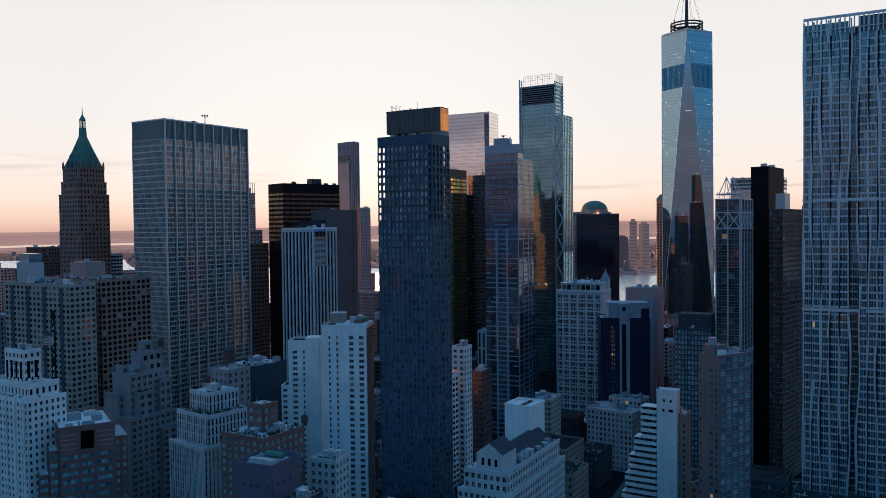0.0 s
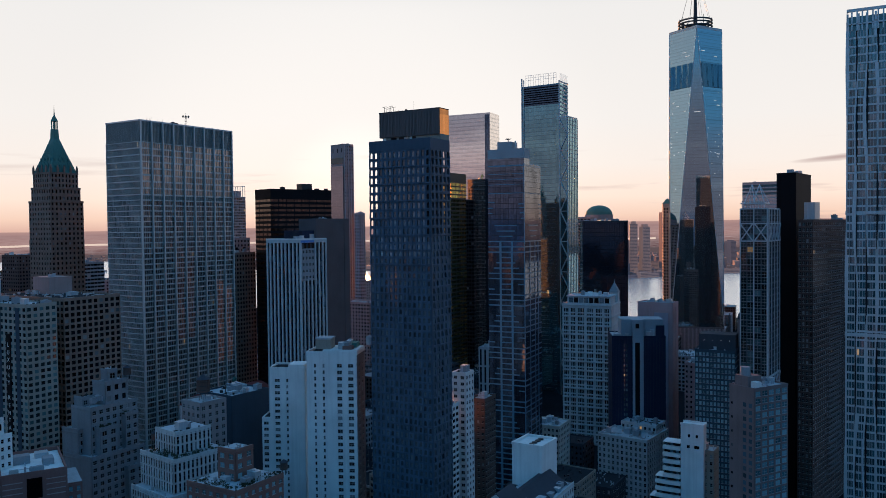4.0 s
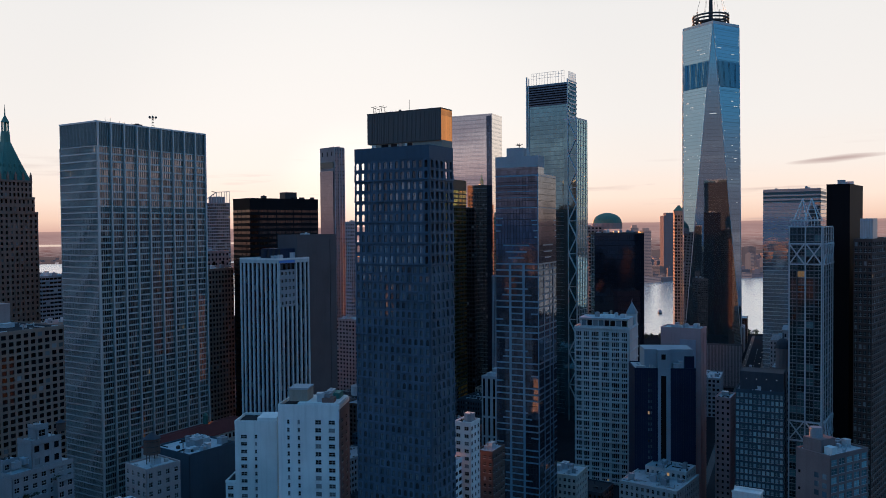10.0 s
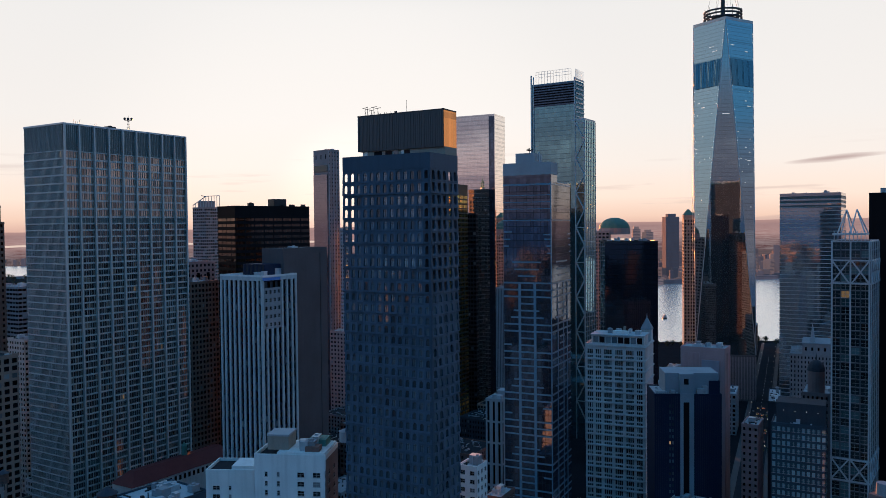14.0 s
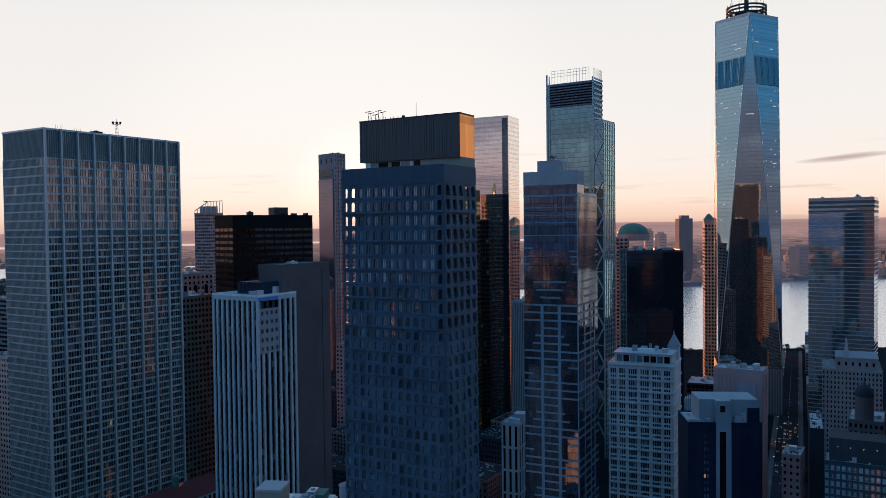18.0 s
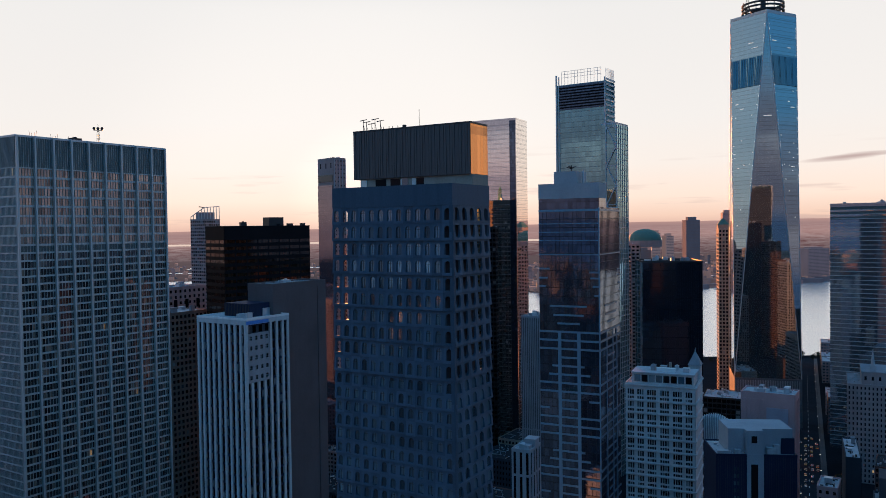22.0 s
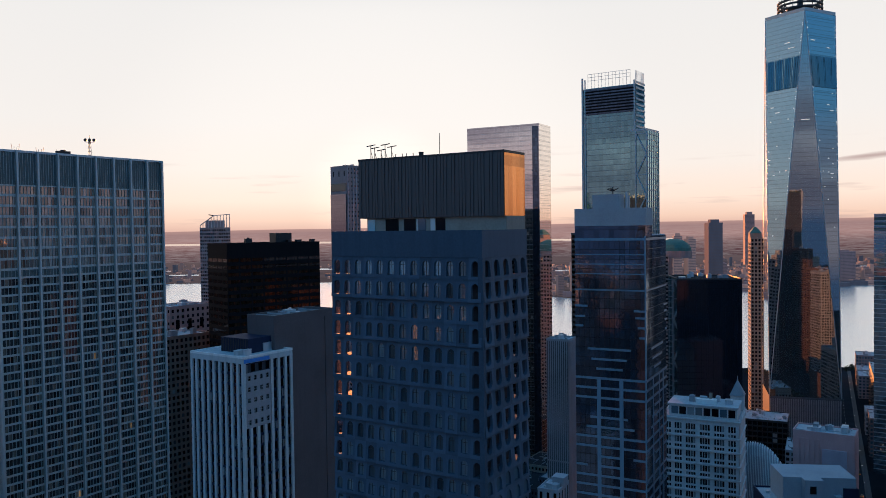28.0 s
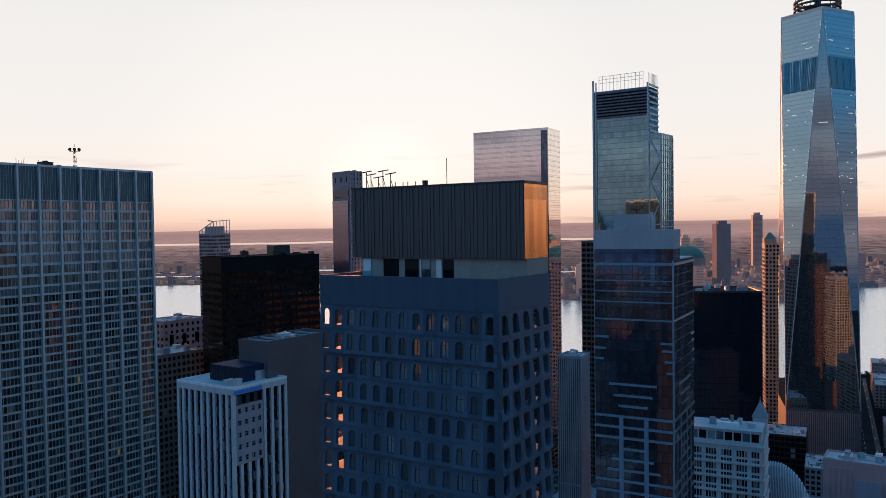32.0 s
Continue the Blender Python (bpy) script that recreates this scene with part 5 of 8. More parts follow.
    lit = Mesh()

    def spot(c, t0, t1, s, h, w):
        p = t0.lerp(t1, s).lerp(c, h)
        n = (t1 - c).cross(t0 - c).normalized()
        e = (t1 - t0).normalized() * w / 2
        p = p + n * 0.3
        lit.loft([tuple(p - e), tuple(p + e), tuple(p + e + n * 0.1), tuple(p - e + n * 0.1)], [tuple(q + Vector((0, 0, 0.6))) for q in (p - e, p + e, p + e + n * 0.1, p - e + n * 0.1)])

    for i in (3, 2):
        c, t1, t0 = Vector(B[(i + 1) % 4]), Vector(U[(i + 1) % 4]), Vector(U[i])
        for k in range(70):
            spot(c, t0, t1, rl.choice((0.012, 0.03, 0.97, 0.988)), 0.03 + 0.45 * rl.random() ** 1.3, rl.uniform(0.4, 0.9))
        for h in (0.075, 0.09, 0.24, 0.255, 0.38, 0.42):
            s0 = rl.uniform(0.05, 0.7)
            for k in range(rl.randrange(3, 9)):
                spot(c, t0, t1, s0 + k * 0.025, h, rl.uniform(0.5, 1.0))
        for k in range(12):
            spot(c, t0, t1, rl.random(), rl.uniform(0.2, 0.6), 1.2)
    a, c, t0 = Vector(B[3]), Vector(B[0]), Vector(U[3])
    for k in range(7):
        spot(t0, c, a, 0.3 + 0.06 * k, 0.72, 1.2)
    part("lit_window_rows", lit, LITW, T, "small lit office windows", kind="stuff")
    # louvred double-height plant storeys lie a hand's width proud of two facets
    for i in (3, 2):
        c, t1, t0 = Vector(B[(i + 1) % 4]), Vector(U[(i + 1) % 4]), Vector(U[i])
        for k in range(16):
            s = (k + 0.5) / 16
            top, low = 0.115, 0.195
            ta = t0 + (c - t0) * top
            tb = t1 + (c - t1) * top
            la = t0 + (c - t0) * low
            lb = t1 + (c - t1) * low
            n = (t1 - c).cross(t0 - c).normalized() * 0.25
            p0, p1 = ta.lerp(tb, s) + n, la.lerp(lb, s) + n
            part("plant_louvre", Mesh().bar(p0, p1, 1.5 if k % 4 else 0.7), NAVYG, T, "dark louvre of the plant storeys")


def old_tower():
    """Setback stone tower with a green pyramid roof and a lantern."""
    x, y, th, w = -283.2, 618.5, 59.1, 26.5
    T = thing("pyramid_tower", x, y, th, "brown stone tower under a steep green copper pyramid roof", "skyscraper")
    for (a, z0, z1, wh) in ((0.0, 0, 196, 0.5), (1.3, 196, 206, 0.5), (2.3, 206, 217, 0.62)):
        s = w - 2 * a
        part("body", Mesh().box(a + 0.4, a + 0.4, z0, w - a, w - a, z1 - 0.1), BROWNS, T)
        for side in "LR":
            f = Face(side, s, s, a, a)
            facade(T, f, z0, z1 - 0.2, 8, 3.6, BROWNS, GLASSD, 0.42, wh, 0.4, 70 if z0 == 0 else 16)
            slab(T, f, -0.2, s, -0.3, 0.35, z1 - 0.9, z1 + 0.5, BROWNS, "cornice")
            if z0 == 0:
                for k in range(9):
                    slab(T, f, max(0, k * s / 8 - 0.35), min(s, k * s / 8 + 0.35), 0, 0.3, 0, 168, BROWNS, "pilaster")
        part("ledge", Mesh().box(a + 0.3, a + 0.3, z1 - 0.1, w - a, w - a, z1 + 0.3), BROWNS, T)
    for k in range(5):
        for fx, fy in ((2.3, 2.6 + k * 5.2), (2.6 + k * 5.2, 2.3)):
            part("pinnacle", Mesh().box(fx - 0.6, fy - 0.6, 217, fx + 0.6, fy + 0.6, 220.5).loft([(fx - 0.6, fy - 0.6, 220.5), (fx + 0.6, fy - 0.6, 220.5), (fx + 0.6, fy + 0.6, 220.5), (fx - 0.6, fy + 0.6, 220.5)], [(fx - 0.1, fy - 0.1, 223), (fx + 0.1, fy - 0.1, 223), (fx + 0.1, fy + 0.1, 223), (fx - 0.1, fy + 0.1, 223)]), BROWNS, T)
    c, q = w / 2, lambda r, z: [(w / 2 - r, w / 2 - r, z), (w / 2 + r, w / 2 - r, z), (w / 2 + r, w / 2 + r, z), (w / 2 - r, w / 2 + r, z)]
    pyramid = part("pyramid_roof", Mesh().loft(q(10.6, 217.2), q(5.6, 232), False).loft(q(5.6, 232), q(2.2, 243)), COPPER, T, "weathered green copper roof")
    for k in range(1, 9):
        for side in "LR":
            f = Face(side, 21, 21, c - 10.6, c - 10.6)
            a, b = f.at(k * 2.35, 0.05, 217.3), None
            u = (k * 2.35 - 10.6) * 0.22 + 10.6
            b = f.at(u, -8.3, 242)
            part("roof_seam", Mesh().bar(a, b, 0.25), COPPER, pyramid)
    for dz in (221, 226):
        for k in range(4):
            for side in "LR":
                f = Face(side, 21, 21, c - 10.6, c - 10.6)
                inset = (dz - 217) * 0.34
                u = 5 + k * 3.7
                slab(pyramid, f, u - 0.6, u + 0.6, -inset - 1.6, -inset + 0.5, dz, dz + 2.2, COPPER, "dormer")
    lantern = part("lantern", Mesh().loft(q(2.2, 243), q(1.9, 250)), COPPER, T)
    for dx in (-1.3, 1.3):
        for dy in (-1.3, 1.3):
            part("lantern_post", Mesh().box(c + dx - 0.35, c + dy - 0.35, 250, c + dx + 0.35, c + dy + 0.35, 256), COPPER, lantern)
    cap = part("lantern_roof", Mesh().loft(q(1.9, 256), q(0.5, 260)), COPPER, T)
    part("spire", Mesh().tube(c, c, 260, 268, 0.5, 0.06, 8), COPPER, cap)


def braced_tower():
    wl, wr, z = 15.5, 27.5, 183.1
    T = thing("cross_braced_tower", 183.0, 485.8, 54.5, "slim glass tower with white cross-braced steel storeys", "skyscraper")
    core(T, wl, wr, z, DGREY, 0.5, ROOFD, 0.6, pmat=STEELW)
    bands = ((134, 143.5), (78.0, 87.5), (164.5, 174.5))
    for side, n in (("L", 2), ("R", 4)):
        f = Face(side, wl, wr)
        facade(T, f, 0, z - 0.6, n * 2, 3.5, GRID, GLASSK, 0.86, 0.82, 0.45, 90)
        bw = f.length / n
        for i in range(n + 1):
            u = min(max(i * bw, 0.45), f.length - 0.45)
            slab(T, f, u - 0.32, u + 0.32, 0, 0.45, 0, z - 0.6, STEELW, "column", "white steel column")
        for z0, z1 in bands[1:] + bands[:0]:
            for i in range(n):
                for a, b in ((z0, z1), (z1, z0)):
                    part("cross_brace", Mesh().bar(f.at(i * bw + 0.4, 0.5, a), f.at((i + 1) * bw - 0.4, 0.5, b), 0.6), STEELW, T, "white steel cross brace")
            for zz in (z0, z1):
                slab(T, f, 0, f.length, 0.1, 0.6, zz - 0.35, zz + 0.35, STEELW, "belt")
    # lattice crown
    deck = part("crown_deck", Mesh().box(-0.4, 2, z + 2.4, 12, wl - 0.5, z + 3.2), STEELW, T)
    for k in range(9):
        part("crown_post", Mesh().bar((-0.2, 2.2 + k * 1.5, z - 0.2), (-0.2, 2.2 + k * 1.5, z + 4.2), 0.25), STEELW, deck)
    for (a, b) in (((0, 2.2), (5, 6)), ((0, 8), (5, 6)), ((11, 2.2), (5, 6)), ((0, 13), (5, 10)), ((0, 7.5), (5, 10)), ((11, 13), (5, 10)), ((11, 7), (5, 10))):
        part("crown_strut", Mesh().bar((a[0], a[1], z + 3), (b[0], b[1], z + 13.5), 0.4), STEELW, deck, "white lattice strut")


def curved_tower():
    """Rippling steel-clad apartment tower: bays swell and sink from floor to floor."""
    x, y, th, wl, wr, z = 219.0, 373.0, 60.3, 44.9, 25.7, 268.5
    T = thing("rippled_tower", x, y, th, "steel-clad apartment tower with rippling bay windows", "skyscraper")
    part("body", Mesh().box(1.4, 1.4, 0, wr, 20.2, z - 6).box(5.0, 20.2, 0, wr, 24.7, z - 6).box(1.4, 24.7, 0, wr, wl, z - 6), DGREY, T)
    fh = 3.7
    nf = int((z - 7) / fh)
    for side, bays in (("L", 11), ("R", 7)):
        f = Face(side, wl, wr)
        bw = f.length / bays
        wav = lambda i, zz: (0.8 * math.sin(zz / 23.0 + i * 1.9 + (0 if side == "L" else 2)) + 0.7 * math.sin(zz / 9.3 + i * 2.7) * math.sin(zz / 41 + i) if 0 < i < bays or side == "R" else 0.1) + (1.1 if zz < 125 else 0.0) + (0.6 if zz < 179 else 0.0)
        for i in range(bays + 1):
            m = Mesh()
            for j in range(nf + 2):
                u = min(max(i * bw + (0.75 * math.sin(j * fh / 26.0 + i * 1.3) + 0.35 * math.sin(j * fh / 8.0 + i * i)) * (0 < i < bays), 0.35), f.length - 0.35)
                d = wav(i, j * fh)
                q = 0.32 + 0.42 * max(0, math.sin(j * fh / 15.0 + i * 2.1)) * (0.6 if side == "L" and i in (5, 6) else 1.0)
                f.put(m, u - q, u + q, -1.4, d, j * fh, (j + 1) * fh - 0.02)
            part("pier", m, STEELR, T, "rippled stainless steel pier")
        cells, m = {}, Mesh()
        for j in range(nf):
            for i in range(bays):
                d = (wav(i, j * fh) + wav(i + 1, j * fh)) / 2 - 0.12
                if side == "L" and i == 5:
                    d = -4.3
                f.put(m, i * bw + 0.3, (i + 1) * bw - 0.3, min(-1.4, d - 0.6), d, j * fh, j * fh + 0.85)
                for k in range(3):
                    cells.setdefault(0, []).append(((i + 0.5) * bw + (k - 1) * (bw - 0.9) / 3, j * fh + 0.95 + (fh - 0.95) / 2, d - 0.18))
        part("spandrel_rows", m, STEELR, T, kind="stuff")
        windows(T, f, cells[0], (bw - 0.9) / 3 - 0.2, fh - 1.05, GLASSR, 150)
        m = Mesh()
        for u, zz, d in cells[0]:
            w = (bw - 0.9) / 3
            f.put(m, u - w / 2, u - w / 2 + 0.14, min(-1.2, d), d + 0.12, zz - fh / 2 + 0.45, zz + fh / 2 - 0.45)
        part("mullion_rows", m, STEELR, T, kind="stuff")
        for zz, d in ((125.0, 1.8), (179.0, 1.0)):
            slab(T, f, -0.3, f.length + 0.2, -0.6, d, zz - 1.0, zz + 0.5, STEELR, "ledge", "steel ledge at a setback")
        # crown: glazed on the far wing, louvred on the near one, behind an open steel frame
        slab(T, f, 0.4, 20.0 if side == "L" else f.length, -1.5, -1.0, nf * fh, z - 1.6, LOUV, "crown_louvre", "dark louvres behind the crown frame")
        if side == "L":
            slab(T, f, 25.0, f.length - 0.4, -1.5, -1.2, nf * fh, z - 3.2, GLASSR, "crown_glass")
        for i in range(bays * 2 + 1):
            slab(T, f, max(0, i * bw / 2 - 0.3), min(f.length, i * bw / 2 + 0.3), -0.8, 0.1, nf * fh, z - 0.6, STEELR, "crown_post")
        slab(T, f, 0, f.length, -0.9, 0.15, z - 1.2, z, STEELR, "crown_rail")
        slab(T, f, 0, f.length, -0.85, 0.1, nf * fh + 2.6, nf * fh + 3.1, STEELR, "crown_rail")
    part("crane_arm", Mesh().bar((3, 9, z - 6), (3, 9, z + 2.5), 0.4).bar((3, 9, z + 2.3), (1, 2, z + 2.8), 0.3), DSTEEL, T)


LITW, tnt, tp = base_mat("lit_office_glow")
tp.inputs["Emission Color"].default_value, tp.inputs["Emission Strength"].default_value = (1.0, 0.93, 0.82, 1), 0.5
LINEG = metal_mat("grey_floor_line", (0.30, 0.33, 0.34), 0.4, 0.6)
T3P = curtain_mat("violet_curtain_glass", (0.34, 0.38, 0.42), (1.5, 3.9), 0.8, 0.03, 0.0015, 0.3, 0.06, 0.004)
VIOG = curtain_mat("violet_dark_glass", (0.20, 0.18, 0.22), (1.5, 3.6), 0.8, 0.06, 0.004, 0.3, 0.08)
# the gold of a mirrored sunset is put into this glass tint
SUNSETG = pane_mat("sunset_toned_glass", (0.95, 0.43, 0.14), ior=2.2, blind_sky_share=0.0, lit=0.0, metal=0.95)
NAVYP = masonry("navy_groove", (0.06, 0.065, 0.08))
PALEB = masonry("pale_blue_render", (0.33, 0.38, 0.42), streak=0.15)
PINKG = masonry("pink_panel", (0.60, 0.35, 0.34), streak=0.1)
GREYPK = masonry("grey_pink_panel", (0.44, 0.37, 0.42), streak=0.1)
REDB = masonry("red_brown_brick", (0.27, 0.135, 0.12))
PURP = masonry("purple_grey_render", (0.15, 0.13, 0.17), streak=0.15)
REDR = masonry("red_sheet_roof", (0.16, 0.035, 0.035), rough=0.6)
GREYB = masonry("blue_grey_stone", (0.255, 0.265, 0.28))
BROWNV = masonry("brown_violet_brick", (0.21, 0.17, 0.17))
BRICKP = masonry("brown_pink_brick", (0.24, 0.175, 0.17))
TANG = masonry("tan_grey_concrete", (0.36, 0.335, 0.29))
DBLUE = masonry("dark_blue_render", (0.055, 0.08, 0.105))
SPAN = metal_mat("grey_spandrel", (0.43, 0.465, 0.46), 0.5, 0.3)
SILVER = metal_mat("silver_column", (0.47, 0.50, 0.50), 0.45, 0.3)
# metal of the crown's side: mirrored sunset orange is put into its tint
BRONZES = curtain_mat("sunset_toned_bronze", (0.66, 0.25, 0.065), (1.5, 14.0), 1.0, 0.22, 0.07, 0.25, 0.18)
GLASSR = pane_mat("rippled_glass", (0.05, 0.13, 0.155), ior=1.9, blind_sky_share=0.3, lit=0.001, metal=0.4, wave=0.4)
GLASSK = pane_mat("teal_dark_glass", (0.012, 0.026, 0.030), ior=1.5, blind_sky_share=0.3, pale=(0.16, 0.30, 0.32), lit=0.001, metal=0.1)
GLASSO = pane_mat("office_glass", (0.045, 0.048, 0.052), ior=1.75, blind_sky_share=0.27, lit=0.0015, metal=0.35, pale=(0.40, 0.33, 0.26), wave=0.3)
# upper storeys: warm sky, mirrored and seen through, is put into a lighter tint
GLASSU = pane_mat("sky_toned_office_glass", (0.29, 0.25, 0.215), ior=1.9, blind_sky_share=0.36, lit=0.006, metal=0.55, pale=(0.46, 0.37, 0.27), wave=0.3)
# the paler arched panes carry mirrored sky in their colour
GLASSA = pane_mat("arched_glass", (0.13, 0.18, 0.21), ior=1.8, blind_sky_share=0.35, lit=0.0008, metal=0.5, pale=(0.25, 0.36, 0.40))
GLASSBR = pane_mat("bronze_glass", (0.06, 0.028, 0.016), ior=1.8, blind_sky_share=0.0, lit=0.0, metal=0.5, wave=0.5)
LOUV = metal_mat("blue_grey_louvre", (0.085, 0.12, 0.125), 0.5, 0.5)
BLUE = metal_mat("blue_strip", (0.03, 0.22, 0.60), 0.4, 0.0)
STRIPE = masonry("pale_pier_concrete", (0.50, 0.545, 0.56))
GREYP = masonry("smooth_grey_concrete", (0.125, 0.105, 0.108), streak=0.2)
GREYL = masonry("pale_concrete", (0.40, 0.41, 0.43), streak=0.1)
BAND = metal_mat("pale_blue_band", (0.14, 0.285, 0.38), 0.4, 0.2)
# darker copy of the band blue, used on the right front
BANDD = metal_mat("right_front_band", (0.085, 0.17, 0.24), 0.35, 0.3)
BASEG = curtain_mat("finned_base_glass", (0.16, 0.18, 0.20), (1.2, 6.0), 0.5, 0.35, 0.02, 0.3)
NAVYG = metal_mat("navy_louvre", (0.13, 0.21, 0.25), 0.12, 0.9)
BROWNS = masonry("brown_stone", (0.29, 0.20, 0.16), grain=1.0)
STEELW = metal_mat("white_steel", (0.55, 0.58, 0.60), 0.5, 0.2)
STEELR = metal_mat("stainless_steel", (0.52, 0.57, 0.585), 0.45, 0.35)
GRID = metal_mat("grey_window_grid", (0.075, 0.098, 0.115), 0.5, 0.3)
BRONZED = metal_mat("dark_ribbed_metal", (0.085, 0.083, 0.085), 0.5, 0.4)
slab_tower(), arched_tower(), striped_tower(), black_tower(), concrete_slab(), silver_tower(), steel_tower(), dark_glass_tower()
white_office(), black_box(), supertower(), old_tower(), braced_tower(), curved_tower()


# ---- middle distance ----
GREYV = masonry("grey_violet_stone", (0.34, 0.29, 0.285))
g = block("slim_tower", "slim concrete tower with a violet glass front and slotted top", (-106.2, 919.7), 45, 23.8, 13.2, 266.7, GREYV, GLASS, 3.6, 0, 4, 0.35, 0.4, units=1, cap=36)
f = Face("L", 23.8, 13.2)
slab(g, f, 1.2, 23.0, 0.0, 0.9, 0, 243, VIOG, "glass_front", "smooth violet glass front")
slab(g, f, 1.2, 23.0, 0.0, 0.5, 246, 252, GLASSK, "glazed_storey")
for u in (4.0, 11.5, 19.5):
    slab(g, f, u - 0.7, u + 0.7, 0.0, 0.06, 258, 262.5, BLACKP, "slot")
for u in (0.6, 5.8, 9.4, 12.8):
    slab(g, Face("R", 23.8, 13.2), u - 0.35, u + 0.35, 0.0, 0.5, 0, 266, GREYL, "pier")
block("pale_annex", "narrow pale block beside the slim tower", (-89.5, 915.0), 45, 9, 8, 190, GREYL, GLASSD, 3.6, 3, 3, 0.5, 0.5, units=2, cap=6)
g = block("banded_glass_tower", "glass tower with thin silver floor bands", (384.0, 900.2), 56.6, 54.6, 39.2, 219.9, T3P, GLASSB, bl=0, br=0, units=4)
for s in "LR":
    f = Face(s, 54.6, 39.2)
    m = Mesh()
    for k in range(1, 56):
        f.put(m, 0, f.length, 0, 0.3, k * 3.9 - 0.35, k * 3.9 + 0.25)
    part("floor_band_rows", m, STEEL, g, kind="stuff")
    for k in range(3):
        slab(g, f, 0, f.length, 0.0, 0.2, 206 + k * 4.4, 208.6 + k * 4.4, LOUV, "louvre_band")
block("black_slab", "narrow black windowless slab tower", (215.1, 522.5), 52.3, 11.3, 37.4, 204.7, BLACKP, bl=0, br=0, units=3, roof=ROOFD)
g = block("balcony_tower", "brown apartment tower with glazed bays", (216.1, 502.6), 47.4, 8.5, 74, 176.0, BROWN, GLASS, 3.2, 4, 20, 0.62, 0.58, cap=48, units=2)
for j in range(48):
    slab(g, Face("R", 8.5, 74), 27, 52, 0.0, 1.3, 20 + j * 3.2, 20.35 + j * 3.2, BROWNV, "balcony", "projecting balcony slab")
block("dark_brick_block", "dark brick office block behind the balcony tower", (285, 555), 47, 34, 40, 150, BROWN, GLASSD, 3.5, 9, 10, 0.5, 0.5, cap=12, units=3, trim=False)
T = thing("roof_plant", 221.5, 512, 47.4, "pale ribbed plant box on an apartment roof", "plant box", z=176.0 - 0.25)
part("box", Mesh().box(0, 0, 0, 9, 6, 11), STEEL, T)
for k in range(8):
    part("rib", Mesh().box(-0.15, 0.3 + k * 0.75, 0.3, 0, 0.6 + k * 0.75, 10.6), ALUM, T)
g = block("banded_black_tower", "dark steel tower of heavy horizontal bands", (4.2, 830.0), 60, 36, 45, 228, DSTEEL, SUNSETG, 4.1, 5, 6, 0.92, 0.66, lead="spandrel", per=3, cap=54, units=3, top=8)
block("dark_fin_tower", "narrow dark glass tower beside the banded tower", (35.5, 899), 70, 9, 6, 203, DSTEEL, GLASSD, 4.0, 3, 4, 0.8, 0.6, cap=12, units=0)
block("brown_office", "tall brown office block with rows of square windows", (-171.9, 679.6), 54.3, 25, 28.8, 154.7, BROWNS, GLASSD, 3.5, 9, 10, 0.55, 0.55, cap=66, units=5)
g = block("ornate_block", "pink stone block with arched attic windows", (-190, 735), 56, 22, 30, 166, PINK, GLASSD, 3.8, 6, 8, 0.45, 0.5, cap=18, units=6)
for k in range(3):
    f = Face("R", 22, 30)
    slab(g, f, 4 + k * 9, 6.6 + k * 9, 0.0, 0.2, 152, 158, GLASSD, "attic_window")
g = block("slant_tower", "hazy pale tower with a slanted open top", (-269.3, 1072.9), 58.5, 22.4, 22.0, 216, GREYV, GLASS, 3.6, 7, 7, 0.8, 0.55, cap=24, units=0, lead="spandrel")
for k in range(6):
    part("top_post", Mesh().bar((0.3, k * 4.3 + 0.3, 215), (0.3, k * 4.3 + 0.3, 229 - k * 2.0), 0.5), STEEL, g)
    part("top_post", Mesh().bar((k * 4.2 + 0.4, 0.3, 215), (k * 4.2 + 0.4, 0.3, 229 + k * 0.3), 0.5), STEEL, g)
part("top_rail", Mesh().bar((0.3, 0.3, 229), (0.3, 22, 219), 0.7).bar((0.3, 0.3, 229), (21.5, 0.3, 230.5), 0.7), STEEL, g)
part("core_top", Mesh().box(4, 4, 215, 18, 18, 224), GREY, g)
part("gantry", Mesh().bar((3, 3, 229), (0, 8, 230), 0.9), DSTEEL, g)
# copper-domed office block behind the black tower
g = block("domed_tower", "stone office tower under a green copper dome", (178, 1010), 75, 42, 40, 176, GREYV, GLASSD, 3.8, 12, 12, 0.6, 0.55, cap=36, units=0)
block("stone_setback", "setback stone storeys below a copper dome", (190, 1024), 75, 34, 32, 184, GREYV, GLASSD, 3.8, 8, 8, 0.6, 0.5, cap=12, units=0)
T = thing("copper_dome", 200.6, 1046, 75, "green copper dome on a stone drum", "dome", z=183.5)
part("drum", Mesh().tube(0, 0, -3, 4, 17.5, 17.5, 28), GREYV, T)
m, prev = Mesh(), None
ringd = lambda r, z: [(r * math.cos(2 * math.pi * i / 28), r * math.sin(2 * math.pi * i / 28), z) for i in range(28)]
for k in range(6):
    a, b = k * math.pi / 12, (k + 1) * math.pi / 12
    m.loft(ringd(17 * math.cos(a), 4 + 12 * math.sin(a)), ringd(max(0.2, 17 * math.cos(b)), 4 + 12 * math.sin(b)), k == 5)
part("dome", m, COPPER, T)
block("beige_tower", "tall beige brick tower with a small dark cap", (320.7, 1116.6), 77.2, 17.8, 25.2, 198, TAN, GLASSD, 4.2, 5, 7, 0.6, 0.62, cap=42, units=0)
T = thing("tower_cap", 316, 1123, 77.2, "small dark green hipped roof cap", "roof", z=197.8)
part("cap_wall", Mesh().box(0, 0, 0, 14, 12, 5), TAN, T)
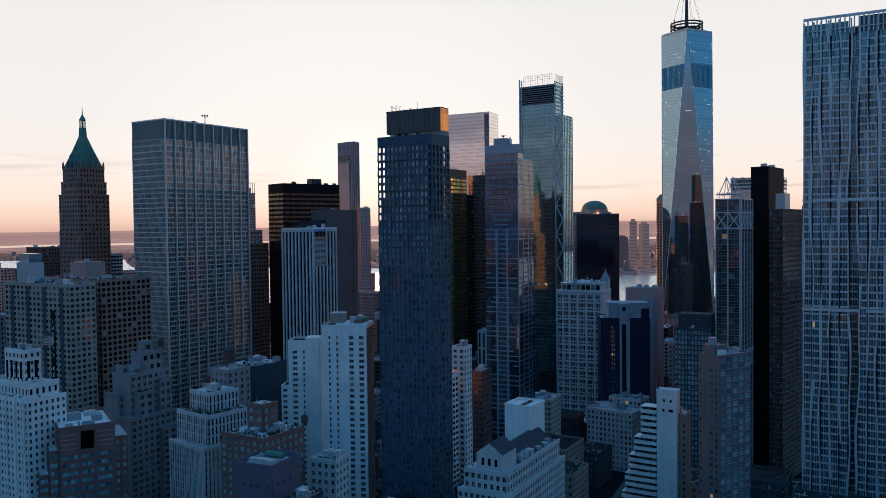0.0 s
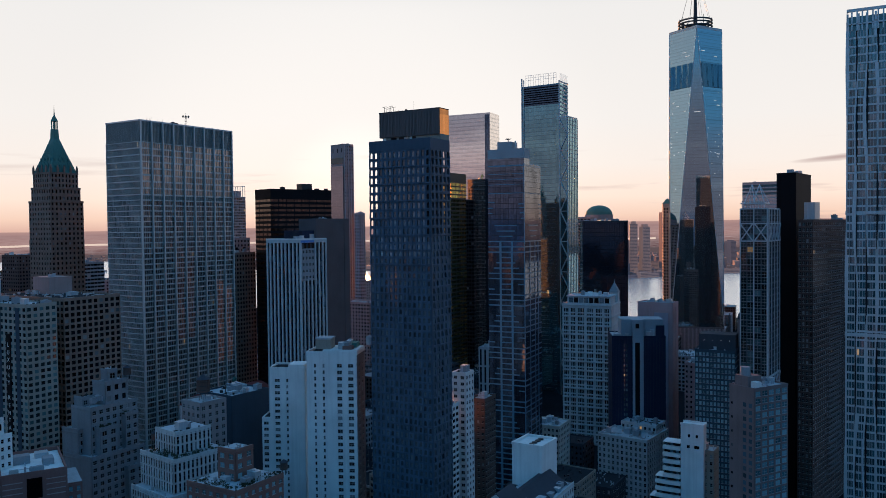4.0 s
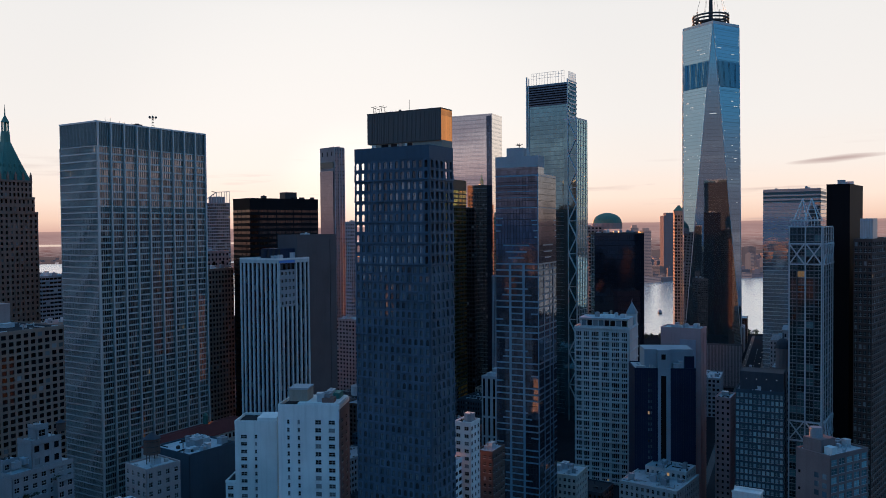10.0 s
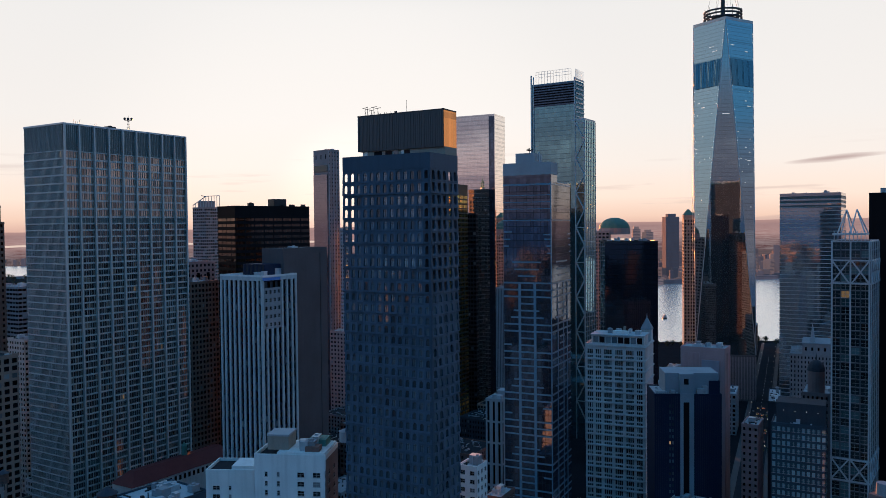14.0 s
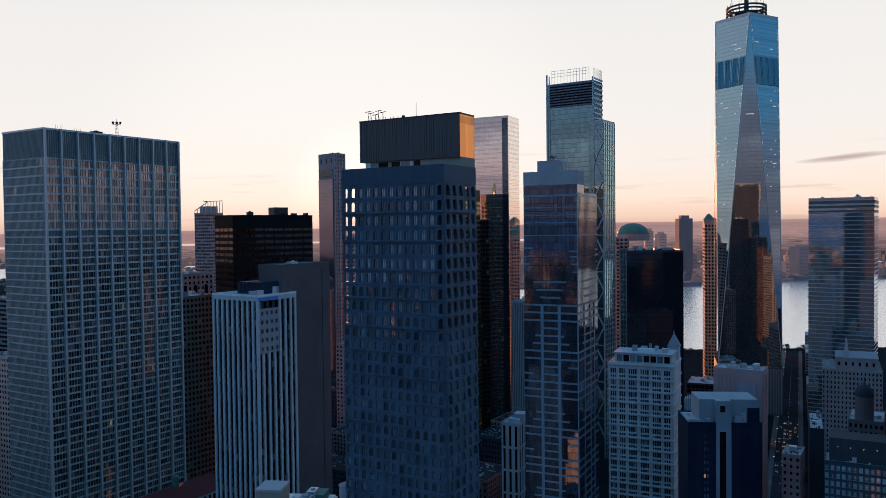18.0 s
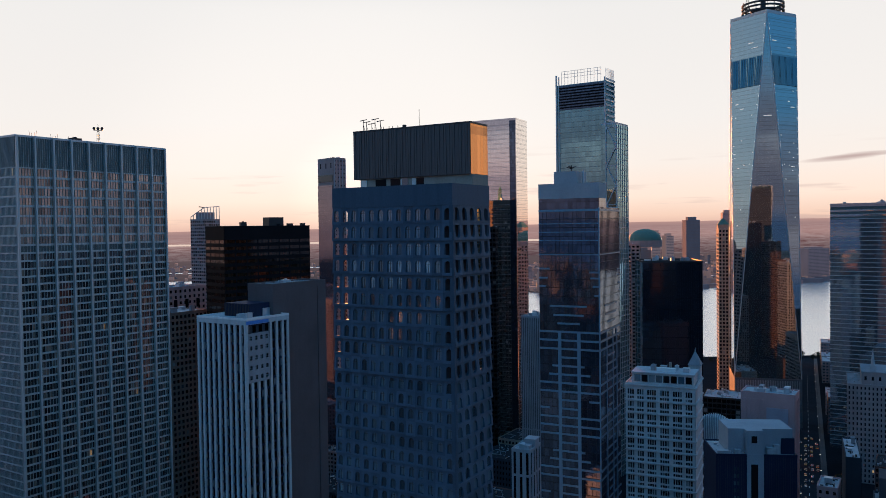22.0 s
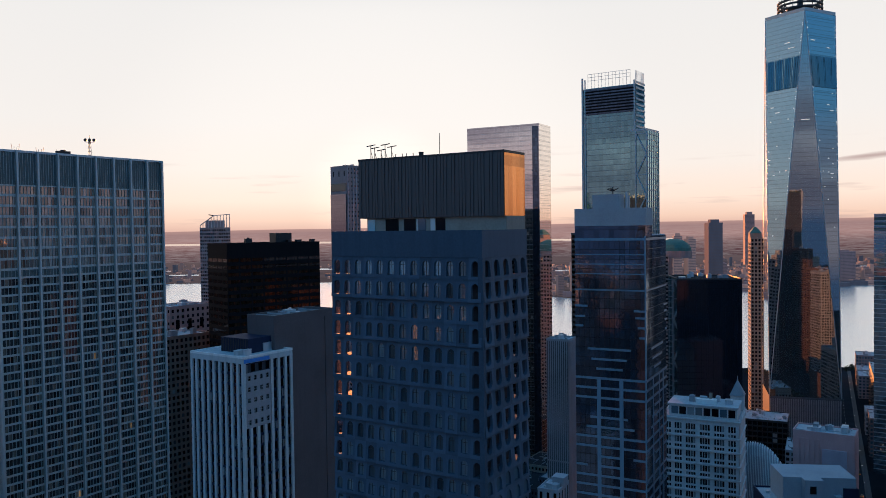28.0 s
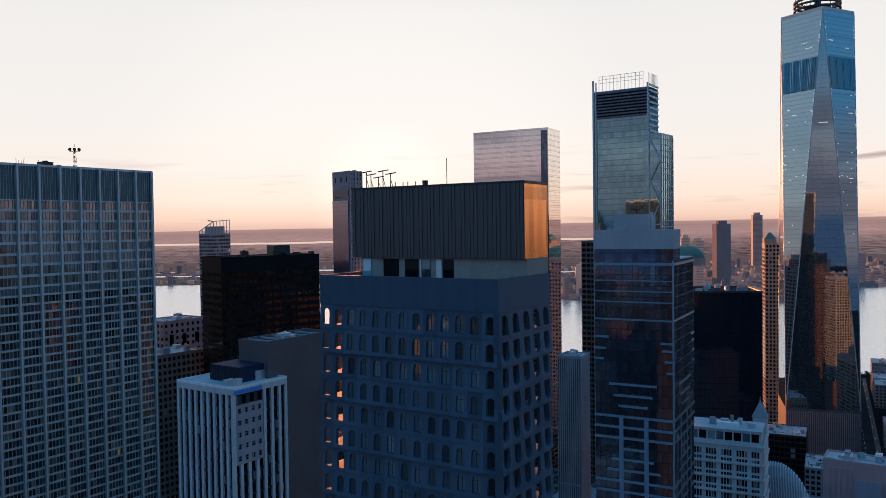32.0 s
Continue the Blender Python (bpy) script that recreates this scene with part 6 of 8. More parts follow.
part("cap_roof", Mesh().loft([(-0.5, -0.5, 5), (14.5, -0.5, 5), (14.5, 12.5, 5), (-0.5, 12.5, 5)], [(5, 5, 12), (9, 5, 12), (9, 7, 12), (5, 7, 12)]), COPPER, T)
block("ribbed_block", "narrow grey block with vertical ribs", (53.1, 720.6), 62.1, 14, 15.6, 145.7, GREY, NAVYP, 60, 11, 12, 0.45, 0.99, rec=0.5, cap=12, units=3)
block("setback_glass_block", "dark steel-framed glass block beside the river tower", (102, 905), 57, 24, 20, 207, BROWNV, GLASSBR, 4.2, 6, 5, 0.8, 0.6, cap=36, units=0)
block("finned_low_tower", "small stone tower with tall window strips", (37.5, 643.2), 65, 10.9, 17.5, 81.5, GREYL, GLASSD, 12, 3, 4, 0.4, 0.9, cap=12, units=3)
T = thing("roof_house", 41, 650, 65, "square stone plant house on a small tower", "plant box", z=81.3)
part("wall", Mesh().box(0, 0, 0, 7, 6, 4.2), GREYL, T)
part("coping", Mesh().box(-0.3, -0.3, 4.2, 7.3, 6.3, 4.7), GREYL, T)
g = block("navy_slab", "navy panelled slab with a pale centre strip", (148.0, 565.5), 84, 35.0, 25.0, 100.0, NAVY, GLASSD, 3.3, 0, 0, units=0)
f = Face("L", 35.0, 25.0)
part("centre_slab", Mesh().box(4.0, 0.8, 98.5, 22, 28.8, 111), PALEB, g, "pale blue-grey centre slab")
part("navy_plant", Mesh().box(3.2, 0.2, 99.0, 9, 5.8, 107), NAVY, g)
slab(g, f, 14.4, 21.6, 0.0, 0.4, 0, 100.6, PALEB, "pale_strip")
part("pale_return", Mesh().box(0.0, 14.4, 99.4, 4.0, 21.6, 111), PALEB, g)
slab(g, Face("L", 35.0, 25.0), 16.9, 19.9, 0.4, 0.48, 0, 96, BLACKP, "window_strip")
slab(g, Face("L", 35.0, 25.0), 17.2, 19.6, 0.02, 0.12, 105.5, 108.6, BLACKP, "louvre")
for j in range(28):
    for u in (25.4, 26.9):
        slab(g, f, u - 0.45, u + 0.45, 0.0, 0.06, 4 + j * 3.3, 5.7 + j * 3.3, GLASSB, "window")
for u, x, w, h in ((8.0, 0.8, 4.5, 3.0), (10.6, 1.0, 2.0, 2.0), (7.0, 1.4, 2.4, 4.2), (29.0, 0.9, 5.0, 1.4), (24.0, 1.2, 2.2, 1.8)):
    part("roof_unit", Mesh().box(x, u, 99.7, x + 2.2, u + w, 100 + h).box(x - 0.1, u - 0.1, 100 + h, x + 2.3, u + w + 0.1, 100.2 + h), ROOF, g)
m = Mesh()
for u in range(1, 35):
    for x in ((0.0, 14.4), (21.6, 35.0)):
        if x[0] < u < x[1]:
            f.put(m, u - 0.04, u + 0.04, 0.0, 0.05, 0, 99.3)
part("panel_joint_rows", m, NAVYP, g, kind="stuff")
block("grey_tall_block", "tall grey block with rows of dark windows", (300, 642), 59, 30, 30, 150, GREY, GLASSD, 3.5, 8, 8, 0.5, 0.5, cap=10, units=2)
g = block("pink_tower", "pink granite tower with a blank ribbed front", (164.6, 605.5), 59, 25.6, 15.2, 117.9, PINKG, GLASSD, 3.3, 0, 0, units=6)
f = Face("L", 25.6, 15.2)
for k in range(5):
    slab(g, f, 14.5 + k * 2.1, 15.6 + k * 2.1, 0.0, 0.4, 0, 115, PINKG, "rib")
slab(g, f, 3.2, 13.2, 0.0, 0.9, 0, 111, GREYPK, "blank_panel", "smooth grey-pink blank panel")
for s in range(3):
    slab(g, Face("R", 25.6, 15.2), 2 + s * 4.4, 4.6 + s * 4.4, 0.0, 0.3, 0, 115, PINKG, "rib")
block("pink_annex", "lower pink block with square windows", (176, 586), 59, 9, 18, 78, PINKG, GLASSD, 3.4, 3, 6, 0.4, 0.45, cap=24, units=1)
block("gridded_block", "apartment block with a mosaic of blue windows", (165.3, 488), 62.3, 22.1, 15.5, 102, DBLUE, GLASST, 3.1, 11, 8, 0.66, 0.6, cap=96, units=1, body=NAVY)
T = thing("roof_plant", 166.5, 491, 62.3, "long grey plant storey with small lamps", "plant box", z=101.8)
part("wall", Mesh().box(0, 0, 0, 13, 20, 9.2), DGREY, T)
for k in range(4):
    part("lamp", Mesh().box(-0.2, 3 + k * 4.6, 5.6, -0.02, 3.22 + k * 4.6, 5.82), HEADM, T, "small glowing wall lamp")
block("low_stone_block", "low pale stone block with rooftop plant", (125.7, 527.9), 53.2, 33.3, 35.6, 40.6, LIME, GLASS, 3.6, 11, 10, 0.45, 0.55, cap=54, units=12)
block("low_stone_attic", "pale attic storey on a low stone block", (136, 545), 53.2, 24, 16, 45.5, LIME, GLASS, 3.6, 8, 5, 0.5, 0.5, cap=6, units=4)
block("small_stone_block", "small brown-grey block with a roof garden", (70, 520), 62, 18, 20, 52, CREAM, GLASSD, 3.4, 7, 7, 0.5, 0.45, cap=30, units=6)
block("narrow_white_block", "narrow white rendered block with few windows", (11.5, 447.1), 61.9, 8, 9.5, 99.0, WHITE, GLASSD, 3.2, 2, 3, 0.5, 0.45, cap=18, units=4)
block("white_balcony_block", "white block with dark balcony bands", (4.5, 441), 61.9, 9, 7, 84, WHITE, GLASSD, 3.0, 2, 2, 0.75, 0.55, cap=12, units=2, lead="spandrel")
block("narrow_brown_block", "narrow brown brick block with roof tank", (22, 462), 62, 8, 14, 82, BROWN, GLASSD, 3.2, 3, 5, 0.45, 0.45, cap=18, units=3)


# winged white transit hall: a swelling white shell with proud ribs
T = thing("winged_hall", 190, 784, 62, "white ribbed winged transit hall", "station")


def wing_arc(s, grow=0.0, k=13):
    """One arch of the shell at s from -1 to 1 along the hall."""
    q = math.sqrt(max(0.0, 1 - s * s))
    r, h = 11.5 * q + 0.4 + grow, 64 * q ** 0.7 + 2 + grow
    return [(r * math.cos(math.pi * i / (k - 1)), 25 * s + 5 * math.sin(math.pi * i / (k - 1)), h * math.sin(math.pi * i / (k - 1)) ** 0.85) for i in range(k)]


shell = Mesh()
steps = 30
for a in range(steps + 1):
    shell.v += wing_arc(-0.985 + 1.97 * a / steps)
shell.f = [(a * 13 + i, a * 13 + i + 1, (a + 1) * 13 + i + 1, (a + 1) * 13 + i) for a in range(steps) for i in range(12)]
hall = part("hall_shell", shell, GREYL, T)
for a in range(32):
    p = wing_arc(-0.96 + 1.92 * a / 31, 0.6)
    m = Mesh()
    for u, v in zip(p, p[1:]):
        m.bar(u, v, 0.55)
    part("rib", m, WHITE, hall, "curved white steel rib")

# podiums and low blocks by the river tower
block("black_glass_podium", "black steel and glass podium block", (262, 920), 66, 40, 36, 46, DSTEEL, GLASSD, 4.5, 10, 9, 0.85, 0.7, cap=18, units=8)
block("glass_avenue_block", "long dark glass block along the avenue", (445, 1085), 65.8, 24, 120, 48, DSTEEL, GLASSB, 4.2, 5, 24, 0.85, 0.7, cap=24, units=10)
g = block("plaza_block", "violet-grey stone institutional block with a small spire", (345, 815), 64, 44, 52, 77, GREYV, GLASSD, 4.0, 16, 18, 0.35, 0.55, cap=30, units=6, roof=GREY)
part("attic", Mesh().box(5, 3, 76.5, 44, 34, 86), GREYV, g)
part("attic_roof", Mesh().box(4.6, 2.6, 86, 44.4, 34.4, 86.7), GREY, g)
for k in range(6):
    slab(g, Face("L", 31, 39, 5, 3), 2.5 + k * 5, 4.0 + k * 5, 0.0, 0.1, 80, 83, GLASSD, "attic_window")
part("spire_base", Mesh().box(10, 24, 86.7, 14, 28, 91), GREYL, g)
part("spire", Mesh().tube(12, 26, 91, 104, 1.6, 0.1, 8), GREYL, g)
block("ornate_corner_block", "ornate violet-brown stone block with a corner dome", (213, 576), 60, 16, 28, 97, BROWNV, GLASSD, 3.6, 7, 9, 0.45, 0.5, cap=30, units=4)
T = thing("corner_dome", 209, 579, 60, "dark ribbed corner dome with finial", "dome", z=103)
part("drum", Mesh().tube(4, 4, -6.2, 6, 4.4, 4.4, 14), BROWNV, T)
m = Mesh()
for k in range(5):
    a, b = k * math.pi / 10, (k + 1) * math.pi / 10
    rr = lambda r, z: [(4 + r * math.cos(2 * math.pi * i / 14), 4 + r * math.sin(2 * math.pi * i / 14), z) for i in range(14)]
    m.loft(rr(4.6 * math.cos(a), 6 + 6 * math.sin(a)), rr(max(0.3, 4.6 * math.cos(b)), 6 + 6 * math.sin(b)), k == 4)
part("dome", m, DGREY, T)
part("finial", Mesh().tube(4, 4, 12, 16, 0.5, 0.05, 8), DGREY, T)


block("narrow_dark_block", "narrow dark windowless party-wall block", (196, 603), 66, 7, 40, 87, DGREY, GLASSD, 3.4, 0, 9, 0.4, 0.45, cap=10, units=2)

# ---- foreground blocks ----
def white_apartments():
    wl, wr, z = 23.5, 15.5, 117.5
    T = thing("white_apartment_block", -39.0, 399.1, 82.7, "white brick apartment block with water tank on the roof", "building")
    core(T, wl, wr, z, WHITE, 0.3, ROOFD, 1.6)
    L_, R_ = Face("L", wl, wr), Face("R", wl, wr)
    facade(T, L_, 0, z - 4, 0, 2.95, WHITE, GLASS, wh=0.5, rec=0.3, cap=96, cols=[(3.0, 2.4), (8.2, 2.2), (15.6, 0.9), (19.6, 0.9)])
    # right side is darker and browner than the white front
    facade(T, R_, 0, z - 4, 0, 2.95, BROWNV, GLASSD, wh=0.5, rec=0.3, cap=36, cols=[(4, 2.6), (10.5, 2.4)])
    slab(T, L_, 0, wl, -0.3, 0, z - 4, z - 0.6, WHITE, "wall")
    slab(T, R_, 0, wr, -0.3, 0, z - 4, z - 0.6, BROWNV, "wall")
    part("roof_step", Mesh().box(0.3, 0.3, z - 0.2, wr - 0.4, 16, z + 1.6), WHITE, T)
    part("plant_house", Mesh().box(3, 13, z + 1.6, 11, 20, z + 6.0), TAN, T)
    part("plant_rim", Mesh().box(2.8, 12.8, z + 6.0, 11.2, 20.2, z + 6.6), GREYL, T)
    part("red_shed", Mesh().box(1.2, 2.5, z + 1.6, 5.2, 7.0, z + 3.2), RED, T, "low red roof shed")
    part("green_shed", Mesh().box(8, 2, z + 1.6, 14, 8, z + 3.8), COPPER, T)
    roof_units(T, 10, 12, z + 1.7, random.Random(1), 4, 1, 3)
    K = thing("water_tank", -33.5, 409.5, 0, "grey round roof water tank with conical lid", "water tank", z=z + 1.5)
    part("tank", Mesh().tube(0, 0, 1.2, 4.6, 2.3, 2.3, 16), GREYL, K)
    part("lid", Mesh().tube(0, 0, 4.6, 5.6, 2.5, 0.1, 16), GREY, K)
    for a in range(4):
        part("leg", Mesh().bar((1.5 * math.cos(a * 1.571), 1.5 * math.sin(a * 1.571), 0), (1.5 * math.cos(a * 1.571), 1.5 * math.sin(a * 1.571), 1.2), 0.25), DSTEEL, K)
    # lower wing, in two steps
    W = thing("white_apartment_wing", -66.0, 418.3, 86.6, "lower white brick wing of an apartment block", "building")
    core(W, 17, 14, 107.5, WHITE, 0.3, ROOFD, 1.4)
    f = Face("L", 17, 14)
    facade(W, f, 0, 103.5, 0, 2.95, WHITE, GLASS, wh=0.45, rec=0.3, cap=36, cols=[(8.6, 0.9), (13.4, 2.4)])
    slab(W, f, 0, 17, -0.3, 0, 103.5, 106.9, WHITE, "wall")
    slab(W, Face("R", 17, 14), 0, 14, -0.3, 0, 0, 106.9, WHITE, "wall")
    part("roof_step", Mesh().box(0.3, 0.3, 107.2, 10, 8, 109.5), WHITE, W)
    core(W, 4, 12, 84, WHITE, 0.3, ROOFD, 1.0, 0.0, 17.02)
    facade(W, Face("L", 4, 12, 0.0, 17.02), 0, 83, 0, 2.95, WHITE, GLASS, wh=0.45, rec=0.3, cap=15, cols=[(2, 2.2)])


def water_tank(x, y, z, s=1.0, mat=None):
    K = thing("water_tank", x, y, 0, "weathered wooden roof water tank on steel legs", "water tank", z=z, group="roof water tanks")
    drum = part("tank", Mesh().tube(0, 0, 2.4 * s, 6.0 * s, 1.9 * s, 1.8 * s, 14), mat or BROWN, K)
    for q in (3.0, 4.2, 5.4):
        part("hoop", Mesh().tube(0, 0, q * s, (q + 0.12) * s, 1.93 * s, 1.93 * s, 14), DSTEEL, drum)
    part("lid", Mesh().tube(0, 0, 6.0 * s, 7.4 * s, 2.1 * s, 0.1, 14), DGREY, K)
    for a in range(4):
        c, q = 1.3 * s * math.cos(a * 1.571 + 0.78), 1.3 * s * math.sin(a * 1.571 + 0.78)
        part("leg", Mesh().bar((c, q, 0), (c, q, 2.4 * s), 0.2), DSTEEL, K)


def stepped(name, label, M, th, tiers, wall, glass, fh=3.2, bay=3.0, ww=0.45, wh=0.5, cap=36, rec=0.3, lead="pier", cornice=True, blank=""):
    """A setback building: tiers of (x0, y0, wr, wl, z0, z1) in its own axes."""
    T = thing(name, M[0], M[1], th, label, "building")
    for k, (x0, y0, wr, wl, z0, z1) in enumerate(tiers):
        part("body", Mesh().box(x0 + rec, y0 + rec, z0, x0 + wr, y0 + wl, z1 - 0.4), wall, T)
        part("terrace", Mesh().box(x0 + rec, y0 + rec, z1 - 0.4, x0 + wr - 0.01, y0 + wl - 0.01, z1 - 0.1), ROOF, T)
        for s in "LR":
            f = Face(s, wl, wr, x0, y0)
            if s in blank:
                slab(T, f, 0, f.length, -rec, 0, z0, z1 - 0.4, wall, "wall")
            else:
                facade(T, f, z0, z1 - 0.4, max(1, round(f.length / bay)), fh, wall, glass, ww, wh, rec, cap, lead=lead)
            slab(T, f, -0.1, f.length, -0.3, 0.12, z1 - 0.5, z1 + 0.7, wall, "parapet")
            if cornice:
                slab(T, f, -0.1, f.length, -0.1, 0.3, z1 - 1.2, z1 - 0.9, wall, "cornice")
        roof_clutter(T, wl, wr, z1, random.Random(name + str(k)), x0, y0)
    return T


white_apartments()
T = stepped("stepped_white_block", "tall white brick block stepping back to a tower", (-176.6, 332.4), 59, [(0, 0, 18, 42, 0, 96), (2.5, 3, 14, 36, 96, 102), (4, 8.5, 8, 14, 102, 116)], WHITE, GLASSD, 3.0, 2.6, 0.42, 0.45, 50)
roof_units(T, 12, 6, 116, random.Random(7), 3, 5, 9)
for k in range(4):
    slab(T, Face("L", 14, 8, 4, 8.5), 1.2 + k * 3.4, 2.6 + k * 3.4, 0.0, 0.12, 104, 111.5, GLASSD, "tall_window")
    if k < 2:
        slab(T, Face("R", 14, 8, 4, 8.5), 1.6 + k * 3.4, 3.0 + k * 3.4, 0.0, 0.12, 104, 111.5, GLASSD, "tall_window")
for k in range(7):
    slab(T, Face("L", 42, 18), 2 + k * 6.4, 3.1 + k * 6.4, 0.0, 0.5, 0, 97.4, WHITE, "buttress")
planting(T, 0.6, 1, 2.2, 40, 96, 14, random.Random(5))
water_tank(-121, 372, 84.9, 0.8)
water_tank(-60, 336, 82.9, 0.75)
water_tank(-171.5, 342, 116, 1.1, GREYL)


def brown_terraces():
    """Red-brown office block: a tall front with grooved top, glass bands, and terraces stepping down its side."""
    wl, wr, z = 34.0, 22.4, 84.1
    T = thing("brown_terraced_block", -163.4, 331.8, 31, "red-brown brick block with stepped roof terraces and teal glass", "building")
    part("body", Mesh().box(0.4, 0.4, 0, wr, wl, z - 1.4), REDB, T)
    part("roof", Mesh().box(0.4, 0.4, z - 1.4, wr - 0.4, wl - 0.4, z - 1.1), WHITE, T, "pale roof membrane behind a deep parapet")
    part("parapet", Mesh().box(-0.1, -0.1, z - 1.6, 0.45, wl, z + 0.4).box(0.45, -0.1, z - 1.6, wr, 0.45, z + 0.4).box(wr - 0.5, 0.45, z - 1.6, wr, wl, z + 0.4).box(0.45, wl - 0.5, z - 1.6, wr - 0.5, wl, z + 0.4), REDB, T)
    L_, R_ = Face("L", wl, wr), Face("R", wl, wr)
    facade(T, R_, 0, 73, 0, 3.45, REDB, GLASST, wh=0.5, rec=0.4, cap=110, per=4, cols=[(4.4, 6.0), (11.2, 4.6), (18.0, 6.0)])
    slab(T, R_, 0, wr, -0.4, 0, 73, z - 1.6, REDB, "wall")
    facade(T, L_, 0, z - 1.6, 7, 3.45, REDB, GLASSD, 0.5, 0.4, 0.4, 20)
    slab(T, R_, 8.6, 13.8, 0.02, 0.2, 74.4, 82.0, GLASSD, "stair_window", "tall dark glazed stair window")
    slab(T, R_, 8.2, 14.2, -0.1, 0.3, 73.2, 73.9, REDB, "ledge")
    for k in range(4):
        for u0, u1 in ((0.6, 7.2), (15.2, 21.8)):
            slab(T, R_, u0, u1, 0.0, 0.12, 74.8 + k * 2.0, 75.15 + k * 2.0, PINK, "groove_course", "pale brick course")
    for k, (x0, y0, w, top) in enumerate(((-3.6, 1.0, 30, 74.5), (-7.4, 2.0, 28, 64.5), (-11.2, 3.0, 26, 54.5), (-15.0, 3.5, 24, 44.0))):
        part("terrace_body", Mesh().box(x0 + 0.3, y0 + 0.3, 0, x0 + 3.7, y0 + w, top - 0.6), REDB, T)
        part("terrace_deck", Mesh().box(x0 + 0.5, y0 + 0.5, top - 0.6, x0 + 3.7, y0 + w - 0.3, top - 0.35), WHITE, T, "pale terrace deck")
        part("terrace_rail", Mesh().box(x0 - 0.05, y0 - 0.05, top - 0.6, x0 + 0.3, y0 + w, top + 0.5).box(x0 + 0.3, y0 - 0.05, top - 0.6, x0 + 3.65, y0 + 0.3, top + 0.5), REDB, T)
        for side in "LR":
            f = Face(side, w, 3.7, x0, y0)
            facade(T, f, 0, top - 0.6, 6 if side == "L" else 1, 3.45, REDB, GLASST, 0.8, 0.46, 0.3, 12, per=3 if side == "L" else 2)
    part("side_wing", Mesh().box(wr + 0.02, 3.3, 0, wr + 5.5, 24, 77), REDB, T)
    facade(T, Face("R", 20, 5.5, wr + 0.02, 3.0), 0, 76.4, 2, 3.45, REDB, GLASST, 0.46, 0.5, 0.3, 20)
    part("wing_roof", Mesh().box(wr + 0.1, 3.2, 77, wr + 5.4, 23.8, 77.25), ROOF, T)
    rnd = random.Random(17)
    for x, y, w, d, h in ((3, 4, 3.2, 1.2, 1.6), (8, 3, 0.7, 0.7, 2.6), (10, 6, 5, 2, 1.2), (15, 12, 4, 6, 2.2), (5, 18, 6, 5, 2.8), (13, 24, 5, 5, 1.6)):
        part("roof_unit", Mesh().box(x, y, z - 1.2, x + w, y + d, z - 1.1 + h).box(x + 0.2, y + 0.1, z - 1.1 + h, x + w - 0.2, y + d - 0.1, z - 0.8 + h), rnd.choice((ALUM, GREY, SILL)), T)
    part("roof_pipe", Mesh().bar((4, 9, z - 0.6), (17, 9.4, z - 0.6), 0.3).bar((9, 14, z - 0.7), (9.3, 30, z - 0.7), 0.35), ALUM, T)


brown_terraces()
T = stepped("deco_block", "grey deco stone block with vertical piers and roof terraces", (-105, 349), 50.3, [(-6, -5, 29, 27, 0, 72), (-2, -2, 25, 24, 72, 85), (3, 4, 16, 15, 85, 93.7)], LIME, GLASSD, 3.3, 1.9, 0.45, 0.82, 50)
for k in range(15):
    for s in "LR":
        f = Face(s, 27, 29, -6, -5)
        slab(T, f, k * f.length / 14.4, k * f.length / 14.4 + 0.5, 0.0, 0.35, 0, 72.6, LIME, "pilaster")
roof_units(T, 9, 9, 93.7, random.Random(27), 4, 5, 6)
planting(T, -1.5, -1.5, 22, 3.0, 85.2, 26, random.Random(1))
planting(T, -1.5, 3, 2.5, 21, 85.2, 22, random.Random(2))
T = stepped("red_brick_block", "red brick apartment block with roof terraces", (-72.6, 314.8), 59, [(0, 0, 24.2, 24.4, 0, 83.0), (9, 9, 9, 9, 83, 94)], RED, GLASST, 3.1, 3.6, 0.5, 0.5, 60)
roof_units(T, 18, 18, 83, random.Random(37), 5, 1, 1)
planting(T, 1, 1, 23, 5, 83, 24, random.Random(3))
planting(T, 1, 5, 6, 22, 83, 20, random.Random(4))
g = block("purple_block", "windowless purple-grey block with white ducts and a green tank", (-65.4, 295.4), 66, 17.4, 19.2, 76.5, PURP, GLASSD, 3.5, 0, 0, 0.5, 0.5, cap=15, units=3, parapet=2.6)
part("duct", Mesh().box(3, 2, 76.4, 5, 13, 79.4).box(5.5, 3, 76.4, 7.2, 12, 78.8), ROOF, g, "long pale roof duct")
ring = lambda y: [(11 + 1.5 * math.cos(a * 0.524), y, 79.2 + 1.3 * math.sin(a * 0.524)) for a in range(12)]
part("green_tank", Mesh().loft(ring(10.5), ring(2.5)), COPPER, g, "green rounded roof tank")
for u in (3.5, 7.0, 11.5):
    slab(g, Face("R", 17.4, 19.2), u, u + 0.8, 0.0, 0.06, 70, 70.9, BLACKP, "vent")
for u in (2.0, 6.0, 9.5, 13.0):
    slab(g, Face("L", 17.4, 19.2), u, u + 0.6, 0.0, 0.06, 69.5, 70.3, BLACKP, "vent")
    slab(g, Face("L", 17.4, 19.2), u, u + 1.4, 0.0, 0.1, 52, 60, GLASSD, "tall_window")
g = block("cluttered_annex", "dark low annex with pale rooftop plant", (-52.5, 283.0), 66, 9, 15, 68, DGREY, GLASSD, 3.4, 3, 5, 0.6, 0.6, cap=6, units=7, roof=ROOFD)
block("small_white_block", "small pale block with square windows", (-45, 322), 70, 12, 12, 72, LIME, GLASSD, 3.3, 4, 4, 0.45, 0.5, cap=24, units=4)
block("tank_topped_block", "brown-grey stone block crowned by a big water tank", (-108, 392), 52, 14, 14, 97, GREYV, GLASSD, 3.3, 4, 4, 0.4, 0.5, cap=20, units=1)
